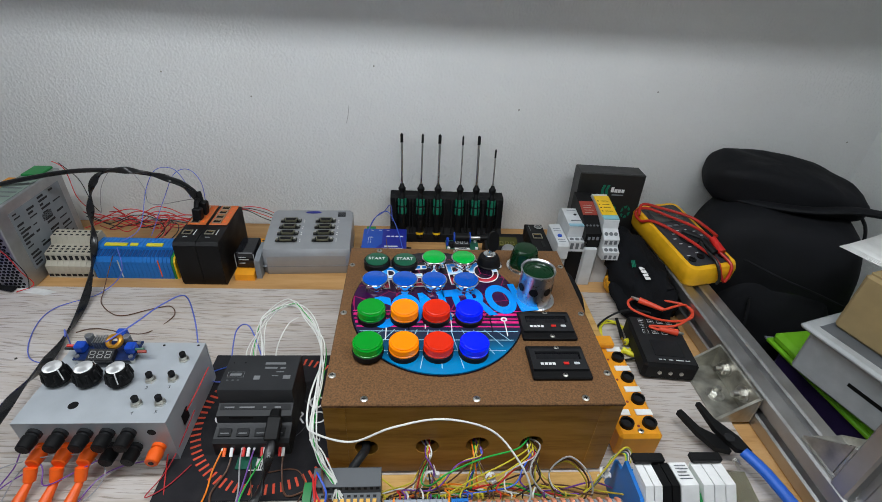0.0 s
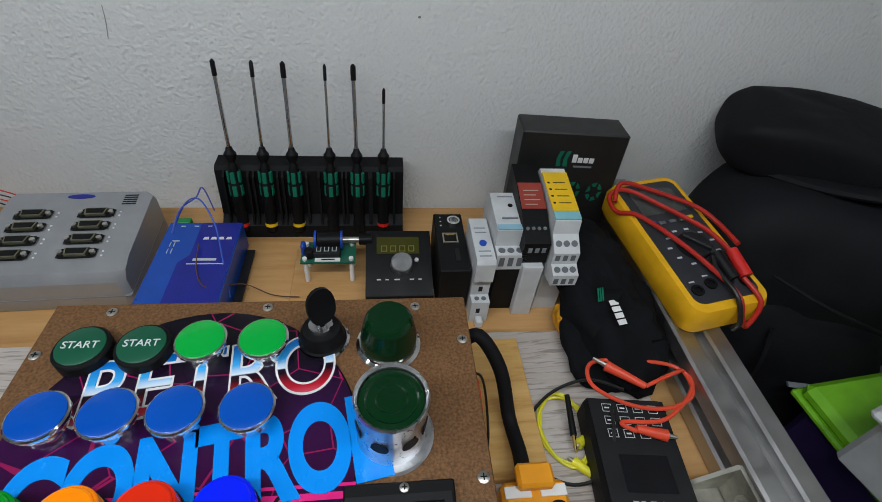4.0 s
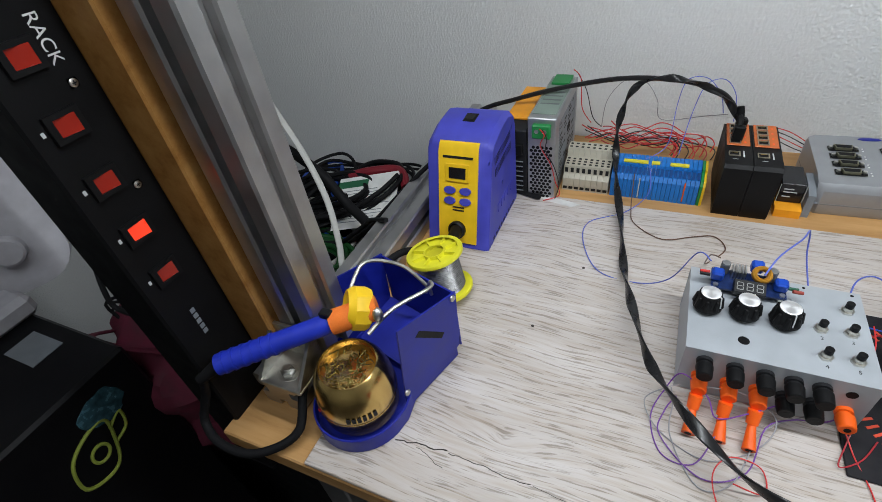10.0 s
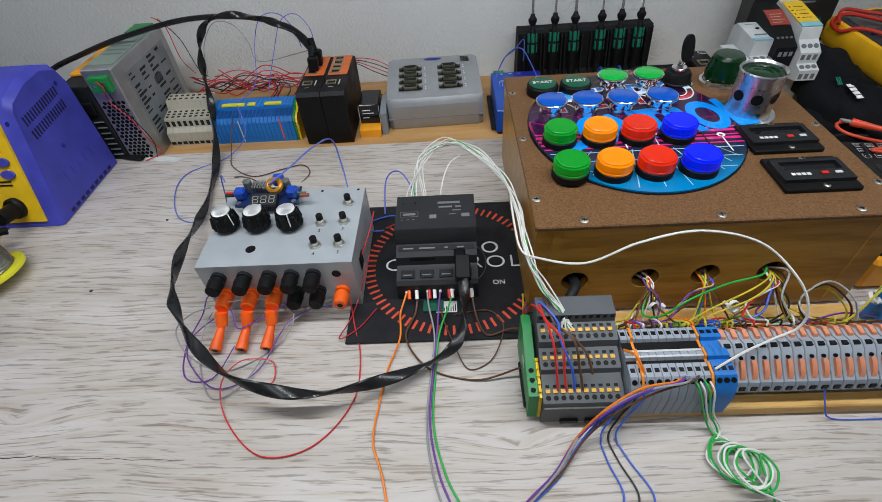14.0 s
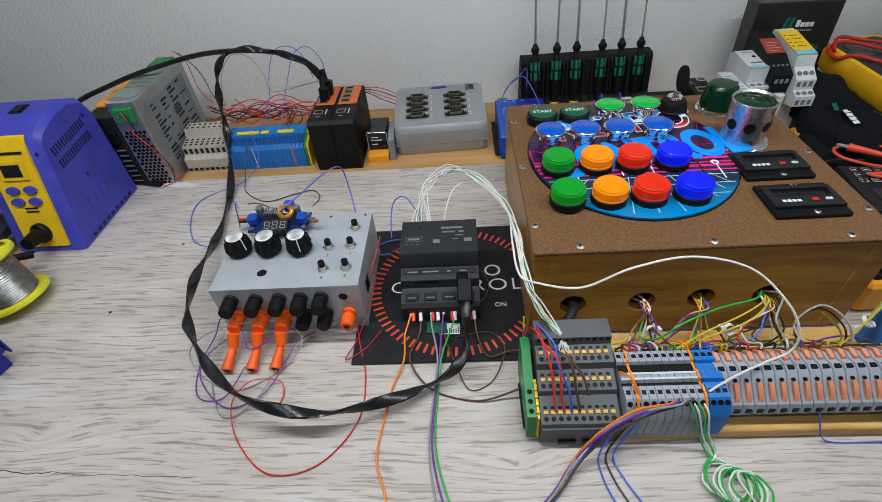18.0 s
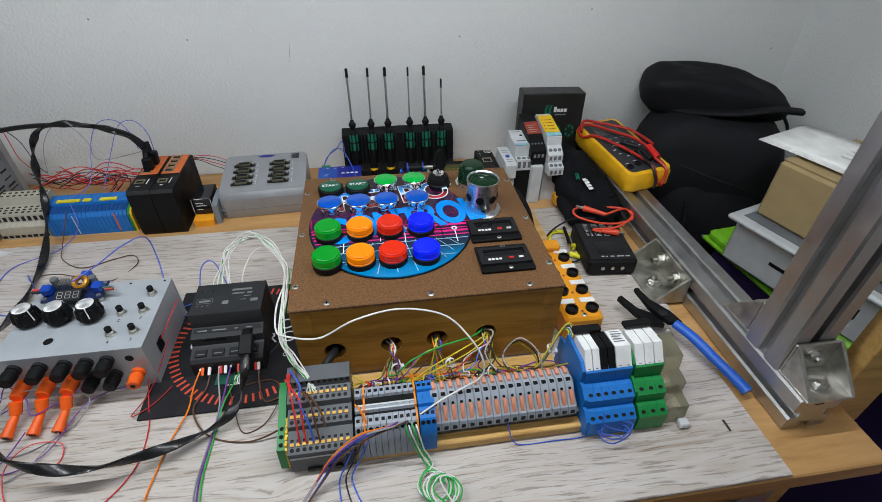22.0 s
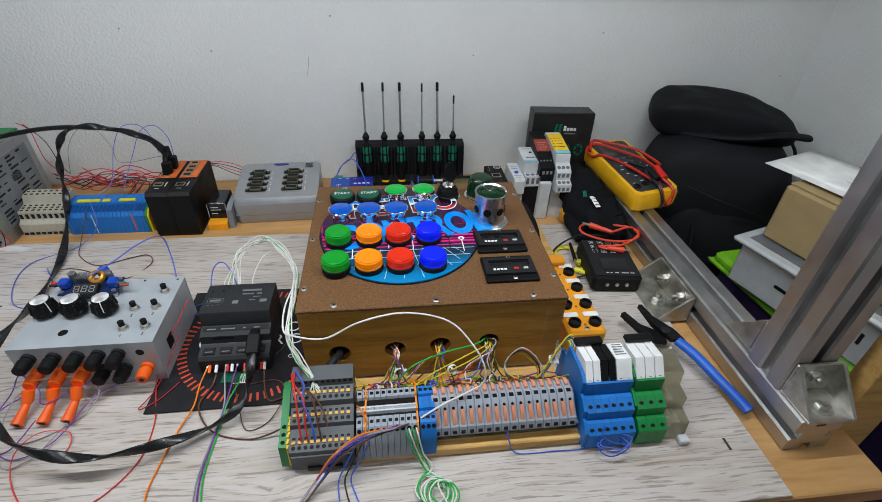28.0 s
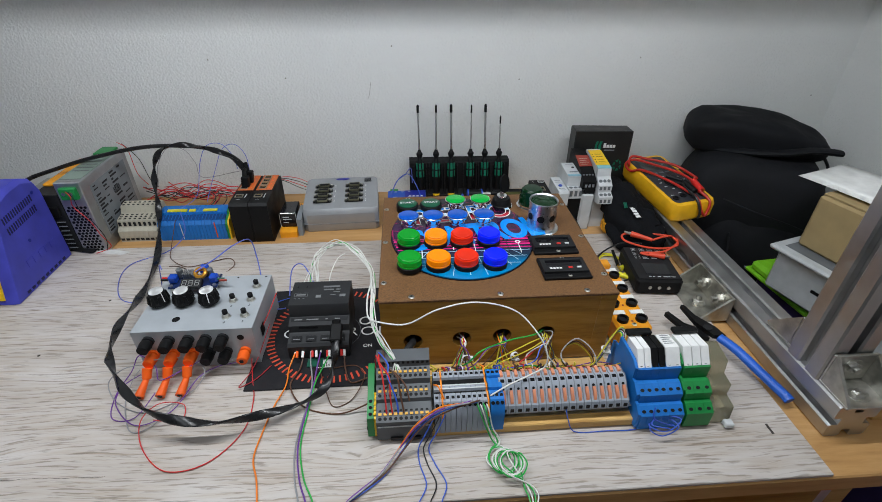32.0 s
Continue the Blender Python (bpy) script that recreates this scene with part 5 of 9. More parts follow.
for i in range(8):
    o = part("terminal", wme, None, wt, "", Matrix.Translation((0.0076 * i, 0, 0)))
    for y, z in ((0.012, 0.0410), (0.017, 0.0421), (0.022, 0.0432), (0.034, 0.0568), (0.041, 0.0576)):
        part("wire_port", slot_me, None, o, "", Matrix.Translation((0.0037, y, z)) @ pose(0, 0, 0, 12, 0, 0))
    part("wire_mouth", slot_v, None, o, "", Matrix.Translation((0.0037, 0.0064, 0.033)))
    part("foot_slot", Geo().box(0.001, -0.0003, 0.003, 0.0064, 0.0001, 0.0075), DARK, o)

bt = thing("terminal_row", Matrix.Translation((-0.500, 0.302, ZB)) @ Matrix.Diagonal((1, 1, 0.92, 1)), "row of blue rail terminals with yellow marker strips", "terminal block")
bsec = [(0, 0), (0, 0.030), (0.004, 0.036), (0.018, 0.040), (0.0185, 0.044), (0.026, 0.046), (0.040, 0.046), (0.048, 0.036), (0.05, 0)]
bme = xprism(bsec, 0.0002, 0.0050).mesh("terminal", TERMBLUE)
dk = mat("deep_blue_slot", (0.004, 0.05, 0.2), 0.5)
bs = Geo().box(-0.0018, -0.0035, 0, 0.0018, 0.0035, 0.0004).mesh("wire_port", dk)
for i in range(20):
    o = part("terminal", bme, None, bt, "", Matrix.Translation((0.00525 * i, 0, 0)))
    for y, z in ((0.0085, 0.0375), (0.0142, 0.0391)):
        part("wire_port", bs, None, o, "", Matrix.Translation((0.0026, y, z)) @ pose(0, 0, 0, 16, 0, 0))
for x0, x1 in ((0.012, 0.042), (0.046, 0.056), (0.068, 0.090)):
    part("marker_strip", Geo().box(x0, 0.0195, 0.0447, x1, 0.0255, 0.0472, 0.0003), mat("yellow_marker", (0.72, 0.62, 0.03), 0.5), bt, "yellow marker strip")
part("end_terminal", xprism(bsec, 0.1055, 0.1085), GREEN, bt, "green earth end terminal")
part("end_terminal", xprism(bsec, 0.1088, 0.1115), YELLOW, bt, "yellow earth end terminal")
part("cable_tie", Geo().box(0.088, -0.0006, 0.004, 0.0895, 0.0, 0.034), ORANGE, bt)
part("cable_tie", Geo().box(0.0350, -0.0006, 0.002, 0.0362, 0.0, 0.034), LIGHTGREY, bt)

# two network switches
JACK = mat("jack_metal", (0.5, 0.45, 0.35), 0.35, 0.9)


def jack(parent, x, y, z, w=0.012, d=0.010):
    j = part("network_port", Geo().frame_plate(-w / 2, -d / 2, w / 2, d / 2, -w / 2 + 0.0012, -d / 2 + 0.0012, w / 2 - 0.0012, d / 2 - 0.0012, 0, 0.0012), JACK, parent, "metal network port", Matrix.Translation((x, y, z)))
    part("opening", Geo().box(-w / 2 + 0.0012, -d / 2 + 0.0012, 0, w / 2 - 0.0012, d / 2 - 0.0012, 0.0004), BLACK, j)
    part("contacts", Geo().box(-w / 2 + 0.003, d / 2 - 0.003, 0.0004, w / 2 - 0.003, d / 2 - 0.0018, 0.0008), BRASS, j)


for k in range(2):
    sw = thing("network_switch", (-0.377 + 0.0295 * k, 0.287, ZB), "black rail network switch with an orange port face", "network switch", "network switches")
    part("case", xprism([(0, 0.006), (0.003, 0), (0.10, 0), (0.108, 0.010), (0.108, 0.068), (0.104, 0.070), (0.004, 0.070), (0, 0.066)], 0, 0.0288), BLACK, sw)
    part("port_face", Geo().box(0.002, 0.048, 0.070, 0.0268, 0.104, 0.0712, 0.0004), RUST, sw, "orange port face")
    for y in (0.056, 0.069, 0.082, 0.095):
        jack(sw, 0.011, y, 0.0712)
        part("led", Geo().box(0.0205, y - 0.002, 0.0712, 0.0225, y + 0.002, 0.0715), ORANGE, sw)
    jack(sw, 0.010, 0.028, 0.070)
    part("print_bar", Geo().box(0.019, 0.022, 0.070, 0.0205, 0.036, 0.0702), LIGHTGREY, sw)
    part("print_bar", Geo().box(0.008, 0.016, 0.070, 0.014, 0.0168, 0.0702), LIGHTGREY, sw)
    part("groove", Geo().box(0.0284, 0.004, 0.004, 0.0286, 0.104, 0.066), DARK, sw)

rel = thing("rail_relay", (-0.311, 0.300, ZB), "black plug-in relay in an orange rail socket", "relay")
part("socket", xprism([(0, 0), (0, 0.010), (0.006, 0.012), (0.056, 0.012), (0.066, 0.022), (0.078, 0.022), (0.080, 0)], 0, 0.027), ORANGEBOX, rel)
for i in range(5):
    part("screw", Geo().cyl(0.003 + 0.0052 * i, 0.072, 0.022, 0.0018, 0.0004, 10), DARK, rel)
part("relay", Geo().box(0.001, 0.014, 0.012, 0.026, 0.056, 0.038, 0.001), SCREEN, rel, "black glossy relay")
for z, w in ((0.030, 0.010), (0.026, 0.014), (0.020, 0.008)):
    part("print_bar", Geo().box(0.005, 0.0137, z, 0.005 + w, 0.0139, z + 0.0013), LIGHTGREY, rel)
for x in (0.0002, 0.0262):
    part("clip_bar", Geo().box(x, 0.0125, 0.014, x + 0.0006, 0.0135, 0.037), LIGHTGREY, rel)
part("end_stop", xprism([(0.005, 0), (0.005, 0.030), (0.020, 0.034), (0.05, 0.034), (0.055, 0)], 0.0285, 0.036), GREY, rel, "grey rail end stop")

# eight-port serial box
PORTSTEEL, PORTSHELL = mat("dull_port_steel", (0.22, 0.22, 0.2), 0.45, 0.8), mat("port_shell_steel", (0.3, 0.29, 0.2), 0.4, 0.9)
hub = thing("serial_hub", Matrix.Translation((-0.2735, 0.314, ZB)) @ pose(0, 0, 0, 0, 0, 2.5), "silver eight-port serial hub with rounded edges", "serial hub")
hsec = [(0, 0.004), (0.002, 0), (0.104, 0), (0.108, 0.004), (0.108, 0.042), (0.104, 0.050), (0.020, 0.044), (0.006, 0.040), (0.0, 0.032)]
b = Geo()
n = 9
for x, s in ((0, 0.93), (0.006, 1.0), (0.117, 1.0), (0.123, 0.93)):
    b.v += [(x, 0.054 + (y - 0.054) * s, 0.022 + (z - 0.022) * s) for y, z in hsec]
for k in range(3):
    b.f += [(k * n + i, k * n + (i + 1) % n, (k + 1) * n + (i + 1) % n, (k + 1) * n + i) for i in range(n)]
b.f += [tuple(range(n)), tuple(range(3 * n, 4 * n))]
part("case", b, SILVER, hub)
part("seam", Geo().box(-0.0002, -0.0003, 0.0145, 0.1232, 0.1, 0.0155), GREY, hub)
up = Matrix.Translation((0, 0.020, 0.0442)) @ pose(0, 0, 0, math.degrees(math.atan2(0.006, 0.084)), 0, 0)
for i in range(4):
    for x in (0.034, 0.086):
        c = part("serial_port", Geo().box(-0.0155, -0.0050, 0, 0.0155, 0.0050, 0.0008, 0.0003), PORTSTEEL, hub, "nine-pin serial port", up @ Matrix.Translation((x - 0.003, 0.004 + 0.0165 * i, 0)))
        part("shell", Geo().prism([(-0.0095, 0.004), (0.0095, 0.004), (0.0082, -0.004), (-0.0082, -0.004)], 0.0008, 0.0042), PORTSHELL, c)
        part("socket_face", Geo().prism([(-0.0082, 0.003), (0.0082, 0.003), (0.0070, -0.003), (-0.0070, -0.003)], 0.0042, 0.0044), BLACK, c)
        part("outline", Geo().prism([(-0.0152, 0.0040), (-0.0125, 0.0056), (0.0125, 0.0056), (0.0152, 0.0040), (0.0152, -0.0040), (0.0125, -0.0056), (-0.0125, -0.0056), (-0.0152, -0.0040)], 0.00082, 0.0011), BLACK, c)
        for sx in (-0.0125, 0.0125):
            part("jackscrew", Geo().cyl(sx, 0, 0.0008, 0.0022, 0.003, 6), STEEL, c)
        for j in range(2):
            part("led", Geo().cyl(0.0195, -0.003 + 0.005 * j, 0, 0.0009, 0.0006, 8), WHITE, c)
part("badge", Geo().lathe([(0.012, 0), (0.0115, 0.0005)], seg=24, m=up @ Matrix.Translation((0.062, 0.078, 0)) @ Matrix.Diagonal((1, 0.25, 1, 1))), NAVY, hub)
for i in range(5):
    part("vent_slot", Geo().box(0.1, 0.066 + 0.003 * i, 0, 0.112, 0.0672 + 0.003 * i, 0.0004), DARK, hub, "", up)

# blue industrial computer
ipc = thing("industrial_computer", (-0.136, 0.290, ZB), "blue and navy metal industrial computer lying flat", "computer")
part("case", Geo().box(0, 0, 0.004, 0.067, 0.105, 0.034, 0.0008), BLUECASE, ipc)
part("dark_panel", Geo().prism([(0.022, 0.001), (0.066, 0.001), (0.066, 0.104), (0.030, 0.104), (0.030, 0.060), (0.022, 0.050)], 0.034, 0.0344), NAVY, ipc, "dark blue front panel")
part("flange", Geo().box(0.067, 0.008, 0.004, 0.075, 0.096, 0.006, 0.0005), DARK, ipc)
part("flange", Geo().box(-0.006, 0.008, 0.004, 0, 0.096, 0.006, 0.0005), DARK, ipc)
part("connector", Geo().box(0.004, 0.105, 0.016, 0.018, 0.112, 0.034, 0.0006), GREEN, ipc, "green power connector")
part("serial_port", Geo().box(0.020, -0.004, 0.012, 0.050, 0.0, 0.026, 0.0006), STEEL, ipc)
for i in range(4):
    part("logo_bar", Geo().prism([(0.036 + 0.0068 * i, 0.080), (0.0415 + 0.0068 * i, 0.080), (0.0405 + 0.0068 * i, 0.0835), (0.037 + 0.0068 * i, 0.0835)], 0.0344, 0.0346), INK, ipc)
for x, y, w, h in ((0.034, 0.052, 0.020, 0.0028), (0.030, 0.0475, 0.032, 0.0010), (0.010, 0.078, 0.006, 0.0009), (0.009, 0.071, 0.0006, 0.006), (0.0125, 0.071, 0.0006, 0.006), (0.009, 0.062, 0.0006, 0.006), (0.0125, 0.062, 0.0006, 0.006), (0.012, 0.0985, 0.004, 0.001), (0.024, 0.0985, 0.004, 0.001), (0.036, 0.0985, 0.004, 0.001)):
    part("print_bar", Geo().box(x, y, 0.034, x + w, y + h, 0.0347), LIGHTGREY, ipc)

# screwdriver stand: leans against the wall
rack = thing("screwdriver_stand", (-0.096, 0.411, ZB), "black foam screwdriver stand against the wall", "tool stand")
FOAM = mat("black_stand_plastic", (0.007, 0.007, 0.0075), 0.6, ior=1.25)
rsection = [(0, 0), (0.002, 0.014), (0.012, 0.022), (0.020, 0.070), (0.024, 0.0735), (0.042, 0.0735), (0.045, 0.070), (0.045, 0)]
part("body", xprism(rsection, 0, 0.184), FOAM, rack)
xs = [0.020, 0.048, 0.076, 0.111, 0.138, 0.163]
for x in xs:
    for sx in (-0.0125, 0.0105):
        part("rib", xprism([(0.002, 0.016), (0.006, 0.030), (0.014, 0.066), (0.020, 0.070), (0.013, 0.024)], x + sx, x + sx + 0.002), FOAM, rack)
WGREEN = mat("tool_green", (0.003, 0.15, 0.085), 0.45)
for i, x in enumerate(xs):
    length = (0.078, 0.078, 0.078, 0.077, 0.078, 0.058)[i]
    sd = thing("screwdriver", Matrix.Translation((x - 0.096, 0.4135, 0.004)) @ pose(0, 0, 0, -13.0, (-1.0, 0.5, 0, 0.4, -0.3, 0.6)[i], 0), "black and green precision screwdriver with a thin steel blade", "screwdriver", "screwdrivers in the stand")
    h = Geo().lathe([(0.0052, 0), (0.0062, 0.002), (0.0062, 0.010), (0.0052, 0.013), (0.0060, 0.018), (0.0060, 0.040), (0.0066, 0.046), (0.0064, 0.052), (0.0050, 0.057), (0.0052, 0.066), (0.0040, 0.071), (0.0032, 0.0745), (0.0046, 0.0775), (0.0058, 0.0805), (0.0058, 0.083), (0.0036, 0.086), (0.0026, 0.0895)], seg=18)
    part("handle", h, BLACK, sd)
    part("ring", Geo().lathe([(0.00635, 0.006), (0.00635, 0.0095)], seg=18), (RED, YELLOW, YELLOW, BLACK, BLACK, RED)[i], sd)
    for j in range(5):
        a = 2 * math.pi * j / 5 - 1.57
        for z0, z1 in ((0.0405, 0.0515), (0.054, 0.0655)):
            q = Matrix.Translation((0.0056 * math.cos(a), 0.0056 * math.sin(a), 0)) @ pose(0, 0, 0, 0, 0, math.degrees(a))
            part("grip_pad", Geo().box(-0.0012, -0.0021, z0, 0.0013, 0.0021, z1, 0.0005), WGREEN, sd, "green grip pad", q)
    r = (0.0019, 0.0016, 0.0021, 0.0013, 0.0021, 0.0013)[i]
    part("blade", Geo().lathe([(r, 0.0895), (r, 0.0895 + length - 0.012)], seg=12), CHROME, sd)
    part("tip", Geo().lathe([(r * 1.15, 0.0895 + length - 0.014), (r * 1.15, 0.0895 + length - 0.002), (r * 0.35, 0.0895 + length)], seg=10), BLACK, sd)

# small board on legs, wood chip and rail behind the control box
chip = solo("wood_offcut", Geo().box(-0.036, -0.036, 0, 0.036, 0.036, 0.004, 0.0006), BEECH, Matrix.Translation((0.016, 0.352, ZB)), "small brown wood offcut under the meter board", "wood offcut")
rl = Geo()
rl.add([tuple(YZ @ Vector(p)) for p in []], [])
din = solo("mounting_rail", xprism([(0, 0), (0, 0.001), (0.0045, 0.001), (0.0045, 0.0075), (0, 0.0075), (0, 0.0085), (0.0055, 0.0085), (0.0055, 0.001), (0.0295, 0.001), (0.0295, 0.0085), (0.035, 0.0085), (0.035, 0.0075), (0.0305, 0.0075), (0.0305, 0)], 0, 0.112), mat("yellow_zinc_rail", (0.6, 0.52, 0.36), 0.3, 1.0, var=0.2), Matrix.Translation((-0.064, 0.276, ZB)), "zinc mounting rail with oval slots", "rail")
for i in range(5):
    part("rail_slot", Geo().lathe([(0.0035, 0), (0.0035, 0.0004)], seg=16, m=Matrix.Translation((0.012 + 0.022 * i, 0.0175, 0.001)) @ Matrix.Diagonal((1.9, 1, 1, 1))), mat("slot_shadow_wood", (0.35, 0.2, 0.08), 0.6), din)
mb = thing("meter_board", (0.016, 0.352, 0.0003), "small green meter board on white legs", "circuit board")
for x, y in ((-0.021, -0.008), (0.021, -0.008), (-0.021, 0.012), (0.021, 0.012)):
    part("leg", Geo().cyl(x, y, 0, 0.0022, 0.030, 12), WHITE, mb, "white plastic leg")
part("board", Geo().box(-0.025, -0.012, 0.026, 0.025, 0.016, 0.0275), PCB, mb)
d = part("display", Geo().box(-0.014, -0.006, 0.0275, 0.011, 0.006, 0.034, 0.0004), DARK, mb, "three-digit display")
for i in range(3):
    part("digit", Geo().frame_plate(-0.0022, -0.0036, 0.0022, 0.0036, -0.0015, -0.0029, 0.0015, 0.0029, 0.034, 0.0342), LIGHTGREY, d, "", Matrix.Translation((-0.0085 + 0.007 * i, 0, 0)))
part("sticker", Geo().box(-0.012, -0.011, 0.0276, 0.011, -0.0065, 0.0285), PAPER, mb)
part("print_bar", Geo().box(-0.006, -0.0095, 0.0285, 0.006, -0.0080, 0.0287), DARK, mb)
part("potentiometer", Geo().rod((-0.010, 0.010, 0.036), (0.012, 0.010, 0.036), 0.0078, 18), BLACK, mb, "black dial potentiometer")
for x in (-0.012, 0.012):
    part("dial_rim", Geo().rod((x - 0.001, 0.010, 0.036), (x + 0.001, 0.010, 0.036), 0.0088, 20), BLUE, mb)
part("shaft", Geo().rod((0.013, 0.010, 0.036), (0.028, 0.010, 0.036), 0.003, 12), STEEL, mb)
part("shaft_knob", Geo().rod((0.028, 0.010, 0.036), (0.040, 0.010, 0.036), 0.005, 14), BLACK, mb)
part("capacitor", Geo().cyl(-0.017, -0.004, 0.0275, 0.004, 0.009, 14, 0.0005), BLACK, mb)
part("disc_capacitor", Geo().box(-0.0245, -0.003, 0.0275, -0.0205, 0.006, 0.040, 0.0015), BLUE, mb, "blue disc capacitor")

gen = thing("signal_generator", (0.0505, 0.306, ZB), "small black signal generator with a silver dial", "signal generator")
part("case", xprism([(0, 0), (0, 0.022), (0.002, 0.024), (0.064, 0.044), (0.066, 0.042), (0.066, 0)], 0, 0.061), BLACK, gen)
sl = Matrix.Translation((0, 0.002, 0.024)) @ pose(0, 0, 0, math.degrees(math.atan2(0.020, 0.062)), 0, 0)
part("display", Geo().box(0.010, 0.040, 0, 0.050, 0.058, 0.0006), mat("olive_display", (0.05, 0.05, 0.008), 0.2, bump=0), gen, "olive digit display", sl)
for i in range(4):
    part("digit", Geo().frame_plate(-0.0028, -0.0032, 0.0028, 0.0032, -0.0020, -0.0024, 0.0020, 0.0024, 0.0006, 0.0008), mat("olive_digit", (0.16, 0.15, 0.03), 0.4), gen, "", sl @ Matrix.Translation((0.017 + 0.0085 * i, 0.0455, 0)))
part("dial", Geo().lathe([(0.0100, 0), (0.0105, 0.003), (0.0100, 0.009), (0.0092, 0.0098)], seg=30), ALU, gen, "silver dial", sl @ Matrix.Translation((0.033, 0.027, 0)))
part("button", Geo().cyl(0, 0, 0, 0.002, 0.002, 12), LIGHTGREY, gen, "", sl @ Matrix.Translation((0.047, 0.033, 0)))
for x, w in ((0.010, 0.004), (0.018, 0.003), (0.026, 0.005), (0.040, 0.004), (0.048, 0.003)):
    part("print_bar", Geo().box(x, 0.013, 0, x + w, 0.0142, 0.0002), LIGHTGREY, gen, "", sl)
for x, z in ((0.014, 0.012), (0.014, 0.016), (0.026, 0.013), (0.031, 0.010), (0.036, 0.015)):
    part("print_bar", Geo().box(x, -0.0002, z, x + 0.006, 0.0, z + 0.0012), LIGHTGREY, gen)

nb = thing("network_adapter", (0.1155, 0.306, ZB), "narrow black network adapter with a round socket", "network adapter")
part("case", Geo().box(0, 0, 0, 0.0275, 0.078, 0.054, 0.0008), BLACK, nb)
part("round_socket", Geo().lathe([(0.0062, 0), (0.0062, 0.004), (0.0045, 0.004), (0.0045, 0.001)], seg=20), CHROME, nb, "", Matrix.Translation((0.018, 0.064, 0.054)))
jack(nb, 0.013, 0.042, 0.054, 0.014, 0.013)
part("usb_port", Geo().box(0.0155, 0.012, 0.054, 0.0195, 0.028, 0.0546), DARK, nb)
for y in (0.072, 0.066, 0.060):
    part("led", Geo().cyl(0.006, y, 0.054, 0.0008, 0.0003, 8), LIGHTGREY, nb)
part("base_clip", Geo().box(0.008, -0.004, 0.0, 0.018, 0.0, 0.008, 0.0005), GREEN, nb)


# rail devices beside the tool box
def rail_unit(name, x, y, w, d, h, k, label):
    o = thing(name, (x, y, ZB), label, "rail device", "rail devices")
    part("case", xprism([(0, 0), (0, h * 0.36), (d * 0.16, h * 0.36), (d * 0.16, h * 0.62), (d * 0.08, h * 0.66), (d * 0.08, h * 0.95), (d * 0.12, h), (d, h), (d, 0)], 0, w), k, o)
    return o


def screws(o, x0, x1, n, y, z, tilt=0, r=0.0022):
    for i in range(n):
        part("screw", Geo().cyl(0, 0, 0, r, 0.0006, 12), MIDGREY, o, "", Matrix.Translation((x0 + (x1 - x0) * (i + 0.5) / n, y, z)) @ pose(0, 0, 0, tilt, 0, 0))


ssec_label = "light grey single rail breaker with a blue dial"
br = rail_unit("rail_breaker", 0.1445, 0.293, 0.0165, 0.062, 0.072, LIGHTGREY, ssec_label)
part("dial", Geo().cyl(0.008, 0.028, 0.072, 0.0032, 0.0016, 14), BLUE, br)
for y in (0.012, 0.018, 0.042, 0.048):
    part("print_bar", Geo().box(0.003, y, 0.072, 0.0135, y + 0.0012, 0.0722), GREY, br)
for z in (0.012, 0.036):
    part("terminal_mouth", Geo().box(0.005, -0.0003 if z < 0.02 else 0.0046, z, 0.0085, 0.0002 if z < 0.02 else 0.005, z + 0.006), DARK, br)
screws(br, 0.002, 0.0145, 2, 0.005, 0.0259)
part("foot", Geo().box(0.005, -0.008, 0, 0.0115, 0, 0.008, 0.001), LIGHTGREY, br)

con = thing("contactor", (0.1625, 0.305, ZB), "black rail contactor with a grey front cover", "rail device", "rail devices")
part("base", Geo().box(0.002, 0.002, 0, 0.0265, 0.070, 0.058, 0.001), BLACK, con)
cover = part("cover", xprism([(0, 0.056), (0, 0.073), (0.012, 0.073), (0.012, 0.090), (0.060, 0.094), (0.068, 0.088), (0.068, 0.058)], 0, 0.0255), LIGHTGREY, con, "light grey cover")
part("blue_band", Geo().box(0.0005, 0.0125, 0.0905, 0.025, 0.019, 0.0916), mat("pale_blue_band", (0.25, 0.45, 0.55), 0.5), cover)
part("test_button", Geo().cyl(0.016, 0.043, 0.0926, 0.0022, 0.0008, 14), BLACK, cover)
for y in (0.026, 0.054):
    part("print_bar", Geo().box(0.006, y, 0.0915, 0.020, y + 0.0016, 0.0938 if y > 0.05 else 0.0926), GREY, cover)
screws(cover, 0.001, 0.0245, 3, 0.006, 0.073, 0, 0.0031)
for i in range(3):
    part("terminal_mouth", Geo().box(0.0025 + 0.0078 * i, -0.0003, 0.060, 0.0070 + 0.0078 * i, 0.0002, 0.070), MIDGREY, cover)

tr_ = thing("overload_relay", (0.1900, 0.297, ZB), "black and brick red overload relay on a grey bracket", "rail device", "rail devices")
part("base", Geo().box(0.004, 0.014, 0, 0.036, 0.070, 0.060, 0.001), BLACK, tr_)
part("bracket", Geo().box(-0.004, 0.002, 0, 0.014, 0.012, 0.064, 0.001), LIGHTGREY, tr_, "grey plastic bracket")
part("top", xprism([(0.008, 0.064), (0.008, 0.086), (0.034, 0.100), (0.062, 0.108), (0.088, 0.112), (0.088, 0.064)], -0.006, 0.0165), BLACK, tr_)
q = Matrix.Translation((0, 0.036, 0.1008)) @ pose(0, 0, 0, 16, 0, 0)
part("red_panel", Geo().box(-0.0055, 0, 0, 0.016, 0.028, 0.0008), DARKRED, tr_, "brick red front panel", q)
for i in range(4):
    part("print_bar", Geo().box(-0.002, 0.004 + 0.005 * i, 0.0008, 0.009 + 0.003 * (i % 2), 0.0048 + 0.005 * i, 0.001), IVORY, tr_, "", q)
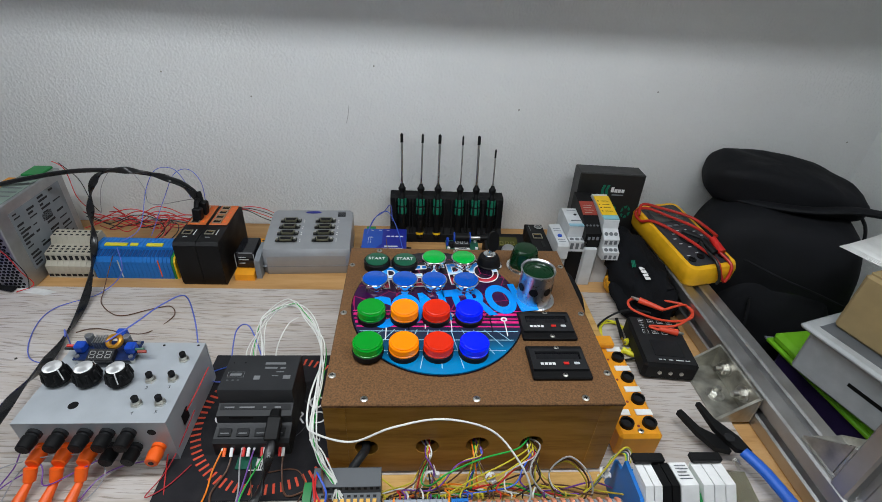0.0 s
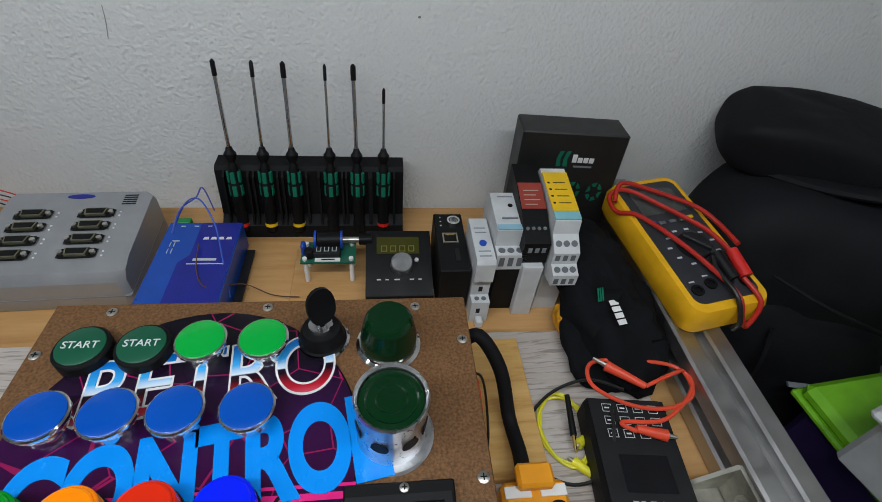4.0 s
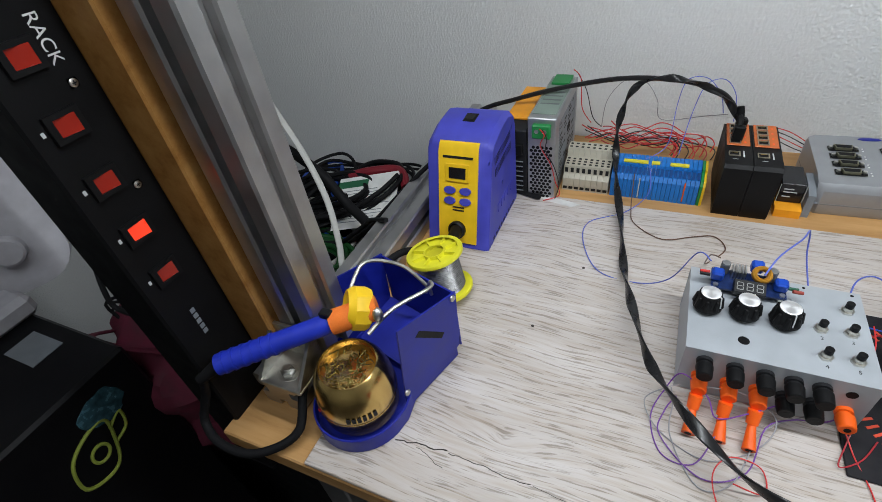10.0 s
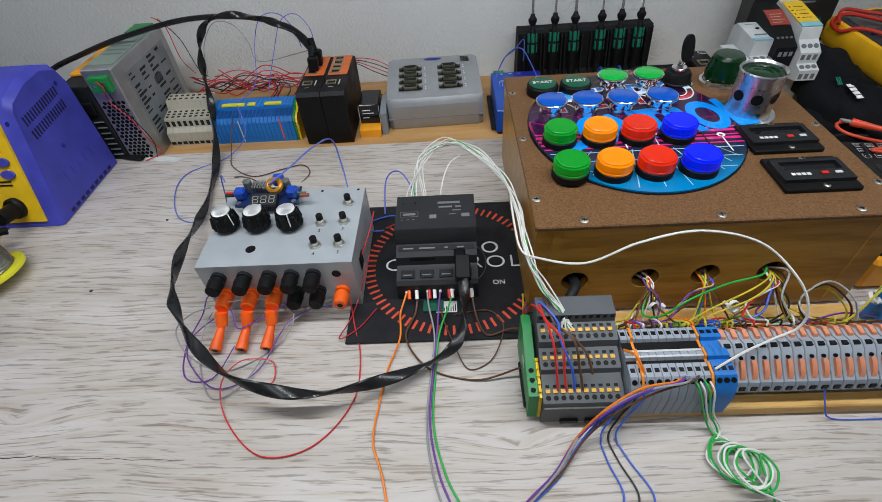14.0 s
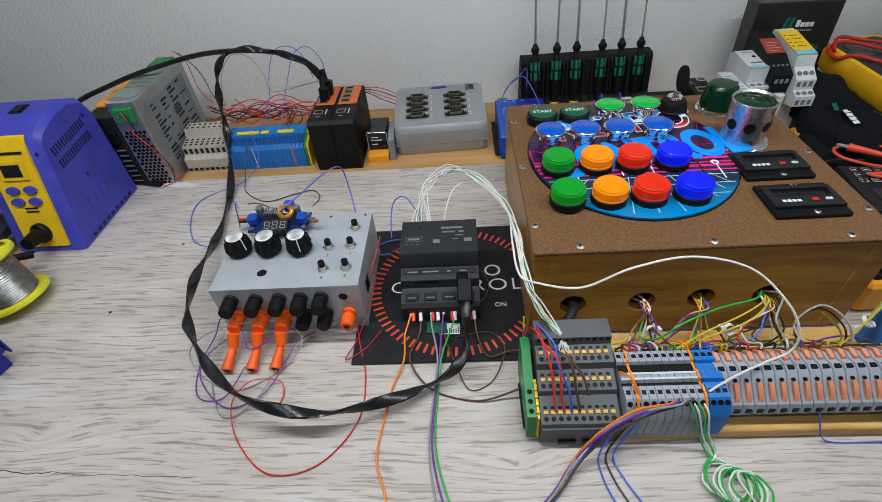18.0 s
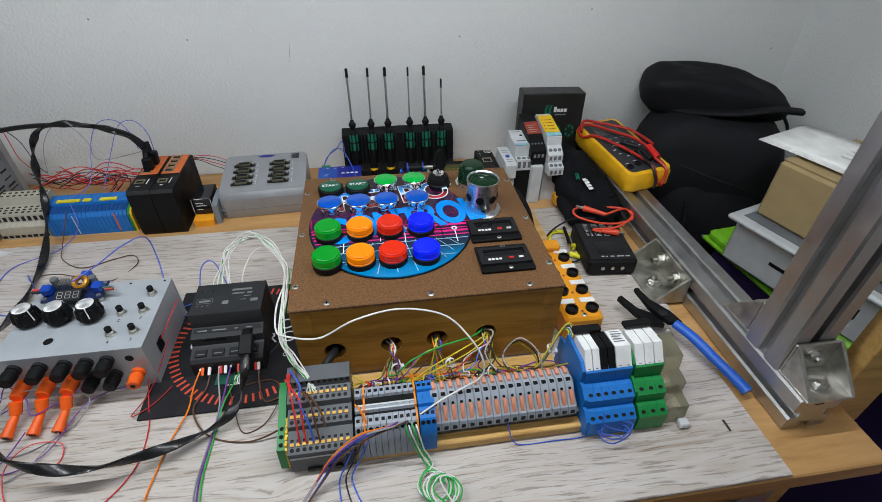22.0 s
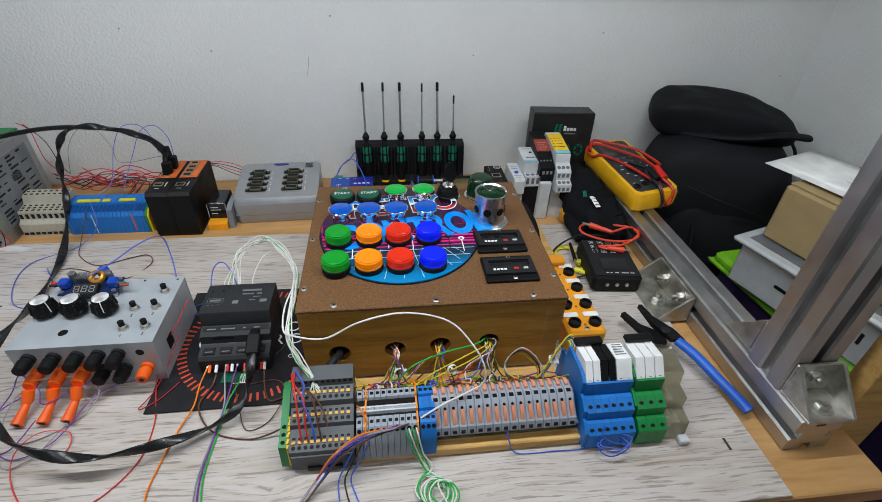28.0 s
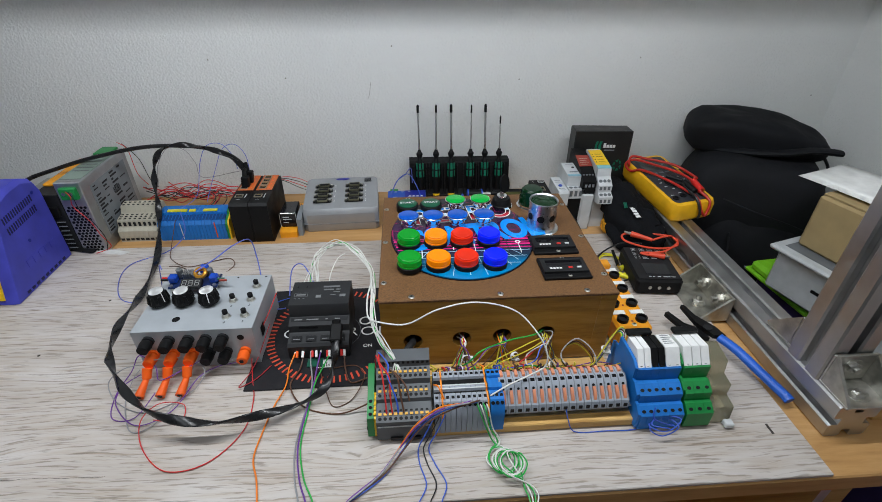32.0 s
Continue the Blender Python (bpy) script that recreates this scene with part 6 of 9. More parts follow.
screws(tr_, -0.005, 0.015, 4, 0.020, 0.0926, 28, 0.0016)
for i in range(3):
    part("terminal_mouth", Geo().box(-0.002 + 0.006 * i, 0.0075, 0.076, 0.0015 + 0.006 * i, 0.008, 0.081), GREY, tr_)
ye = thing("safety_relay", (0.2080, 0.287, ZB), "yellow topped safety relay with grey terminals", "rail device", "rail devices")
part("case", xprism([(0.02, 0), (0.02, 0.050), (0, 0.054), (0, 0.066), (0.010, 0.070), (0.010, 0.082), (0.024, 0.092), (0.026, 0.104), (0.088, 0.114), (0.092, 0.108), (0.092, 0)], 0.0, 0.0225), LIGHTGREY, ye)
q = Matrix.Translation((0, 0.036, 0.1061)) @ pose(0, 0, 0, math.degrees(math.atan2(0.01, 0.062)), 0, 0)
part("yellow_panel", Geo().box(0.0, 0, 0, 0.0225, 0.046, 0.0012), YELLOW, ye, "yellow front panel", q)
part("blue_band", Geo().box(0.0, -0.009, 0, 0.0225, -0.0002, 0.0012), mat("teal_band", (0.2, 0.45, 0.5), 0.5), ye, "", q)
for i in range(4):
    part("print_bar", Geo().box(0.002, 0.008 + 0.008 * i, 0.0012, 0.004, 0.010 + 0.008 * i, 0.0014).box(0.007, 0.0085 + 0.008 * i, 0.0012, 0.018, 0.0094 + 0.008 * i, 0.0014), DARK, ye, "", q)
screws(ye, 0.001, 0.0215, 3, 0.017, 0.087, 35, 0.0028)
screws(ye, 0.001, 0.0215, 3, 0.005, 0.068, 22, 0.0028)
for z in (0.056, 0.074):
    for i in range(3):
        part("terminal_mouth", Geo().box(0.002 + 0.0068 * i, -0.0003 if z < 0.06 else 0.0097, z, 0.006 + 0.0068 * i, 0.0002 if z < 0.06 else 0.0101, z + 0.006), MIDGREY, ye)

# upright black tool box with a green mark
CARD = mat("black_printed_card", (0.014, 0.014, 0.014), 0.42, var=0.15)
tb_ = thing("tool_box", Matrix.Translation((0.1935, 0.393, ZB)) @ pose(0, 0, 0, -3, 0, -4) @ Matrix.Diagonal((1, 1, 1.045, 1)), "upright black cardboard tool box with a green mark", "tool box")
part("carton", Geo().box(0, 0, 0, 0.1005, 0.036, 0.132, 0.0015), CARD, tb_)
for sx in (0.037, 0.0435):
    part("logo_bar", Geo().prism([(sx, 0.099), (sx + 0.0045, 0.099), (sx + 0.0030, 0.107), (sx + 0.0055, 0.1145), (sx + 0.0015, 0.1145), (sx - 0.0005, 0.107)], 0, 0.0003, pose(0, 0, 0, 90, 0, 0)), WGREEN, tb_, "green mark")
for i in range(4):
    part("logo_bar", Geo().box(0.0515 + 0.0055 * i, -0.0003, 0.1035, 0.0560 + 0.0055 * i, 0, 0.1085 + (0.003 if i == 0 else 0)), INK, tb_)
part("print_bar", Geo().box(0.054, -0.0003, 0.0985, 0.072, 0, 0.1003), GREY, tb_)
for cx in (0.060, 0.082):
    hexring = Geo()
    for k in range(6):
        a0 = radians(60 * k + 20)
        hexring.prism([(cx + 0.0080 * math.cos(a0), 0.073 + 0.0105 * math.sin(a0)), (cx + 0.0080 * math.cos(a0 + 0.75), 0.073 + 0.0105 * math.sin(a0 + 0.75)), (cx + 0.0045 * math.cos(a0 + 0.6), 0.073 + 0.006 * math.sin(a0 + 0.6)), (cx + 0.0045 * math.cos(a0 + 0.1), 0.073 + 0.006 * math.sin(a0 + 0.1))], 0, 0.0003, pose(0, 0, 0, 90, 0, 0))
    part("emblem", hexring, WGREEN, tb_, "green printed emblem")

# ---- right side of the bench ----
def hull_grid(name, fn, nu, nv):
    """A closed bag-like surface: fn(u, v) with u round and v from one pole to the other."""
    g = Geo()
    for j in range(1, nv):
        for i in range(nu):
            g.v.append(tuple(fn(i / nu, j / nv)))
    for j in range(nv - 2):
        g.f += [(j * nu + i, j * nu + (i + 1) % nu, (j + 1) * nu + (i + 1) % nu, (j + 1) * nu + i) for i in range(nu)]
    g.v += [tuple(fn(0, 0)), tuple(fn(0, 1))]
    n = len(g.v)
    g.f += [(n - 2, (i + 1) % nu, i) for i in range(nu)] + [(n - 1, (nv - 2) * nu + i, (nv - 2) * nu + (i + 1) % nu) for i in range(nu)]
    return g


def pillow(sx, sy, sz, power=2.6, rough=0.0, freq=12.0, seed=0.0, nu=44, nv=26):
    """A soft box: a rounded superellipsoid with creases, centred at 0."""
    def fn(u, v):
        a, b = 2 * math.pi * u, math.pi * (v - 0.5)
        e = 2 / power
        f = lambda t: math.copysign(abs(t) ** e, t)
        p = Vector((sx * f(math.cos(b)) * f(math.cos(a)), sy * f(math.cos(b)) * f(math.sin(a)), sz * f(math.sin(b))))
        d = noise.noise(p * freq + Vector((seed, 0, 0))) + 0.5 * noise.noise(p * freq * 2.3 + Vector((0, seed, 0)))
        return p * (1 + rough * d / max(p.length, 0.01) * 0.05)
    return hull_grid("pillow", fn, nu, nv)


def flap_cushion(sx, sy, sz):
    """A limp padded flap: thick and square at one end with a stub, tapering and drooping to a point at the other."""
    def fn(u, v):
        a, b = 2 * math.pi * u, math.pi * (v - 0.5)
        f = lambda t, e: math.copysign(abs(t) ** e, t)
        x, y, z = f(math.cos(b), 0.35) * f(math.cos(a), 0.45), f(math.cos(b), 0.35) * f(math.sin(a), 0.5), f(math.sin(b), 0.5)
        taper = 1 - 0.72 * max(0.0, x - 0.25) ** 1.2 - 0.35 * max(0.0, -x - 0.82) / 0.18
        p = Vector((sx * x, sy * y * (1 - 0.25 * max(0.0, x)), sz * z * taper - 0.016 * max(0.0, x - 0.2)))
        d = noise.noise(p * 22) * 0.004 + noise.noise(p * 55 + Vector((3, 1, 0))) * 0.0014
        return p + Vector((0, 0, d))
    return hull_grid("flap", fn, 64, 30)


# fabric tool pouch
pouch = thing("tool_pouch", (0.262, 0.300, ZB), "black fabric tool pouch with a green mark", "pouch")
q = Matrix.Translation((0.002, -0.018, 0.036)) @ pose(0, 0, 0, 18, 3, 12)
part("body", pillow(0.036, 0.078, 0.024, 3.0, 0.32, 34.0, 2.0), CLOTH, pouch, "", q)
part("flap", pillow(0.036, 0.040, 0.010, 3.0, 0.16, 40.0, 5.0), CLOTH, pouch, "folded fabric flap", Matrix.Translation((-0.004, -0.052, 0.018)) @ pose(0, 0, 0, 8, 0, 12))
for j in range(3):
    part("logo_bar", Geo().prism([(-0.010 + 0.0022 * j, -0.006), (-0.0085 + 0.0022 * j, -0.006), (-0.004 + 0.0022 * j, 0.006), (-0.0055 + 0.0022 * j, 0.006)], 0, 0.0004), WGREEN, pouch, "green mark", q @ Matrix.Translation((-0.016, 0.0, 0.0236)))
for j in range(4):
    part("logo_bar", Geo().box(-0.002, -0.003 - 0.0058 * j, 0, 0.006, 0.0015 - 0.0058 * j, 0.0004), INK, pouch, "white mark", q @ Matrix.Translation((-0.014, -0.008, 0.0238)))
part("emblem", pillow(0.006, 0.014, 0.010, 3, 0.03), mat("gold_emblem", (0.6, 0.27, 0.01), 0.5, var=0.5, scale=160), pouch, "gold and red emblem", Matrix.Translation((-0.036, -0.020, 0.016)))

# multimeter leaning on the pouch
MDARK = mat("meter_face", (0.028, 0.03, 0.036), 0.45)
mm = thing("multimeter", Matrix.Translation((0.3465, 0.243, 0.040)) @ pose(0, 0, 0, 6.0, -3, 9.5) @ Matrix.Diagonal((0.88, 0.88, 0.9, 1)), "yellow rubber cased multimeter with red and black leads", "multimeter")


def rounded(w, l, r, seg=6, waist=0.0):
    out = []
    for cx, cy, a0 in ((w / 2 - r, r, -90), (w / 2 - r, l - r, 0), (-w / 2 + r, l - r, 90), (-w / 2 + r, r, 180)):
        for i in range(seg + 1):
            a = radians(a0 + 90 * i / seg)
            x, y = cx + r * math.cos(a), cy + r * math.sin(a)
            out.append((x * (1 - waist * math.sin(math.pi * y / l)), y))
    return out


def stacked(levels):
    """Joins outlines of the same length at rising heights."""
    g = Geo()
    n = len(levels[0][0])
    for poly, z in levels:
        g.v += [(x, y, z) for x, y in poly]
    for k in range(len(levels) - 1):
        g.f += [(k * n + i, k * n + (i + 1) % n, (k + 1) * n + (i + 1) % n, (k + 1) * n + i) for i in range(n)]
    g.f += [tuple(range(n))[::-1], tuple((len(levels) - 1) * n + i for i in range(n))]
    return g


def shifted(poly, dy):
    return [(x, y + dy) for x, y in poly]


part("holster", stacked([(shifted(rounded(0.078, 0.168, 0.012), 0.004), 0), (rounded(0.086, 0.176, 0.014, waist=0.04), 0.006), (rounded(0.088, 0.178, 0.015, waist=0.05), 0.026), (shifted(rounded(0.082, 0.172, 0.014, waist=0.05), 0.003), 0.034), (shifted(rounded(0.072, 0.160, 0.010, waist=0.06), 0.010), 0.0345)]), METERYELLOW, mm, "yellow rubber holster")
face = part("face", stacked([(shifted(rounded(0.071, 0.158, 0.010, waist=0.06), 0.011), 0.033), (shifted(rounded(0.070, 0.157, 0.010, waist=0.06), 0.0115), 0.0352)]), MDARK, mm, "dark front face")
part("display", Geo().box(-0.026, 0.122, 0.0352, 0.026, 0.158, 0.0362, 0.001), mat("meter_lcd", (0.06, 0.065, 0.06), 0.25, bump=0), face, "grey display")
part("dial", Geo().lathe([(0.017, 0), (0.016, 0.004), (0.014, 0.0055)], seg=30), DARK, face, "rotary range dial", Matrix.Translation((0.002, 0.075, 0.0352)))
part("dial_grip", Geo().box(-0.003, -0.015, 0, 0.003, 0.015, 0.005, 0.001), DARK, face, "", Matrix.Translation((0.002, 0.075, 0.0405)) @ pose(0, 0, 0, 0, 0, 40))
for a in range(-150, 151, 33):
    part("print_bar", Geo().box(-0.0026, -0.0011, 0, 0.0026, 0.0011, 0.0003), LIGHTGREY, face, "", Matrix.Translation((0.002 + 0.025 * math.sin(radians(a)), 0.075 + 0.023 * math.cos(radians(a)), 0.0352)))
for x, y, k in ((-0.022, 0.112, BLUE), (-0.012, 0.110, MIDGREY), (0.0, 0.110, MIDGREY), (0.012, 0.110, MIDGREY), (0.022, 0.112, YELLOW)):
    part("key", Geo().box(x - 0.0038, y - 0.002, 0.0352, x + 0.0038, y + 0.002, 0.0368, 0.0005), k, face)
for i, x in enumerate((-0.026, -0.009, 0.009, 0.026)):
    o = part("socket", Geo().lathe([(0.006, 0), (0.006, 0.0015), (0.0035, 0.0015), (0.0035, 0.0002)], seg=18), BLACK, face, "input socket", Matrix.Translation((x, 0.026 + (0.004 if i in (1, 2) else 0), 0.0352)))
    part("print_bar", Geo().box(-0.003, 0.009, 0, 0.003, 0.0105, 0.0002), LIGHTGREY, o)
for i, (k, x) in enumerate(((RED, 0.026), (BLACK, 0.012))):
    part("lead_plug", Geo().rod((x, 0.028, 0.040), (x - 0.004 * i, 0.056, 0.046), 0.0062, 14, 0.0052), k, mm, "angled lead plug")
LEADRED, LEADBLK = mat("red_lead", (0.45, 0.02, 0.012), 0.4), mat("black_lead", (0.012, 0.012, 0.012), 0.4)
g = Geo().tube([(0.024, 0.056, 0.046), (0.016, 0.085, 0.047), (-0.008, 0.125, 0.045), (-0.032, 0.155, 0.044), (-0.046, 0.160, 0.034), (-0.047, 0.140, 0.030), (-0.036, 0.122, 0.040), (-0.018, 0.085, 0.042), (-0.004, 0.045, 0.042), (0.004, 0.010, 0.040), (0.006, -0.006, 0.024), (0.016, -0.008, 0.014), (0.026, 0.002, 0.034), (0.020, 0.026, 0.042)], 0.0024, 10, 8)
part("red_lead", g, LEADRED, mm, "red test lead wound round the meter")
g = Geo().tube([(0.006, 0.056, 0.045), (0.000, 0.040, 0.043), (0.002, 0.010, 0.0405), (0.003, -0.007, 0.024), (0.004, -0.007, 0.010)], 0.0024, 10, 8)
part("black_lead", g, LEADBLK, mm, "black test lead")
g = Geo().tube([(-0.047, 0.148, 0.036), (-0.034, 0.164, 0.046), (-0.006, 0.150, 0.044), (0.028, 0.118, 0.044), (0.042, 0.095, 0.040), (0.040, 0.062, 0.044)], 0.0024, 10, 8)
part("red_lead", g, LEADRED, mm, "red test lead wound round the meter")

# handheld component tester
ts = thing("handheld_scope", Matrix.Translation((0.243, 0.152, 0.001)) @ pose(0, 0, 0, 0, 0, -6) @ Matrix.Diagonal((0.9, 0.93, 0.95, 1)), "black handheld oscilloscope with a small screen and keypad", "oscilloscope")
part("case", Geo().box(-0.035, -0.045, 0, 0.035, 0.045, 0.026, 0.004), BLACK, ts)
part("front_plate", Geo().box(-0.032, -0.042, 0.026, 0.032, 0.042, 0.0266), DARK, ts)
part("screen", Geo().box(-0.018, -0.030, 0.0266, 0.020, -0.003, 0.0271), SCREEN, ts, "dark screen")
for r in range(3):
    for c in range(4):
        k = part("key", Geo().box(-0.0040, -0.0034, 0, 0.0040, 0.0034, 0.0008, 0.0003), DARK, ts, "", Matrix.Translation((-0.018 + 0.0128 * c, 0.034 - 0.0105 * r, 0.0266)))
        part("key_frame", Geo().frame_plate(-0.0040, -0.0034, 0.0040, 0.0034, -0.0035, -0.0029, 0.0035, 0.0029, 0.0008, 0.0010), LIGHTGREY, k)
        part("print_bar", Geo().box(-0.002, -0.0006, 0.0008, 0.002, 0.0006, 0.001), INK, k)
for x, w in ((-0.016, 0.004), (-0.010, 0.003), (-0.003, 0.005), (0.006, 0.010), (0.018, 0.006)):
    part("print_bar", Geo().box(x, -0.0370, 0.0266, x + w, -0.0355, 0.0268), LIGHTGREY, ts)
for x in (-0.014, 0.0, 0.014):
    part("socket", Geo().lathe([(0.0026, 0), (0.0026, 0.0012), (0.0014, 0.0012)], seg=14), STEEL, ts, "", pose(x, -0.045, 0.013, 90, 0, 0))


def cord(name, pts, r, k, label, cat="cable", group="", seg=8, steps=7, flat=1.0):
    return solo(name, Geo().tube(pts, r, seg, steps, flat), k, Matrix(), label, cat, group)


LW = mat("red_test_wire", (0.7, 0.07, 0.03), 0.4)
cord("test_wire", [(0.262, 0.196, 0.036), (0.290, 0.206, 0.036), (0.303, 0.210, 0.030), (0.300, 0.190, 0.030), (0.275, 0.180, 0.031), (0.246, 0.184, 0.032), (0.222, 0.200, 0.034), (0.228, 0.220, 0.033), (0.262, 0.222, 0.031), (0.296, 0.216, 0.030), (0.304, 0.198, 0.030), (0.270, 0.172, 0.031), (0.236, 0.172, 0.030), (0.244, 0.164, 0.031)], 0.0016, LW, "red test wire with crocodile clips on the oscilloscope")
for a, b in (((0.229, 0.222, 0.036), (0.262, 0.196, 0.036)), ((0.272, 0.158, 0.030), (0.244, 0.166, 0.031))):
    clip_ = thing("crocodile_clip", Matrix.Translation(a), "red insulated crocodile clip", "clip", "red clips")
    dvec = Vector(b) - Vector(a)
    part("boot", Geo().rod(dvec * 0.25, dvec, 0.0044, 14, 0.0026), LW, clip_)
    part("jaw", Geo().rod((0, 0, 0.0008), dvec * 0.3, 0.0010, 8, 0.0024), STEEL, clip_)
    part("jaw", Geo().rod((0.0006, 0.0004, -0.0012), dvec * 0.3, 0.0008, 8, 0.0020), STEEL, clip_)
YW = mat("yellow_test_wire", (0.75, 0.7, 0.03), 0.4)
ring = []
for i in range(34):
    a = 2 * math.pi * i / 11
    ring.append((0.203 + (0.019 + 0.0016 * math.sin(i * 1.9)) * math.cos(a), 0.182 + (0.028 + 0.002 * math.cos(i * 1.3)) * math.sin(a), 0.002 + 0.00009 * i + 0.0012 * math.sin(i)))
cord("test_wire", ring, 0.0011, YW, "coiled yellow test wire on the bench")
for a, b in (((0.199, 0.160, 0.004), (0.213, 0.146, 0.005)), ((0.205, 0.166, 0.006), (0.222, 0.176, 0.006))):
    clip_ = thing("crocodile_clip", Matrix.Translation(a), "yellow insulated crocodile clip", "clip", "yellow clips")
    dvec = Vector(b) - Vector(a)
    part("boot", Geo().rod(dvec * 0.2, dvec * 1.2, 0.0040, 14, 0.0024), YW, clip_)
    part("jaw", Geo().rod((0, 0, 0), dvec * 0.3, 0.0010, 8, 0.0022), STEEL, clip_)
cord("test_wire", [(0.248, 0.198, 0.029), (0.225, 0.212, 0.022), (0.195, 0.207, 0.010), (0.174, 0.185, 0.003), (0.176, 0.155, 0.0025), (0.198, 0.141, 0.003), (0.224, 0.146, 0.012), (0.228, 0.165, 0.028), (0.233, 0.185, 0.029)], 0.0013, LEADBLK, "black probe wire looping off the oscilloscope")
pr = thing("test_probe", (0.2065, 0.170, 0.008), "black test probe with a brass tip", "probe")
part("grip", Geo().rod((0, 0.004, 0), (0.002, 0.034, 0.006), 0.0026, 12, 0.0020), BLACK, pr)
part("tip", Geo().rod((-0.001, -0.008, -0.002), (0, 0.004, 0), 0.0008, 8, 0.0018), BRASS, pr)

# orange junction box with round sockets
jb = thing("junction_box", Matrix.Translation((0.1605, 0.014, 0.001)) @ Matrix.Diagonal((1, 0.97, 1.13, 1)), "orange sensor junction box with round sockets and white labels", "junction box")
part("body", Geo().box(-0.0215, 0, 0, 0.0215, 0.126, 0.028, 0.003), ORANGEBOX, jb)
part("cable_end", Geo().box(-0.012, 0.118, 0.028, 0.012, 0.134, 0.036, 0.002), ORANGEBOX, jb)
for i in range(4):
    y = 0.014 + 0.030 * i
    for x in (-0.0115, 0.0115):
        o = part("socket", Geo().lathe([(0.0068, 0), (0.0068, 0.004), (0.0050, 0.004), (0.0050, 0.0012)], seg=20), BLACK, jb, "black round socket", Matrix.Translation((x, y, 0.028)))
        part("socket_face", Geo().cyl(0, 0, 0.0002, 0.0049, 0.0012, 18), DARK, o)
        part("label_plate", Geo().box(x - 0.0085, y + 0.0105, 0.028, x + 0.0085, y + 0.0180, 0.0290, 0.0003), PAPER, jb, "white label plate")
    part("indicator", Geo().cyl(0.0, y - 0.002, 0.028, 0.0014, 0.0004, 10), DARKRED, jb)
screw_head(jb, 0.0, 0.006, 0.028, 0.003)
side_plank = solo("wooden_plank", Geo().box(-0.0235, 0, 0, 0.0235, 0.118, 0.0075, 0.0006), PINE, Matrix.Translation((0.158, 0.146, 0.0004)), "pine plank under the black cable", "plank")
cord("power_cable", [(0.121, 0.226, 0.055), (0.134, 0.224, 0.068), (0.150, 0.208, 0.048), (0.157, 0.185, 0.020), (0.158, 0.158, 0.024), (0.156, 0.143, 0.030)], 0.0052, RUBBER, "thick black cable between control box and junction box", seg=12)
for k, x in ((LW, 0.127), (LEADBLK, 0.131)):
    cord("wire", [(0.121, 0.205, 0.045), (x + 0.006, 0.208, 0.040), (x + 0.012, 0.190, 0.012), (x + 0.008, 0.165, 0.010), (x + 0.002, 0.150, 0.011)], 0.0010, k, "thin wire beside the control box", "wire", "thin wires", 6)

# wire stripper
STRIP_BLUE = mat("blue_grip", (0.01, 0.1, 0.5), 0.4)
ws = thing("wire_stripper", (0.005, -0.005, 0.0), "wire stripper with black jaws and blue handle grips", "pliers")
part("jaw", Geo().prism([(0.214, 0.060), (0.219, 0.062), (0.228, 0.040), (0.246, 0.026), (0.246, 0.012), (0.232, 0.016), (0.222, 0.034)], 0.012, 0.018), BLACK, ws)
part("jaw", Geo().prism([(0.236, 0.066), (0.240, 0.066), (0.244, 0.046), (0.258, 0.024), (0.262, 0.008), (0.248, 0.010), (0.238, 0.034)], 0.0184, 0.024), BLACK, ws)
part("pivot", Geo().cyl(0.2465, 0.022, 0.024, 0.005, 0.002, 18, 0.0005), DARK, ws)
spring = [(0.247 + 0.0025 * math.cos(i * 1.57), 0.006 - 0.0006 * i * 0.7, 0.014 + 0.0025 * math.sin(i * 1.57)) for i in range(24)]
part("spring", Geo().tube(spring, 0.0005, 5, 3), STEEL, ws)
part("handle", Geo().tube([(0.256, 0.010, 0.020), (0.266, -0.010, 0.018), (0.276, -0.036, 0.013), (0.287, -0.066, 0.008), (0.289, -0.074, 0.0065)], 0.0060, 14, 8, 0.8), STRIP_BLUE, ws, "blue rubber grip")

# ---- beyond the bench ----
crate = thing("storage_crate", pose(0.463, 0.228, -0.8, 0, 0, 6), "dark purple plastic storage crate with a lime green lid", "crate")
PURPLE = mat("purple_plastic", (0.035, 0.022, 0.09), 0.35)
part("body", Geo().box(0.010, -0.39, 0, 0.180, -0.010, 0.7535, 0.008), PURPLE, crate)
part("lid", Geo().box(0, -0.40, 0.754, 0.190, 0, 0.772, 0.006), LIMEGREEN, crate, "lime green lid")
part("lid_rim", Geo().box(-0.003, -0.403, 0.750, 0.193, 0.003, 0.757, 0.002), LIMEGREEN, crate)
drawer = thing("plastic_box", Matrix.Translation((0.420, 0.163, -0.027)) @ pose(0, 0, 0, 0, 0, 17), "pale grey plastic box with a slot and a flat lid", "box")
PALE = mat("pale_grey_plastic", (0.42, 0.44, 0.45), 0.4)
part("body", Geo().box(0.014, -0.285, 0, 0.168, -0.008, 0.066, 0.004), PALE, drawer)
part("lid", Geo().box(0, -0.295, 0.066, 0.180, 0, 0.074, 0.003), PALE, drawer, "pale lid rim")
part("lid_inset", Geo().box(0.014, -0.281, 0.074, 0.170, -0.014, 0.0745), MIDGREY, drawer, "grey inset panel")
part("slot", Geo().box(0.0136, -0.118, 0.030, 0.0142, -0.070, 0.035, 0.0), BLACK, drawer, "dark handle slot")
part("slot_end", Geo().lathe([(0.006, 0), (0.006, 0.0006)], seg=16, m=pose(0.0142, -0.118, 0.0325, 0, -90, 0)), BLACK, drawer)
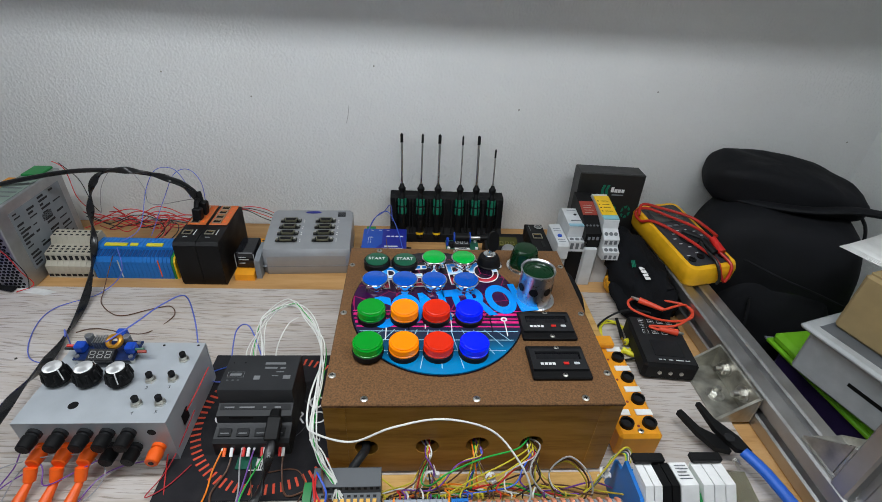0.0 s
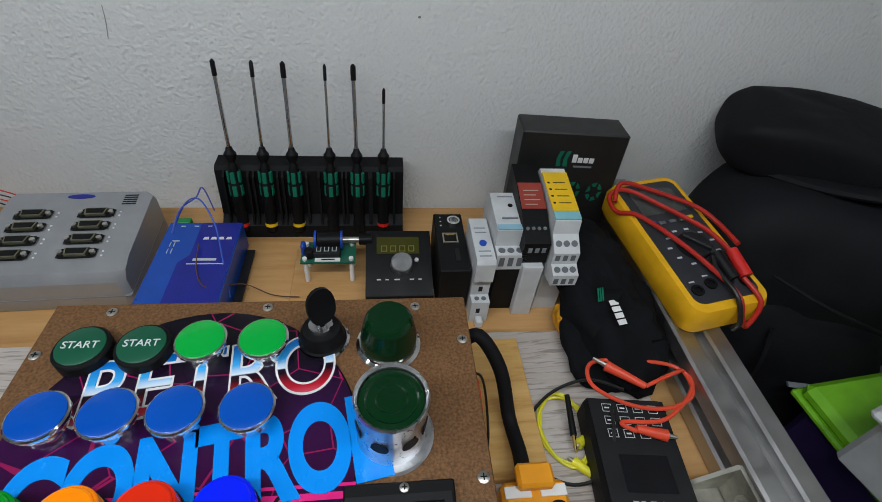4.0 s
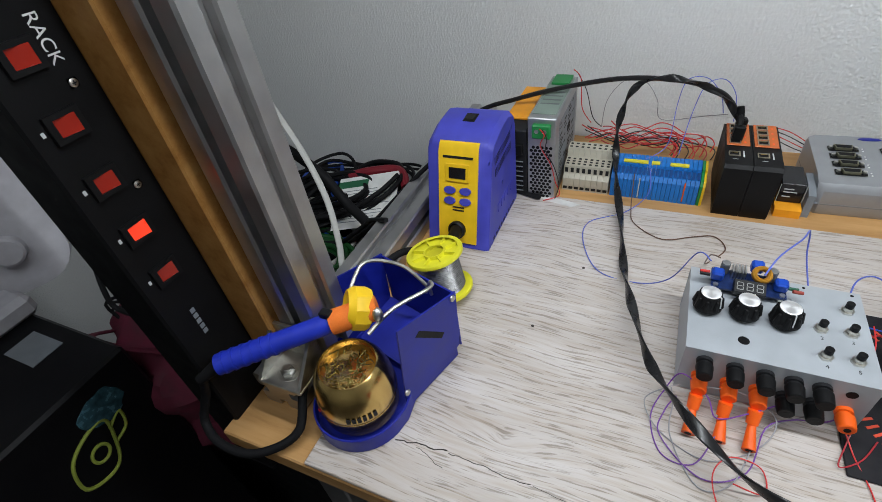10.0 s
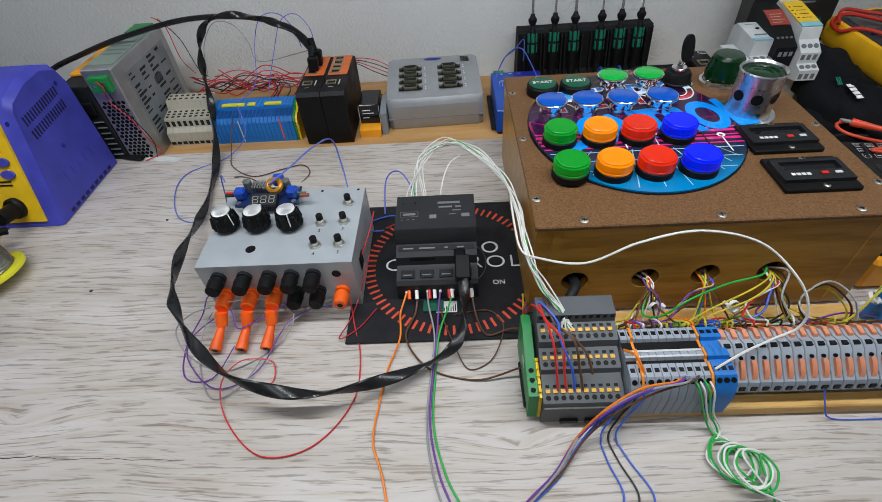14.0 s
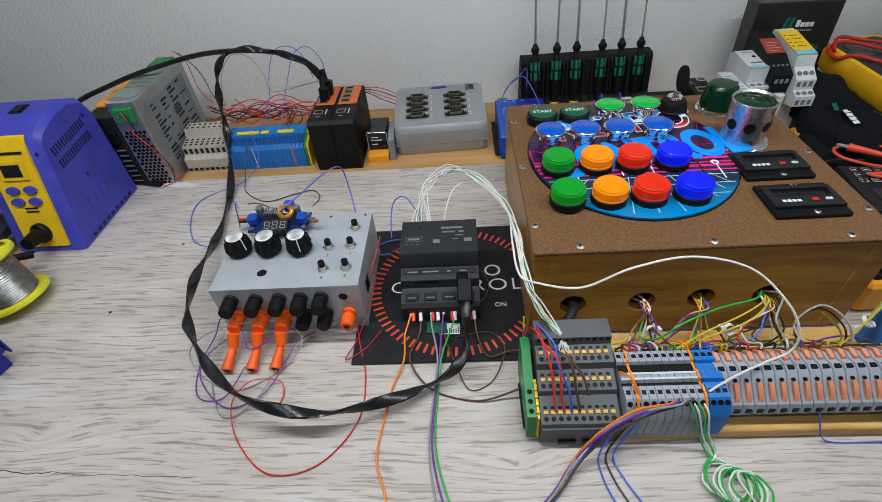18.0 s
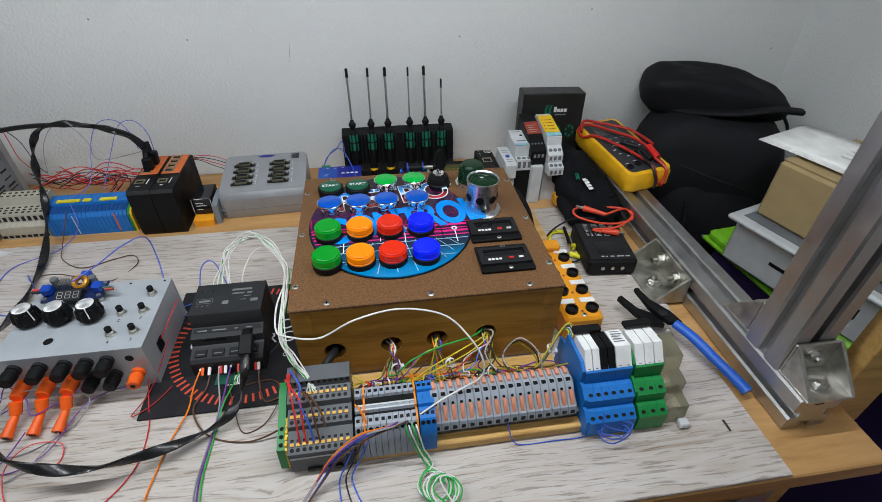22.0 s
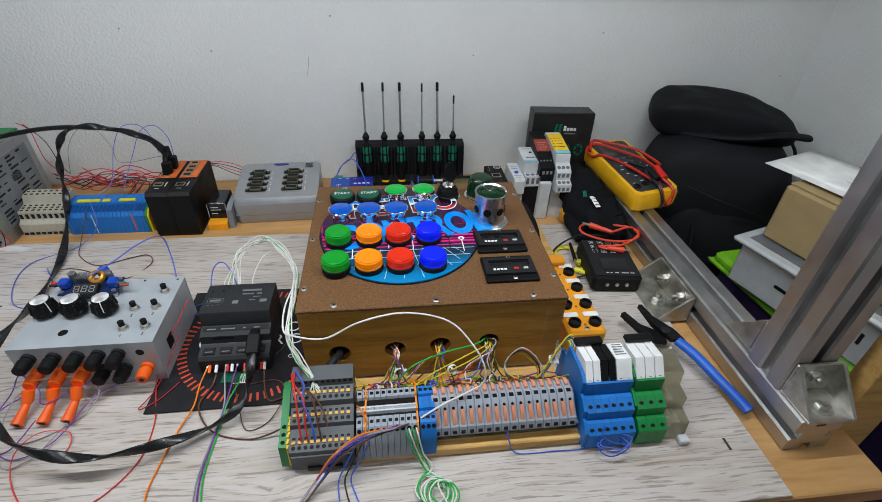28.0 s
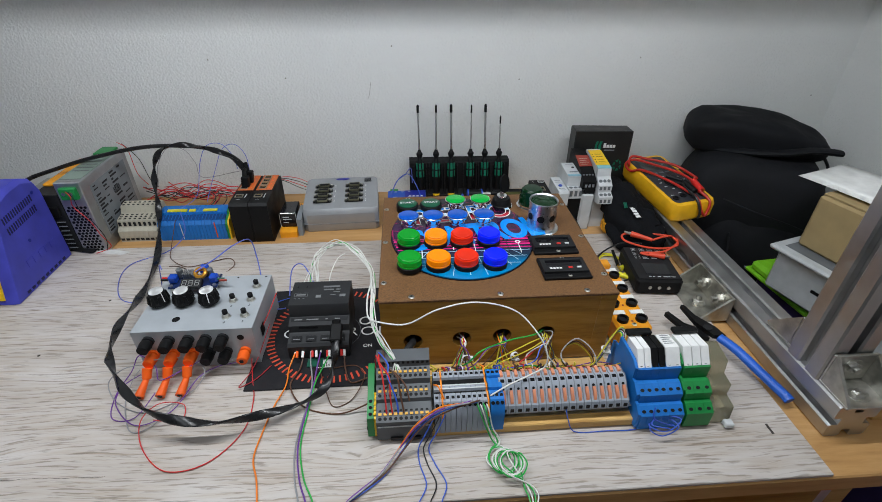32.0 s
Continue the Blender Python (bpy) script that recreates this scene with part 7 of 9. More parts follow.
for i in range(3):
    part("print_bar", Geo().box(0.0136, -0.178 + 0.009 * i, 0.028, 0.0141, -0.174 + 0.009 * i, 0.044), DARK, drawer)
KRAFT = mat("kraft_cardboard", (0.34, 0.25, 0.12), 0.8, var=0.1)
ct = thing("cardboard_box", Matrix.Translation((0.455, 0.157, 0.0475)) @ pose(0, 0, 0, 0, 0, 16), "brown cardboard box under a loose white sheet", "cardboard box")
part("carton", Geo().box(0, -0.235, 0, 0.150, 0.0, 0.079, 0.004), KRAFT, ct)
part("flap", Geo().box(0.003, -0.116, 0.0792, 0.147, -0.003, 0.0818, 0.0005), KRAFT, ct, "folded top flap")
part("flap", Geo().box(0.003, -0.232, 0.0792, 0.147, -0.119, 0.0818, 0.0005), KRAFT, ct, "folded top flap")
part("tape", Geo().box(-0.0004, -0.135, 0.004, 0.0, -0.100, 0.076), mat("clear_brown_tape", (0.3, 0.2, 0.08), 0.25), ct, "strip of brown tape")
sh = thing("paper_sheet", pose(0.454, 0.202, 0.1298, 0, 0, 20), "stack of loose white paper on the cardboard box", "paper")
for i in range(4):
    g = Geo()
    for a in range(7):
        for b2 in range(7):
            g.v.append((0.017 * a + 0.0015 * i, -0.045 * b2 - 0.002 * i + 0.001 * (i % 2) * a, 0.0010 * i + 0.0035 * (1 - a / 6) ** 2 + 0.0006 * math.sin(1.3 * b2 + a)))
    g.f = [(a * 7 + b2, a * 7 + b2 + 1, a * 7 + b2 + 8, a * 7 + b2 + 7) for a in range(6) for b2 in range(6)]
    o = part("sheet", g, PAPER, sh)
    mod = o.modifiers.new("thick", "SOLIDIFY")
    mod.thickness = 0.0007
for i in range(4):
    part("print_bar", Geo().box(0.040 + 0.012 * i, -0.150 + 0.006 * (i % 2), 0.0062, 0.042 + 0.012 * i, -0.080, 0.0066), LIGHTGREY, sh)

BAGCLOTH = mat("wrinkled_bag_nylon", (0.007, 0.0075, 0.0095), 0.75, var=0.35, scale=14, bump=1.0, fine=70, ior=1.32)
bag = thing("backpack", (0.50, 0.36, -0.42), "black nylon backpack slumped against the wall", "backpack")
part("body", pillow(0.120, 0.088, 0.264, 4.8, 0.20, 9.0, 1.0, 60, 40), BAGCLOTH, bag, "", Matrix.Translation((0.012, 0.0, 0.262)) @ pose(0, 0, 0, 0, 0, -20))
part("front_pocket", pillow(0.100, 0.045, 0.17, 3.4, 0.22, 12.0, 4.0, 50, 30), BAGCLOTH, bag, "bulging front pocket", Matrix.Translation((-0.008, -0.075, 0.265)) @ pose(0, 0, 0, -6, 0, -20))
part("top_flap", flap_cushion(0.116, 0.050, 0.034), BAGCLOTH, bag, "padded top flap", Matrix.Translation((0.018, 0.034, 0.545)) @ pose(0, 0, 0, 6, 1, -23))
part("strap", Geo().tube([(-0.07, 0.05, 0.520), (-0.03, 0.0, 0.527), (0.02, -0.03, 0.534), (0.07, -0.045, 0.543), (0.110, -0.052, 0.541)], 0.012, 10, 8, 0.45), BAGCLOTH, bag, "padded strap")
part("side_strap", Geo().tube([(0.105, -0.020, 0.530), (0.116, -0.034, 0.512), (0.118, -0.044, 0.488), (0.112, -0.050, 0.460)], 0.006, 8, 6, 0.4), BAGCLOTH, bag, "webbing side strap")
part("top_seam", Geo().tube([(-0.075, -0.066, 0.470), (-0.04, -0.098, 0.462), (0.01, -0.118, 0.448), (0.06, -0.132, 0.430)], 0.0016, 6, 8), BAGCLOTH, bag, "piped seam")
for x0, yaw in ((-0.062, -20), (0.050, -20)):
    part("seam", Geo().tube([(x0 - 0.002, -0.128 - 0.36 * x0, 0.16), (x0, -0.133 - 0.36 * x0, 0.27), (x0 + 0.003, -0.126 - 0.36 * x0, 0.37), (x0 + 0.006, -0.108 - 0.36 * x0, 0.415)], 0.0022, 6, 6), BAGCLOTH, bag, "piped seam")
part("zip", Geo().tube([(-0.03, -0.118, 0.365), (0.0, -0.126, 0.368), (0.03, -0.134, 0.370)], 0.0035, 8, 8, 0.5), GREY, bag, "grey reflective zip tab")
stand_ = thing("low_cabinet", (0.37, 0.20, -0.8), "dark low cabinet under the backpack", "cabinet")
part("body", Geo().box(0.0, 0.03, 0, 0.32, 0.262, 0.375, 0.004), DARK, stand_)
woodr = thing("timber_board", (0.372, -0.10, -0.8), "brown wooden board upright behind the frame post", "board")
part("board", Geo().box(0, 0, 0, 0.05, 0.02, 1.6, 0.001), PINE, woodr)
redbox = thing("red_box", (0.40, -0.62, -0.8), "red plastic toolbox on the floor", "box")
part("body", Geo().box(0, 0, 0, 0.26, 0.28, 0.50, 0.01), RED, redbox)
part("lid", Geo().box(-0.006, -0.006, 0.502, 0.266, 0.286, 0.545, 0.01), RED, redbox)

# ---- left side of the bench: soldering place ----
VENT = mat("vent_shadow_blue", (0.008, 0.008, 0.06), 0.6)
hk = thing("soldering_station", (-0.6570, 0.1425, 0.001), "violet-blue soldering station with a yellow control face", "soldering station")
W2, D2 = 0.0400, 0.122
hsec2 = [(0, 0), (0.0345, 0.119), (0.041, 0.1265), (0.066, 0.1345), (0.095, 0.1365), (0.116, 0.128), (0.122, 0.112), (0.122, 0)]
n = len(hsec2)
b = Geo()
for x, s in ((-W2, 0.955), (-W2 + 0.006, 1.0), (W2 - 0.006, 1.0), (W2, 0.955)):
    b.v += [(x, 0.059 + (y - 0.059) * (0.97 if s < 1 else 1), z * s if z > 0.1 else z) for y, z in hsec2]
for k in range(3):
    b.f += [(k * n + i, k * n + (i + 1) % n, (k + 1) * n + (i + 1) % n, (k + 1) * n + i) for i in range(n)]
b.f += [tuple(range(n)), tuple(range(3 * n, 4 * n))]
part("case", b, STATIONBLUE, hk)
fp = part("front_face", xprism([(-0.002, 0.006), (-0.003, 0.110), (0.001, 0.1195), (0.010, 0.1255), (0.012, 0.1225), (0.004, 0.112), (0.0, 0.006)], -0.0235, 0.0235), YELLOW, hk, "yellow control face", pose(0, 0, 0, -16.2, 0, 0) @ Matrix.Diagonal((1.04, 1, 1.08, 1)))
part("display_frame", Geo().box(-0.014, -0.0046, 0.078, 0.014, -0.003, 0.098, 0.0006), YELLOW, fp)
part("display", Geo().box(-0.010, -0.0052, 0.082, 0.010, -0.0044, 0.094), SCREEN, fp, "small dark display")
for x in (-0.0095, 0.0095):
    for z in (0.068, 0.056):
        part("key", Geo().lathe([(0.0072, 0), (0.0068, 0.002)], seg=20, m=pose(x, -0.0028, z, 90, 0, 0) @ Matrix.Diagonal((1, 0.6, 1, 1))), STATIONBLUE, fp, "blue oval key")
part("print_bar", Geo().box(-0.018, -0.0034, 0.1035, 0.018, -0.0031, 0.1062), DARK, fp)
for z in (0.0445, 0.048):
    part("print_bar", Geo().box(-0.006, -0.0031, z, 0.008, -0.0027, z + 0.0016), DARK, fp)
part("socket", Geo().lathe([(0.0105, 0), (0.0105, 0.004), (0.0085, 0.006), (0.0085, 0.001)], seg=24, m=pose(0, -0.0022, 0.022, 90, 0, 0)), BLACK, fp, "round cable socket")
part("plug", Geo().rod((0, -0.004, 0.022), (0.004, -0.030, 0.020), 0.0080, 18, 0.0060), BLACK, fp, "black round plug")
sl2 = Matrix.Translation((0, 0.080, 0.1342)) @ pose(0, 0, 0, 5, 0, 0)
swt = part("power_switch", Geo().box(-0.0075, -0.012, 0, 0.0075, 0.006, 0.0022, 0.0006), BLACK, hk, "black rocker switch", sl2)
part("rocker", Geo().box(-0.0055, -0.0095, 0.0022, 0.0055, 0.0035, 0.0034, 0.0006), DARK, swt)
for r in range(2):
    for i in range(14):
        part("vent_slot", Geo().box(W2 - 0.0004, 0.040 + 0.0044 * i, 0.097 - 0.015 * r + 0.0004 * i, W2 + 0.0003, 0.0422 + 0.0044 * i, 0.1065 - 0.015 * r + 0.0004 * i), VENT, hk)
for i in range(9):
    part("vent_slot", Geo().box(W2 - 0.0004, 0.020 + 0.010 * i, 0.002, W2 + 0.0003, 0.026 + 0.010 * i, 0.006), VENT, hk)
for y, z in ((0.022, 0.110), (0.105, 0.112), (0.064, 0.060)):
    part("screw_hole", Geo().lathe([(0.0025, 0), (0.0025, 0.0003)], seg=14, m=pose(W2, y, z, 0, 90, 0)), NAVY, hk)
for i in range(5):
    part("logo_bar", Geo().box(W2 - 0.0002, 0.042 + 0.0125 * i, 0.030, W2 + 0.0007, 0.051 + 0.0125 * i, 0.0405), STATIONBLUE, hk)

cord("cable_strap", [(-0.640, 0.284, 0.006), (-0.621, 0.277, 0.0035), (-0.604, 0.271, 0.0030), (-0.588, 0.267, 0.0028), (-0.5845, 0.2665, 0.0028)], 0.0055, RUBBER, "flat black strap end on the vinyl sheet", "strap", "", 10, 6, 0.35)

# solder reel
reel = thing("solder_reel", Matrix.Translation((-0.639, 0.064, 0.0075)) @ pose(0, 0, 0, -4, -11, 0), "yellow solder reel wound with grey wire", "reel")
SOLDER = mat("tin_solder_wire", (0.3, 0.3, 0.3), 0.38, 1.0, var=0.3, scale=200)
part("flange", Geo().lathe([(0.0305, 0), (0.0310, 0.002), (0.0305, 0.004)], seg=40), LEMON, reel)
wind = [(0.0225 + 0.0008 * (i % 2), 0.004 + 0.0012 * i) for i in range(36)]
part("winding", Geo().lathe(wind, seg=40), SOLDER, reel, "wound solder wire")
rg = Geo().lathe([(0.0255, 0.0475), (0.0310, 0.0475), (0.0312, 0.0500), (0.0305, 0.0515), (0.0260, 0.0515)], seg=44, cap=False).lathe([(0.0105, 0.044), (0.0120, 0.044), (0.0120, 0.0515), (0.0105, 0.0515)], seg=28, cap=False)
part("rim", rg, LEMON, reel)
part("web", Geo().lathe([(0.0115, 0.0475), (0.0260, 0.0475)], seg=40, cap=False), LEMON, reel)
for i in range(8):
    part("spoke", Geo().box(0.0115, -0.0008, 0.0475, 0.0260, 0.0008, 0.0512), LEMON, reel, "", pose(0, 0, 0, 0, 0, 45 * i))
part("hub", Geo().lathe([(0.0105, 0.0478), (0.0070, 0.044), (0.0050, 0.0445)], seg=24), mat("reel_hub_yellow", (0.55, 0.5, 0.02), 0.5), reel)

# iron stand with the iron and the tip cleaner
st = thing("iron_stand", pose(-0.6528, -0.0464, 0.001, 0, 0, -17.2), "ultramarine sheet-metal soldering iron stand", "iron stand")


def tray_outline(d):
    """The tray's outline, set in by d: a round front under the pot, straight sides between the plates."""
    arc = [(0.011 + (0.0435 - d) * math.cos(a), -0.045 + (0.0435 - d) * math.sin(a)) for a in (math.pi + math.pi * i / 24 for i in range(25))]
    return arc + [(0.0530 - d, -0.030), (0.0448 - d, -0.012), (0.0448 - d, 0.050 - d), (-0.0468 + d, 0.050 - d), (-0.0440 + d, -0.012)]


part("tray", stacked([(tray_outline(0), 0), (tray_outline(0), 0.0165), (tray_outline(0.0006), 0.0172), (tray_outline(0.0016), 0.0172), (tray_outline(0.002), 0.0165), (tray_outline(0.002), 0.004)]), NAVY, st, "round-fronted metal tray")


def cheek(x):
    poly = [(-0.024, 0.002), (-0.013, 0.099), (0.057, 0.084), (0.0525, 0.016)]
    return xprism(poly, x - 0.0008, x + 0.0008)


part("side_plate", cheek(0.046), NAVY, st)
part("side_plate", cheek(-0.048), NAVY, st)
part("back_plate", Geo().box(-0.0470, 0.0555, 0.010, 0.0450, 0.0571, 0.082), NAVY, st)
part("ramp", Geo().add([(-0.047, 0.002, 0.014), (0.045, 0.002, 0.014), (0.045, 0.054, 0.026), (-0.047, 0.054, 0.026), (-0.047, 0.002, 0.012), (0.045, 0.002, 0.012), (0.045, 0.054, 0.024), (-0.047, 0.054, 0.024)], [(0, 1, 2, 3), (7, 6, 5, 4), (0, 4, 5, 1), (1, 5, 6, 2), (2, 6, 7, 3), (3, 7, 4, 0)]), NAVY, st)
part("slot", xprism([(0.0026, 0.0763), (0.0082, 0.0794), (0.0357, 0.0505), (0.0310, 0.0465)], 0.0466, 0.0470), BLACK, st, "dark slot in the side plate")
for y, z in ((0.0515, 0.0805), (-0.0200, 0.0240)):
    part("screw", Geo().lathe([(0.0032, 0), (0.0028, 0.0016)], seg=14, m=pose(0.0468, y, z, 0, 90, 0)), STEEL, st)
for pts in ([(-0.036, 0.012, 0.085), (-0.044, 0.040, 0.094), (-0.020, 0.060, 0.088), (0.004, 0.066, 0.070), (0.004, 0.070, 0.055)], [(0.008, -0.008, 0.078), (0.010, 0.020, 0.084), (0.018, 0.056, 0.082), (0.012, 0.064, 0.080), (0.002, 0.066, 0.060)]):
    part("wire_holder", Geo().tube([(x + 0.014, y - 0.016, z + 0.012) for x, y, z in pts], 0.0018, 10, 8), STEEL, st, "bent steel wire holder")
nest = Geo().lathe([(0.017, 0), (0.019, 0.004), (0.019, 0.014), (0.015, 0.020), (0.012, 0.018)], seg=10, m=Matrix.Translation((0.005, -0.006, 0.094)) @ pose(0, 0, 0, 66, 0, -35))
part("holder_sleeve", nest, YELLOW, st, "yellow iron holder sleeve")
part("foil", pillow(0.005, 0.004, 0.006, 2.2, 0.08, 60, 2, 20, 12), ALU, st, "crumpled foil on the holder", Matrix.Translation((0.021, -0.010, 0.100)))
can = thing("tip_cleaner", pose(-0.6566, -0.0923, 0.0055, 0, 2, 0) @ Matrix.Diagonal((1.03, 1.03, 1.25, 1)), "brass tip cleaner pot filled with gold wire wool", "tip cleaner")
pot = Geo().lathe([(0.028, 0), (0.0335, 0.006), (0.0345, 0.020), (0.0335, 0.032), (0.0300, 0.044), (0.0255, 0.0505), (0.0238, 0.0515), (0.0232, 0.0500), (0.0245, 0.044)], seg=40, m=pose(0, 0, 0, 2, 0, 0))
part("pot", pot, BRASS, can, "polished brass pot")
part("groove", Geo().lathe([(0.0347, 0.0195), (0.0349, 0.0202), (0.0347, 0.021)], seg=40, cap=False, m=pose(0, 0, 0, 2, 0, 0)), BRASS, can)
wool = Geo()
random.seed(8)
for i in range(70):
    a, r = random.uniform(0, 6.28), 0.021 * math.sqrt(random.random())
    c = Vector((r * math.cos(a), r * math.sin(a) - 0.001, 0.0435 + random.uniform(-0.002, 0.004)))
    pts = [c + Vector((random.uniform(-0.005, 0.005), random.uniform(-0.005, 0.005), random.uniform(-0.003, 0.003))) for _ in range(4)]
    wool.tube(pts, 0.0004, 4, 4, 0.4)
ww = part("wire_wool", wool, mat("gold_wire_wool", (0.24, 0.19, 0.06), 0.3, 1.0), can, "curled brass wire wool")
tagged(ww, kind="stuff")
part("wool_bed", Geo().cyl(0, -0.001, 0.037, 0.0225, 0.004, 24), mat("wool_shadow", (0.03, 0.022, 0.006), 0.8), can)
for i in range(6):
    part("print_bar", Geo().box(-0.002, -0.0002, 0.0, 0.001, 0.0004, 0.0048), DARK, can, "", pose(0, 0, 0, 2, 0, 0) @ pose(0, 0, 0, 0, 0, -68 + 7.5 * i + 90) @ Matrix.Translation((0, -0.0347, 0.024)))
part("red_indicator", Geo().lathe([(0.0016, 0), (0.0012, 0.0008)], seg=12, m=Matrix.Translation((-0.018, -0.0305, 0.022)) @ pose(0, 0, 0, 90, 0, -30)), RED, can)
iron = thing("soldering_iron", (0, 0, 0), "blue soldering iron with an orange foam grip", "soldering iron")
ia, ib, ic = Vector((-0.640, -0.0545, 0.1005)), Vector((-0.672, -0.078, 0.0965)), Vector((-0.750, -0.137, 0.0825))
part("grip", Geo().rod(ia, ib, 0.0108, 20), mat("orange_foam", (0.75, 0.17, 0.02), 0.75, bump=0.4), iron, "orange foam grip")
part("handle", Geo().rod(ib, ic, 0.0088, 20, 0.0092), mat("blue_handle", (0.012, 0.03, 0.42), 0.5), iron, "blue handle")
for i in range(6):
    q = ib + (ic - ib) * (0.50 + 0.085 * i)
    part("ridge", Geo().rod(q, q + (ic - ib) * 0.025, 0.0098, 20), mat("blue_handle_ridge", (0.012, 0.03, 0.4), 0.5), iron)
part("strain_relief", Geo().rod(ic, ic + Vector((-0.016, -0.012, -0.012)), 0.0062, 14, 0.0045), RUBBER, iron)
part("collar", Geo().box(-0.005, -0.004, -0.002, 0.005, 0.004, 0.004, 0.001), BLACK, iron, "", Matrix.Translation(ib + Vector((-0.002, 0.0, 0.009))))
cord("iron_cable", [tuple(ic + Vector((-0.014, -0.011, -0.010))), (-0.776, -0.148, 0.045), (-0.785, -0.160, 0.012), (-0.760, -0.170, 0.004), (-0.722, -0.166, 0.0045), (-0.694, -0.140, 0.012), (-0.700, -0.112, 0.034), (-0.706, -0.080, 0.052), (-0.706, -0.045, 0.050), (-0.704, 0.0, 0.049), (-0.690, 0.060, 0.050), (-0.672, 0.095, 0.030), (-0.648, 0.114, 0.021)], 0.0040, RUBBER, "black rubber soldering iron cable", seg=12)

# upright wooden board and switched power strip beside the post
UPBEECH = wood_mat("brown_varnished_board", (0.3, 0.13, 0.03), (0.4, 0.19, 0.05), (0.48, 0.25, 0.075), 60.0, 1.0, 0.4, 0.01, 0.06)
wl = thing("timber_board", (-0.7900, -0.0905, -0.8), "brown wooden board upright beside the frame post", "board")
part("board", Geo().box(0, 0, 0, 0.0545, 0.029, 1.7, 0.0015), UPBEECH, wl)
pd = thing("power_strip", Matrix.Translation((-0.7680, -0.1445, -0.10)) @ pose(0, 0, 0, 0, 0, 90), "black rack power strip with red rocker switches", "power strip")
part("case", Geo().box(0, 0, 0, 0.055, 0.045, 0.75, 0.002), mat("black_powder_coat", (0.006, 0.006, 0.0065), 0.55, ior=1.22), pd)
LITRED = mat("lit_red_switch", (0.8, 0.05, 0.02), 0.3, emit=(1.0, 0.05, 0.015), power=0.55)
DULLRED = mat("red_rocker", (0.34, 0.016, 0.006), 0.25)
for i in range(9):
    z = 0.270 + 0.0390 * i
    o = part("switch_frame", Geo().frame_plate(-0.0105, -0.0085, 0.0105, 0.0085, -0.0065, -0.0055, 0.0065, 0.0055, 0, 0.003), BLACK, pd, "", pose(0.0225, 0, z, 90, 0, 0))
    part("rocker", Geo().add([(-0.0065, -0.0055, 0), (0.0065, -0.0055, 0), (0.0065, 0.0055, 0), (-0.0065, 0.0055, 0), (-0.0065, -0.0055, 0.0008), (0.0065, -0.0055, 0.004), (0.0065, 0.0055, 0.004), (-0.0065, 0.0055, 0.0008)], [(3, 2, 1, 0), (4, 5, 6, 7), (0, 1, 5, 4), (1, 2, 6, 5), (2, 3, 7, 6), (3, 0, 4, 7)]), LITRED if i == 1 else DULLRED, o, "lit red rocker" if i == 1 else "red rocker")
    part("print_bar", Geo().box(-0.0145, -0.0016, 0, -0.0125, 0.0016, 0.0002), LIGHTGREY, o)
text("RACK", 0.0105, INK, pd, pose(0.0390, -0.0002, 0.4300, 90, 90, 0), "lettering", 0.0001)
for i in range(5):
    part("logo_bar", Geo().box(0.021, -0.0003, 0.200 + 0.006 * i, 0.025, 0, 0.2045 + 0.006 * i), GREY, pd)
for z in (0.405, 0.335):
    screw_head(part("screw_plate", Geo().box(-0.003, -0.003, -0.0005, 0.003, 0.003, 0), BLACK, pd, "", pose(0.040, 0, z, 90, 0, 0)), 0, 0, 0, 0.0026)
part("end_cap", Geo().box(-0.0008, -0.001, -0.004, 0.0555, 0.0455, 0.002, 0.001), BLACK, pd)

# dark corner: computer case, fan, shopping bag
pc = thing("computer_case", (-1.49, -0.61, -0.8), "black computer case with chalk-coloured stickers", "computer case")
part("body", Geo().box(0, 0, 0, 0.50, 0.50, 0.78, 0.004), mat("black_case_steel", (0.005, 0.005, 0.006), 0.4, ior=1.25), pc)
STK = mat("olive_line_print", (0.28, 0.34, 0.05), 0.6)
rk = Geo()
loop = [(-0.02, -0.022), (0.012, -0.026), (0.034, -0.006), (0.040, 0.016), (0.016, 0.022), (-0.016, 0.020), (-0.026, 0.0)]
rk.tube([(0, y, x) for x, y in loop], 0.0022, 6, 5, 1.0, True)
rk.tube([(0, 0.004 + 0.010 * math.sin(a), 0.006 + 0.010 * math.cos(a)) for a in (2 * math.pi * i / 12 for i in range(12))], 0.0020, 6, 3, 1.0, True)
rk.tube([(0, 0.020, 0.026), (0, 0.034, 0.040), (0, 0.038, 0.020), (0, 0.024, 0.008)], 0.0020, 6, 5)
part("sticker", rk, STK, pc, "olive line-drawn rocket sticker", Matrix.Translation((0.5005, 0.403, 0.682)) @ pose(0, 0, 0, -20, 0, 0) @ Matrix.Diagonal((1, 1.0, 1.2, 1)))
part("sticker", pillow(0.0008, 0.026, 0.022, 2.4, 0.2, 30, 3, 24, 12), mat("teal_foil", (0.06, 0.16, 0.2), 0.25, 0.5, var=0.5, scale=120), pc, "crumpled teal foil sticker", Matrix.Translation((0.501, 0.444, 0.736)))
part("badge", Geo().box(0.36, 0.44, 0.7803, 0.42, 0.478, 0.7812), GREY, pc, "grey metal badge")
fan = thing("desk_fan", (-1.22, -0.13, -0.02), "white plastic box fan on the computer case", "fan")
FANW = mat("off_white_plastic", (0.48, 0.47, 0.5), 0.5)
part("housing", stacked([(rounded(0.26, 0.30, 0.05), 0), (rounded(0.27, 0.31, 0.055), 0.03), (rounded(0.26, 0.30, 0.05), 0.07)]), FANW, fan, "", pose(-0.06, 0.02, 0.0, 78, 0, 62))
q = pose(-0.06, 0.02, 0.0, 78, 0, 62) @ Matrix.Translation((0, 0.17, 0.0705))
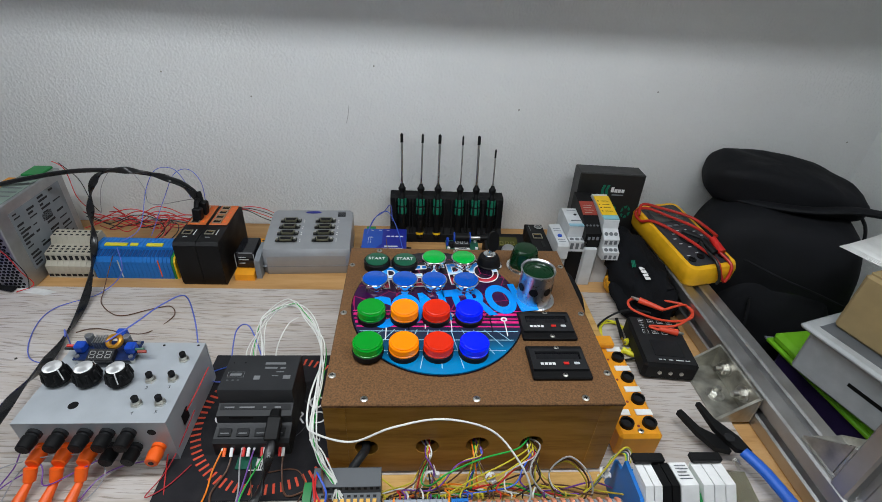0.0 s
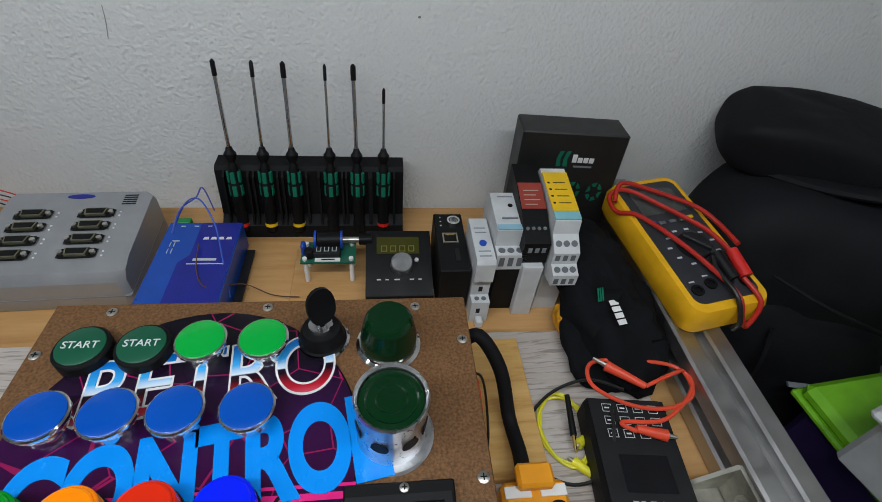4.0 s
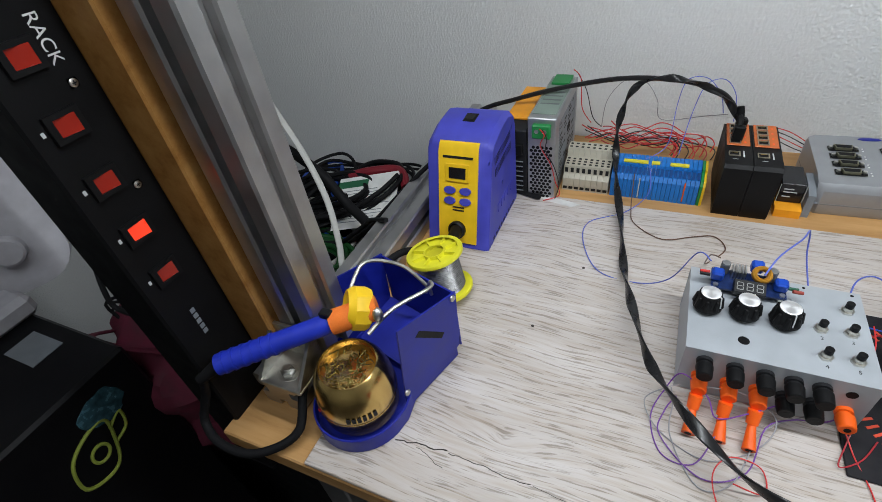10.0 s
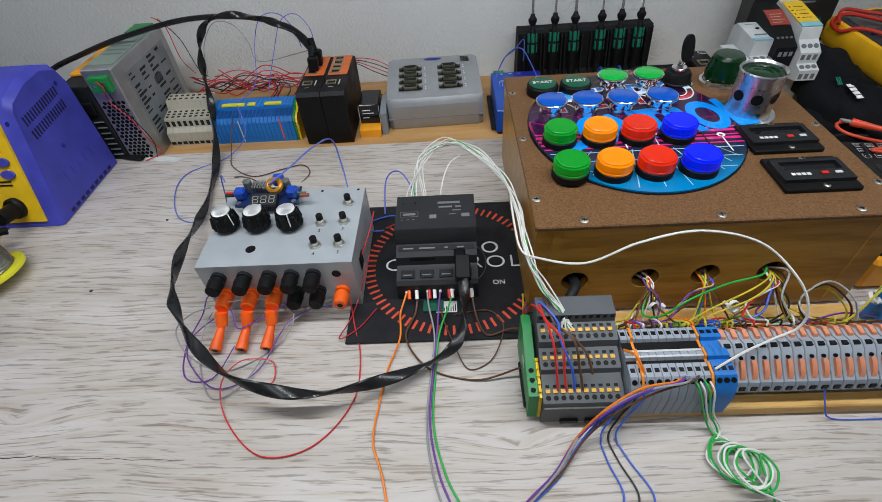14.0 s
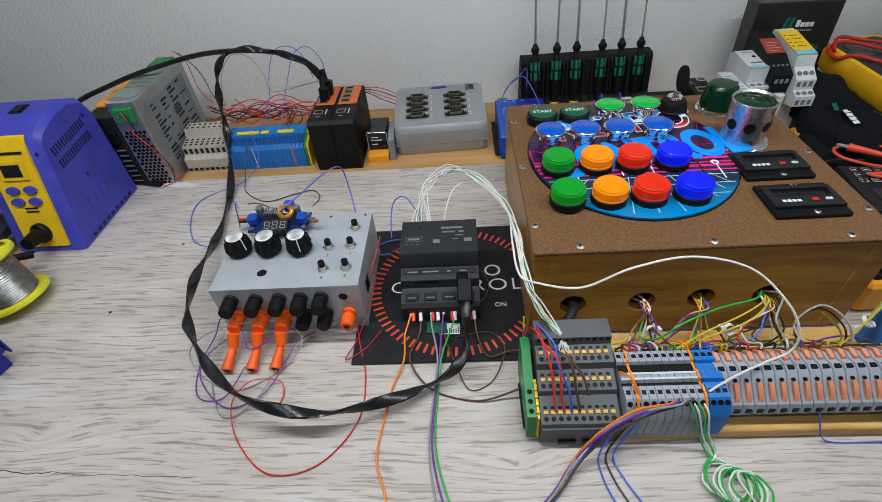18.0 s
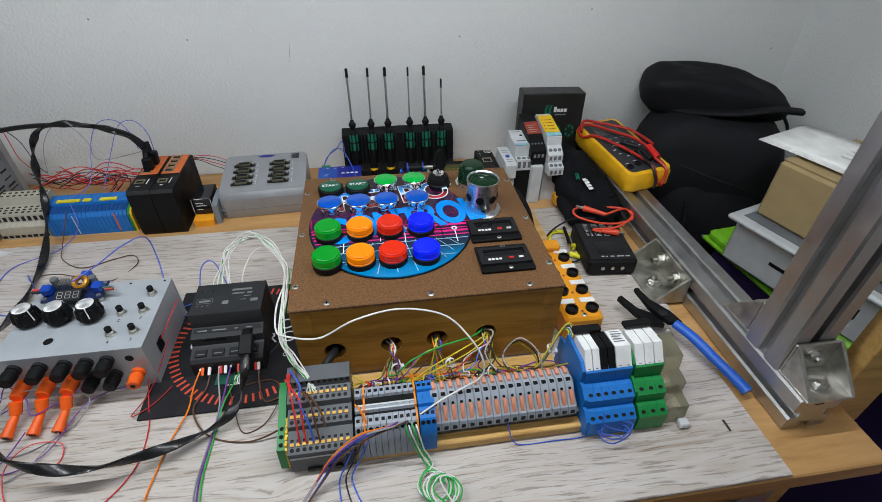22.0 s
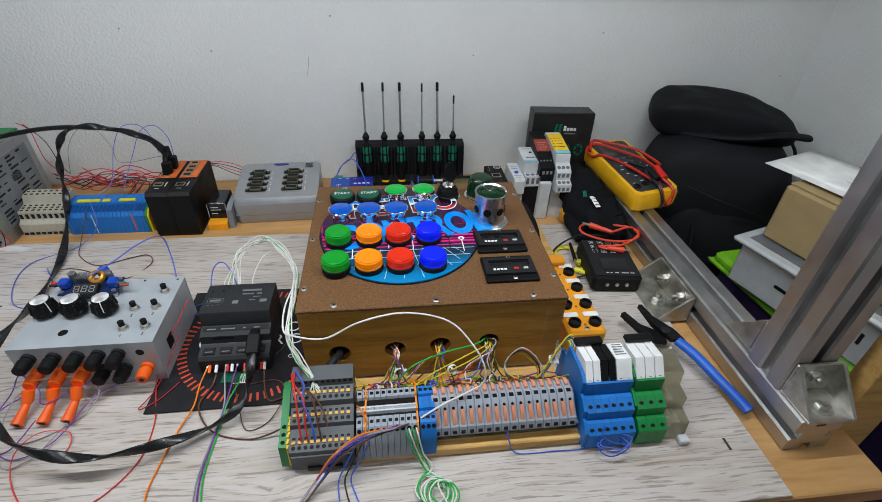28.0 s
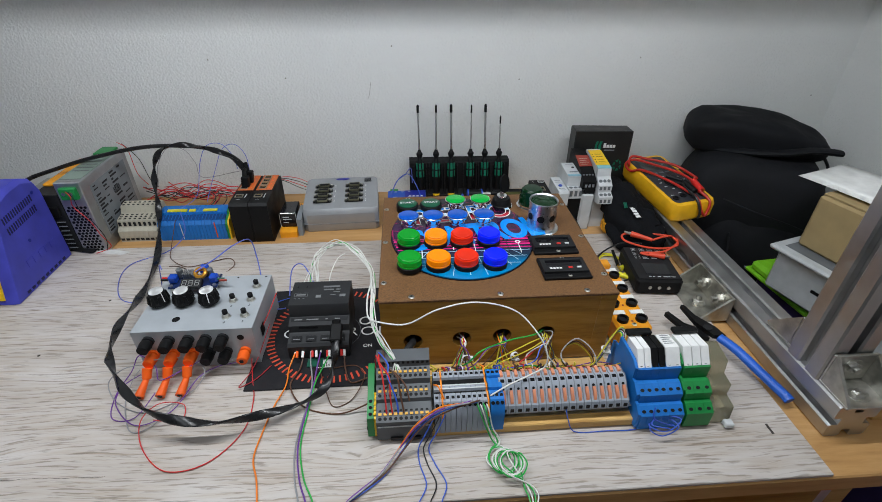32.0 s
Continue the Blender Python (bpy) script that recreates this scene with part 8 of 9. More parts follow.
part("knob", Geo().lathe([(0.020, 0), (0.019, 0.014), (0.016, 0.016)], seg=24), FANW, fan, "round control knob", q @ Matrix.Translation((0.07, -0.11, 0)))
for i in range(9):
    part("grille_ring", Geo().lathe([(0.02 + 0.010 * i, 0), (0.0235 + 0.010 * i, 0.004), (0.027 + 0.010 * i, 0)], seg=40, cap=False), FANW, fan, "", q @ Matrix.Translation((-0.02, 0, 0.002)))
part("foot", Geo().box(-0.10, -0.05, -0.002, 0.06, 0.03, 0.03, 0.008), FANW, fan)
sb = thing("shopping_bag", (-1.03, -0.02, -0.36), "crumpled maroon cloth bag with cables spilling out", "bag")
part("cloth", pillow(0.11, 0.10, 0.16, 2.6, 0.6, 14.0, 6.0, 48, 30), mat("maroon_cloth", (0.11, 0.012, 0.03), 0.8, var=0.3, bump=0.4), sb, "", Matrix.Translation((0, 0, 0.16)))
part("handle", Geo().tube([(-0.05, -0.06, 0.30), (-0.03, -0.09, 0.33), (0.02, -0.09, 0.33), (0.04, -0.06, 0.29)], 0.006, 8, 6, 0.4), mat("maroon_strap", (0.13, 0.014, 0.035), 0.8), sb, "cloth carrying handle")
side_unit = thing("low_cabinet", (-1.72, -0.05, -0.8), "dark low cabinet in the corner", "cabinet")
part("body", Geo().box(0.30, 0, 0, 0.85, 0.25, 0.44, 0.004), DARK, side_unit)

# box of cables beside the bench
tray2 = thing("cable_crate", (-0.97, 0.27, -0.8), "dark crate full of coiled cables", "crate")
part("body", Geo().box(-0.20, -0.19, 0, 0.19, 0.19, 0.66, 0.006), mat("dark_crate", (0.012, 0.012, 0.014), 0.6), tray2)
CW = mat("white_cable_sheath", (0.5, 0.5, 0.47), 0.45)
CCABLE = {"white": CW, "black": RUBBER, "green": mat("green_cable", (0.006, 0.06, 0.012), 0.45), "blue": mat("blue_cable", (0.01, 0.06, 0.35), 0.45), "red": mat("maroon_cable", (0.2, 0.01, 0.02), 0.5)}
random.seed(21)
plan = ["black"] * 26 + ["white"] * 5 + ["green"] * 4 + ["blue"] * 3
random.shuffle(plan)
for i, c in enumerate(plan):
    cx, cy = random.uniform(-1.07, -0.88), random.uniform(0.16, 0.38)
    if c == "green":
        cx, cy = random.uniform(-0.95, -0.86), random.uniform(0.10, 0.18)
    r1, r2, z0 = random.uniform(0.05, 0.09), random.uniform(0.04, 0.075), random.uniform(-0.132, -0.06) - (0.015 if c == "white" else 0)
    ph, tx, ty = random.uniform(0, 6.28), random.uniform(-0.35, 0.35), random.uniform(-0.35, 0.35)
    pts = []
    for k in range(26):
        a = ph + 2 * math.pi * k / 10
        x, y = r1 * (1 + 0.06 * math.sin(k)) * math.cos(a), r2 * (1 + 0.08 * math.cos(1.7 * k)) * math.sin(a)
        pts.append((cx + x, min(0.45, cy + y), max(-0.139, z0 + tx * x + ty * y + 0.0008 * k)))
    cord("coiled_cable", pts, random.choice((0.0028, 0.0034, 0.0042)), CCABLE[c], f"coiled {c} cable in the crate", "cable", "coiled cables", 7, 4)
card = thing("product_card", Matrix.Translation((-0.874, 0.262, -0.044)) @ pose(0, 0, 0, 20, -8, 14), "white printed product card lying on the cables", "card")
part("card", Geo().box(-0.055, -0.055, 0, 0.055, 0.05, 0.0006), PAPER, card)
part("header", Geo().box(-0.055, 0.028, 0.0006, 0.0, 0.042, 0.0009), mat("green_print", (0.02, 0.13, 0.06), 0.6), card)
for i in range(11):
    part("print_bar", Geo().box(-0.048, 0.020 - 0.0062 * i, 0.0006, 0.018 + 0.012 * ((i * 7) % 3), 0.0212 - 0.0062 * i, 0.0008), GREY, card)
part("red_roll", Geo().tube([(-0.04, 0.058, -0.004), (0.0, 0.060, -0.002), (0.05, 0.056, -0.006), (0.066, 0.02, -0.008)], 0.008, 10, 6), CCABLE["red"], card, "dark red sleeve behind the card")
# cables that hang in front of the wall
cord("hanging_cable", [(-1.075, 0.26, 0.52), (-1.045, 0.25, 0.40), (-1.02, 0.24, 0.29), (-0.945, 0.20, 0.17), (-0.905, 0.15, 0.08), (-0.865, 0.10, 0.03), (-0.815, 0.05, 0.035), (-0.79, 0.02, 0.0), (-0.785, 0.005, -0.05), (-0.80, 0.0, -0.13)], 0.0042, CW, "white twin cable hanging down beside the post", seg=10, flat=0.6)
cord("hanging_cable", [(-1.075, 0.30, 0.52), (-1.055, 0.28, 0.40), (-1.035, 0.25, 0.275), (-0.97, 0.22, 0.16), (-0.905, 0.19, 0.085), (-0.86, 0.16, 0.03), (-0.835, 0.13, -0.02), (-0.815, 0.10, -0.045), (-0.79, 0.085, -0.075)], 0.0046, CW, "white twin cable hanging down beside the post", seg=10, flat=0.6)
bp = thing("extension_cable", (0, 0, 0), "thick black power cord with a moulded plug", "cable")
part("cord", Geo().tube([(-1.035, 0.15, 0.118), (-0.985, 0.17, 0.120), (-0.94, 0.20, 0.075), (-0.90, 0.21, 0.03), (-0.86, 0.20, -0.01), (-0.82, 0.18, -0.02), (-0.79, 0.15, -0.03), (-0.80, 0.12, -0.08)], 0.0075, 12, 8), RUBBER, bp)
part("plug", Geo().rod((-1.052, 0.146, 0.106), (-1.028, 0.152, 0.120), 0.014, 16, 0.010), RUBBER, bp, "moulded plug")
for pts in ([(-0.70, 0.30, 0.06), (-0.735, 0.24, 0.05), (-0.78, 0.17, 0.01), (-0.83, 0.16, -0.04)], [(-0.735, 0.115, 0.048), (-0.77, 0.13, 0.03), (-0.80, 0.15, 0.0), (-0.86, 0.15, -0.05)]):
    cord("extension_cable", pts, 0.0032, RUBBER, "thin black cord over the frame beam", seg=8)
cord("extension_cable", [(-0.86, -0.09, -0.02), (-0.92, -0.10, 0.04), (-0.99, -0.09, 0.035), (-1.03, -0.06, 0.07), (-1.06, -0.05, 0.02), (-1.02, -0.03, 0.0), (-0.96, -0.06, -0.03), (-1.0, -0.02, -0.08)], 0.0030, RUBBER, "tangled black cord behind the power strip", seg=8)

random.seed(33)
for i in range(7):
    c = Vector((random.uniform(-1.06, -0.96), random.uniform(-0.06, 0.0), random.uniform(-0.07, 0.02)))
    pts = [(-0.85, random.uniform(-0.08, -0.03), random.uniform(-0.14, -0.04))]
    for k in range(7):
        u = random.uniform(0, 6.28)
        pts.append((c.x + random.uniform(0.03, 0.09) * math.cos(u), c.y + 0.03 * math.sin(2 * u), c.z + random.uniform(0.02, 0.06) * math.sin(u)))
    cord("extension_cable", pts, random.choice((0.0022, 0.0028, 0.0034)), RUBBER, "tangled black cord behind the power strip", seg=7)

# ---- wires ----
WCOL = {
    "yellow": (0.6, 0.5, 0.04), "white": (0.72, 0.72, 0.68), "green": (0.02, 0.4, 0.06), "brown": (0.11, 0.05, 0.028),
    "orange": (0.85, 0.22, 0.015), "violet": (0.16, 0.05, 0.3), "red": (0.6, 0.03, 0.03), "blue": (0.04, 0.11, 0.55),
    "grey": (0.3, 0.3, 0.31), "black": (0.014, 0.014, 0.015), "pale_blue": (0.11, 0.15, 0.55), "dark_red": (0.4, 0.03, 0.04)}
WIRE = {k: mat(k + "_wire_sheath", c, 0.4, var=0.06, bump=0) for k, c in WCOL.items()}


def wire(colour, pts, r=0.0008, label="", group="", tips=0, name="wire"):
    """One insulated wire, lifted so that it lies on the bench; tips adds end sleeves."""
    r *= 0.70
    pts = [(x, y, max(z, r + (0.003 if -0.292 < x < -0.095 and -0.032 < y < 0.155 else 0.0006) if y < 0.27 else r - 0.004)) for x, y, z in pts]
    if not tips:
        return cord(name, pts, r, WIRE[colour], label or f"thin {colour.replace('_', ' ')} wire lying on the bench", "wire", group, 6, 7)
    w = thing(name, (0, 0, 0), label or f"thin {colour.replace('_', ' ')} wire with an end sleeve", "wire", group)
    part("sheath", Geo().tube(pts, r, 6, 7), WIRE[colour], w)
    a, b = Vector(pts[0]), Vector(pts[1])
    part("sleeve", Geo().rod(a, a + (b - a).normalized() * 0.008, r * 1.45, 8), WIRE["white" if tips == 1 else "red"], w, "end sleeve")
    return w




# flat black cable from the network switch round the boxes to the controller
RIB = mat("shiny_black_cable", (0.011, 0.011, 0.012), 0.28, bump=0.05)
usb = thing("flat_cable", (0, 0, 0), "flat twisted black cable from the network switch to the controller", "cable")
pts = [(-0.362, 0.37, 0.078), (-0.378, 0.371, 0.100), (-0.40, 0.37, 0.118), (-0.426, 0.362, 0.131), (-0.452, 0.355, 0.137), (-0.480, 0.356, 0.131), (-0.494, 0.352, 0.116), (-0.500, 0.345, 0.095),
       (-0.502, 0.337, 0.072), (-0.499, 0.322, 0.046), (-0.491, 0.288, 0.024), (-0.476, 0.230, 0.008), (-0.465, 0.165, 0.0065), (-0.456, 0.118, 0.014), (-0.445, 0.068, 0.028), (-0.429, 0.014, 0.035), (-0.413, -0.014, 0.037), (-0.386, -0.046, 0.037),
       (-0.350, -0.072, 0.032), (-0.302, -0.080, 0.024), (-0.259, -0.070, 0.017), (-0.216, -0.050, 0.010), (-0.193, -0.035, 0.017), (-0.187, -0.010, 0.026), (-0.187, 0.012, 0.034)]
part("sheath", Geo().tube(pts, 0.0047, 10, 14, 0.36, twist=46.0), RIB, usb)
plug = part("plug", Geo().box(-0.0065, -0.010, -0.004, 0.0065, 0.012, 0.004, 0.0012), BLACK, usb, "black plug", pose(-0.187, 0.022, 0.036, 18, 0, 0))
part("plug", Geo().box(-0.006, -0.006, 0, 0.006, 0.006, 0.020, 0.0015), BLACK, usb, "black plug", pose(-0.363, 0.366, 0.066, -8, 4, 0))
part("plug_boot", Geo().cyl(0, 0, 0, 0.0042, 0.016, 12, 0.001), BLACK, usb, "", pose(-0.364, 0.368, 0.084, -18, -12, 0))
net = thing("network_cable", (0, 0, 0), "round black network cable arching behind the terminal rows", "cable")
part("sheath", Geo().tube([(-0.368, 0.377, 0.086), (-0.378, 0.376, 0.102), (-0.396, 0.372, 0.117), (-0.439, 0.362, 0.132), (-0.504, 0.352, 0.136), (-0.576, 0.343, 0.125), (-0.635, 0.335, 0.110), (-0.689, 0.33, 0.091), (-0.72, 0.31, 0.06), (-0.73, 0.29, 0.03)], 0.0031, 10, 8), RIB, net)
part("plug", Geo().box(-0.006, -0.006, 0, 0.006, 0.006, 0.018, 0.0015), BLACK, net, "black plug", pose(-0.365, 0.350, 0.066, -6, 4, 0))
part("plug_boot", Geo().tube([(-0.365, 0.352, 0.083), (-0.366, 0.360, 0.090), (-0.368, 0.374, 0.086)], 0.0036, 8, 5), BLACK, net)

# tangle of thin wires behind the terminal rows
random.seed(21)
for i in range(18):
    c = ("red", "red", "black", "red", "dark_red", "black", "red")[i % 7]
    x0, x1 = random.uniform(-0.56, -0.50), random.uniform(-0.44, -0.385)
    yb, zb, ph, amp = random.uniform(0.376, 0.415), random.uniform(0.022, 0.044), random.uniform(0, 6.28), random.uniform(0.003, 0.009)
    pts = [(x0 + (x1 - x0) * j / 7, yb + 0.006 * math.sin(ph + 0.9 * j), zb + amp * math.sin(ph + 1.3 * j)) for j in range(8)]
    pts += [(x1 + 0.008, yb - 0.018, zb), (x1 + 0.004, yb - 0.034, zb - 0.004)]
    wire(c, pts, 0.0011, f"thin {c.replace('_', ' ')} wire in the tangle behind the terminals", "rail wiring")
for i in range(4):
    wire(("red", "black")[i % 2], [(-0.345, 0.40 + 0.006 * i, 0.045), (-0.325, 0.415 + 0.004 * i, 0.052 - 0.004 * i), (-0.30, 0.428, 0.044 - 0.006 * i), (-0.275, 0.43, 0.030 - 0.005 * i), (-0.25, 0.435, 0.010)], 0.0009, "thin wire running behind the hub", "rail wiring")
wire("pale_blue", [(-0.462, 0.318, 0.046), (-0.440, 0.335, 0.060), (-0.437, 0.37, 0.100), (-0.430, 0.395, 0.120), (-0.408, 0.40, 0.121), (-0.390, 0.39, 0.105), (-0.383, 0.38, 0.085)], 0.0008, "thin blue wire arching over the terminals", "rail wiring")
wire("pale_blue", [(-0.425, 0.330, 0.05), (-0.418, 0.375, 0.085), (-0.408, 0.40, 0.112), (-0.388, 0.405, 0.118), (-0.372, 0.40, 0.10), (-0.368, 0.39, 0.07)], 0.0008, "thin blue wire arching over the terminals", "rail wiring")
wire("grey", [(-0.53, 0.40, 0.045), (-0.527, 0.415, 0.080), (-0.505, 0.42, 0.108), (-0.480, 0.42, 0.105), (-0.462, 0.41, 0.085), (-0.452, 0.40, 0.062), (-0.40, 0.41, 0.066), (-0.375, 0.40, 0.075)], 0.0008, "thin grey wire arching over the terminals", "rail wiring")
wire("red", [(-0.590, 0.268, 0.105), (-0.580, 0.262, 0.098), (-0.586, 0.267, 0.080), (-0.572, 0.267, 0.055), (-0.566, 0.268, 0.03), (-0.560, 0.270, 0.008), (-0.58, 0.262, 0.0)], 0.0009, "red wire hanging from the power supply", "rail wiring")
wire("black", [(-0.586, 0.268, 0.105), (-0.577, 0.262, 0.094), (-0.579, 0.267, 0.075), (-0.567, 0.267, 0.050), (-0.561, 0.268, 0.024), (-0.565, 0.266, 0.004)], 0.0009, "black wire hanging from the power supply", "rail wiring")
wire("red", [(-0.575, 0.405, 0.125), (-0.565, 0.41, 0.11), (-0.56, 0.405, 0.07), (-0.545, 0.40, 0.05)], 0.0009, "red wire leaving the power supply", "rail wiring")
wire("black", [(-0.572, 0.412, 0.12), (-0.558, 0.42, 0.09), (-0.545, 0.41, 0.055), (-0.53, 0.40, 0.045)], 0.0009, "black wire leaving the power supply", "rail wiring")

# wires across the vinyl sheet to the converter board
wire("pale_blue", [(-0.456, 0.299, 0.050), (-0.451, 0.282, 0.020), (-0.474, 0.261, 0.001), (-0.513, 0.23, 0.001), (-0.513, 0.19, 0.001), (-0.488, 0.144, 0.001), (-0.446, 0.136, 0.001), (-0.418, 0.120, 0.030), (-0.402, 0.108, 0.078), (-0.392, 0.094, 0.083)], 0.0009)
wire("brown", [(-0.472, 0.307, 0.030), (-0.468, 0.262, 0.006), (-0.46, 0.239, 0.001), (-0.428, 0.217, 0.001), (-0.395, 0.230, 0.001), (-0.373, 0.236, 0.001), (-0.362, 0.215, 0.001), (-0.382, 0.182, 0.004), (-0.388, 0.130, 0.060), (-0.385, 0.10, 0.083)], 0.0009)
wire("pale_blue", [(-0.352, 0.088, 0.082), (-0.339, 0.118, 0.080), (-0.322, 0.14, 0.085), (-0.311, 0.166, 0.076), (-0.306, 0.163, 0.050), (-0.300, 0.145, 0.028), (-0.295, 0.125, 0.006), (-0.280, 0.110, 0.003), (-0.262, 0.10, 0.012)], 0.0011, "thin blue wire arching over the instrument box")
wire("pale_blue", [(-0.265, 0.135, 0.003), (-0.262, 0.160, 0.030), (-0.245, 0.158, 0.038), (-0.222, 0.120, 0.020), (-0.212, 0.104, 0.030)], 0.0011, "thin blue wire looped behind the controller")
wire("blue", [(-0.285, 0.120, 0.003), (-0.262, 0.128, 0.006), (-0.240, 0.118, 0.014), (-0.232, 0.104, 0.026)], 0.0010, "thin blue wire behind the controller")
wire("dark_red", [(-0.262, 0.112, 0.004), (-0.240, 0.120, 0.008), (-0.225, 0.112, 0.018), (-0.220, 0.104, 0.028)], 0.0010, "thin red wire behind the controller")

# white bundle from the controller over to the input module
random.seed(8)
base = [(-0.225, 0.100, 0.026), (-0.230, 0.125, 0.040), (-0.224, 0.150, 0.058), (-0.199, 0.163, 0.068), (-0.172, 0.135, 0.075), (-0.150, 0.091, 0.078), (-0.143, 0.035, 0.086), (-0.141, -0.012, 0.084), (-0.132, -0.030, 0.072), (-0.121, -0.043, 0.060), (-0.116, -0.058, 0.046)]
for i, c in enumerate(("white", "white", "white", "green", "white", "white", "white", "white")):
    q = []
    for j, p in enumerate(base):
        f = 1.0 if 1 < j < 5 else 0.45
        q.append((p[0] + f * random.uniform(-0.006, 0.006) + (0.0028 * (i - 3) if j in (0, 1, 10) else 0), p[1] + f * random.uniform(-0.006, 0.006), p[2] + f * random.uniform(-0.004, 0.004)))
    wire(c, q, 0.0006 if c == "green" else 0.00085, f"{c} wire in the bundle from controller to input module", "white bundle")
wire("white", [(-0.205, 0.101, 0.026), (-0.204, 0.118, 0.046), (-0.196, 0.140, 0.058), (-0.185, 0.148, 0.062)], 0.0010, "short white wire bent up behind the controller", "white bundle")
big = [(-0.146, 0.06, 0.080), (-0.148, 0.02, 0.088), (-0.146, -0.008, 0.086), (-0.136, -0.021, 0.090), (-0.107, -0.031, 0.094), (-0.076, -0.031, 0.111), (-0.038, -0.027, 0.115), (0, -0.031, 0.106), (0.021, -0.048, 0.090), (0.030, -0.058, 0.072), (0.028, -0.062, 0.058), (0.014, -0.065, 0.051), (-0.008, -0.073, 0.048), (-0.028, -0.082, 0.044)]
wire("white", big, 0.0012, "thick white wire arched in front of the control box")

# coloured wires from the box's holes to the terminals
random.seed(33)
mixc = ("yellow", "green", "white", "brown", "orange", "violet", "red", "yellow", "brown", "white", "blue", "yellow", "black")
for h, (hx, n, x0, x1) in enumerate(((-0.047, 9, -0.085, -0.030), (-0.002, 9, -0.070, 0.010), (0.047, 10, -0.020, 0.070))):
    for i in range(n):
        c = mixc[(i * 3 + h * 5) % len(mixc)]
        tx = x0 + (x1 - x0) * (i + 0.5) / n
        mx = hx + (tx - hx) * 0.5 + random.uniform(-0.014, 0.014)
        lift = random.choice((0.014, 0.018, 0.026, 0.034))
        pts = [(hx + random.uniform(-0.005, 0.005), 0.010, 0.038 + random.uniform(-0.003, 0.003)), (hx + random.uniform(-0.004, 0.004), -0.008, 0.041),
               ((hx + mx) / 2, -0.018 + random.uniform(-0.004, 0.004), lift + 0.008), (mx, -0.027 + random.uniform(-0.008, 0.008), lift), (tx + random.uniform(-0.006, 0.006), -0.038, 0.030 + random.uniform(-0.006, 0.012)), (tx, -0.0465, 0.046), (tx, -0.049, 0.043)]
        wire(c, pts, 0.0010, f"{c} wire from the box to the terminals", "terminal wires")
for i in range(12):  # slack lying on the plank
    c = mixc[(i * 5 + 2) % len(mixc)]
    xa = -0.105 + 0.013 * i
    pts = [(xa, -0.040, 0.030), (xa + 0.010, -0.030, 0.013 + 0.0018 * (i % 4)), (xa + 0.035, -0.022 - 0.003 * (i % 3), 0.013 + 0.0018 * (i % 4)), (xa + 0.065, -0.026 + 0.004 * (i % 2), 0.014 + 0.002 * (i % 3)), (xa + 0.085, -0.036, 0.026), (xa + 0.09, -0.047, 0.042)]
    wire(c, pts, 0.0010, f"{c} wire lying slack on the plank", "terminal wires")
wire("green", [(-0.044, -0.006, 0.036), (-0.052, -0.022, 0.026), (-0.045, -0.034, 0.038), (-0.030, -0.034, 0.056), (0.0, -0.022, 0.057), (0.030, -0.012, 0.054), (0.046, 0.006, 0.044)], 0.0011, "green wire arched from hole to hole", "terminal wires")
wire("yellow", [(-0.040, -0.045, 0.040), (-0.028, -0.038, 0.034), (-0.010, -0.032, 0.042), (0.02, -0.022, 0.050), (0.044, -0.004, 0.044), (0.047, 0.01, 0.040)], 0.0010, "yellow wire in the tied bundle", "terminal wires")
wire("yellow", [(-0.036, -0.045, 0.040), (-0.022, -0.036, 0.032), (-0.006, -0.033, 0.038), (0.022, -0.026, 0.046), (0.046, -0.006, 0.042), (0.049, 0.01, 0.040)], 0.0010, "yellow wire in the tied bundle", "terminal wires")
wire("yellow", [(-0.136, 0.020, 0.004), (-0.139, -0.015, 0.004), (-0.137, -0.035, 0.020), (-0.130, -0.040, 0.036), (-0.118, -0.034, 0.050), (-0.106, -0.022, 0.044), (-0.090, -0.020, 0.030), (-0.075, -0.028, 0.024)], 0.0011, "yellow wire round the module", "terminal wires")
for i in range(7):  # coil of loops and the tail to the relays
    c = ("yellow", "green", "violet", "white", "brown", "white", "yellow")[i]
    k = 0.006 * (i % 3)
    pts = [(0.047, 0.008, 0.040), (0.052, -0.008, 0.040 + k), (0.046 - k * 0.5, -0.028, 0.034 + k), (0.056, -0.040, 0.018 + k), (0.080 + k, -0.040, 0.016 + k * 0.6), (0.092, -0.030, 0.030 + k), (0.076, -0.018, 0.044 + k * 0.6), (0.060, -0.022, 0.036), (0.064, -0.036, 0.024 + k * 0.5), (0.088, -0.036, 0.026), (0.102, -0.030, 0.034 + 0.002 * i), (0.112 + 0.001 * i, -0.022, 0.056 + 0.002 * i), (0.120 + 0.001 * i, -0.024, 0.062), (0.119, -0.036, 0.050), (0.121, -0.052, 0.044)]
    wire(c, pts, 0.0011, f"{c} wire in the coil by the relays", "terminal wires")
for q, lab in ((pose(-0.044, -0.021, 0.032, 80, 10, 10), "bundle"), (pose(0.006, -0.030, 0.042, 70, 60, 0), "bundle"), (pose(0.105, -0.028, 0.043, 20, 40, 0), "coil")):
    tie = thing("cable_tie", q, "white nylon cable tie round a wire " + lab, "cable tie", "cable ties")
    part("strap", Geo().lathe([(0.0042, -0.0012), (0.0047, -0.0012), (0.0047, 0.0012), (0.0042, 0.0012)], seg=16, cap=False), WHITE, tie)
    part("head", Geo().box(0.0042, -0.0022, -0.0022, 0.0078, 0.0022, 0.0022, 0.0005), WHITE, tie)
    part("tail", Geo().box(0.0050, -0.0010, -0.010, 0.0056, 0.0010, -0.002), WHITE, tie)
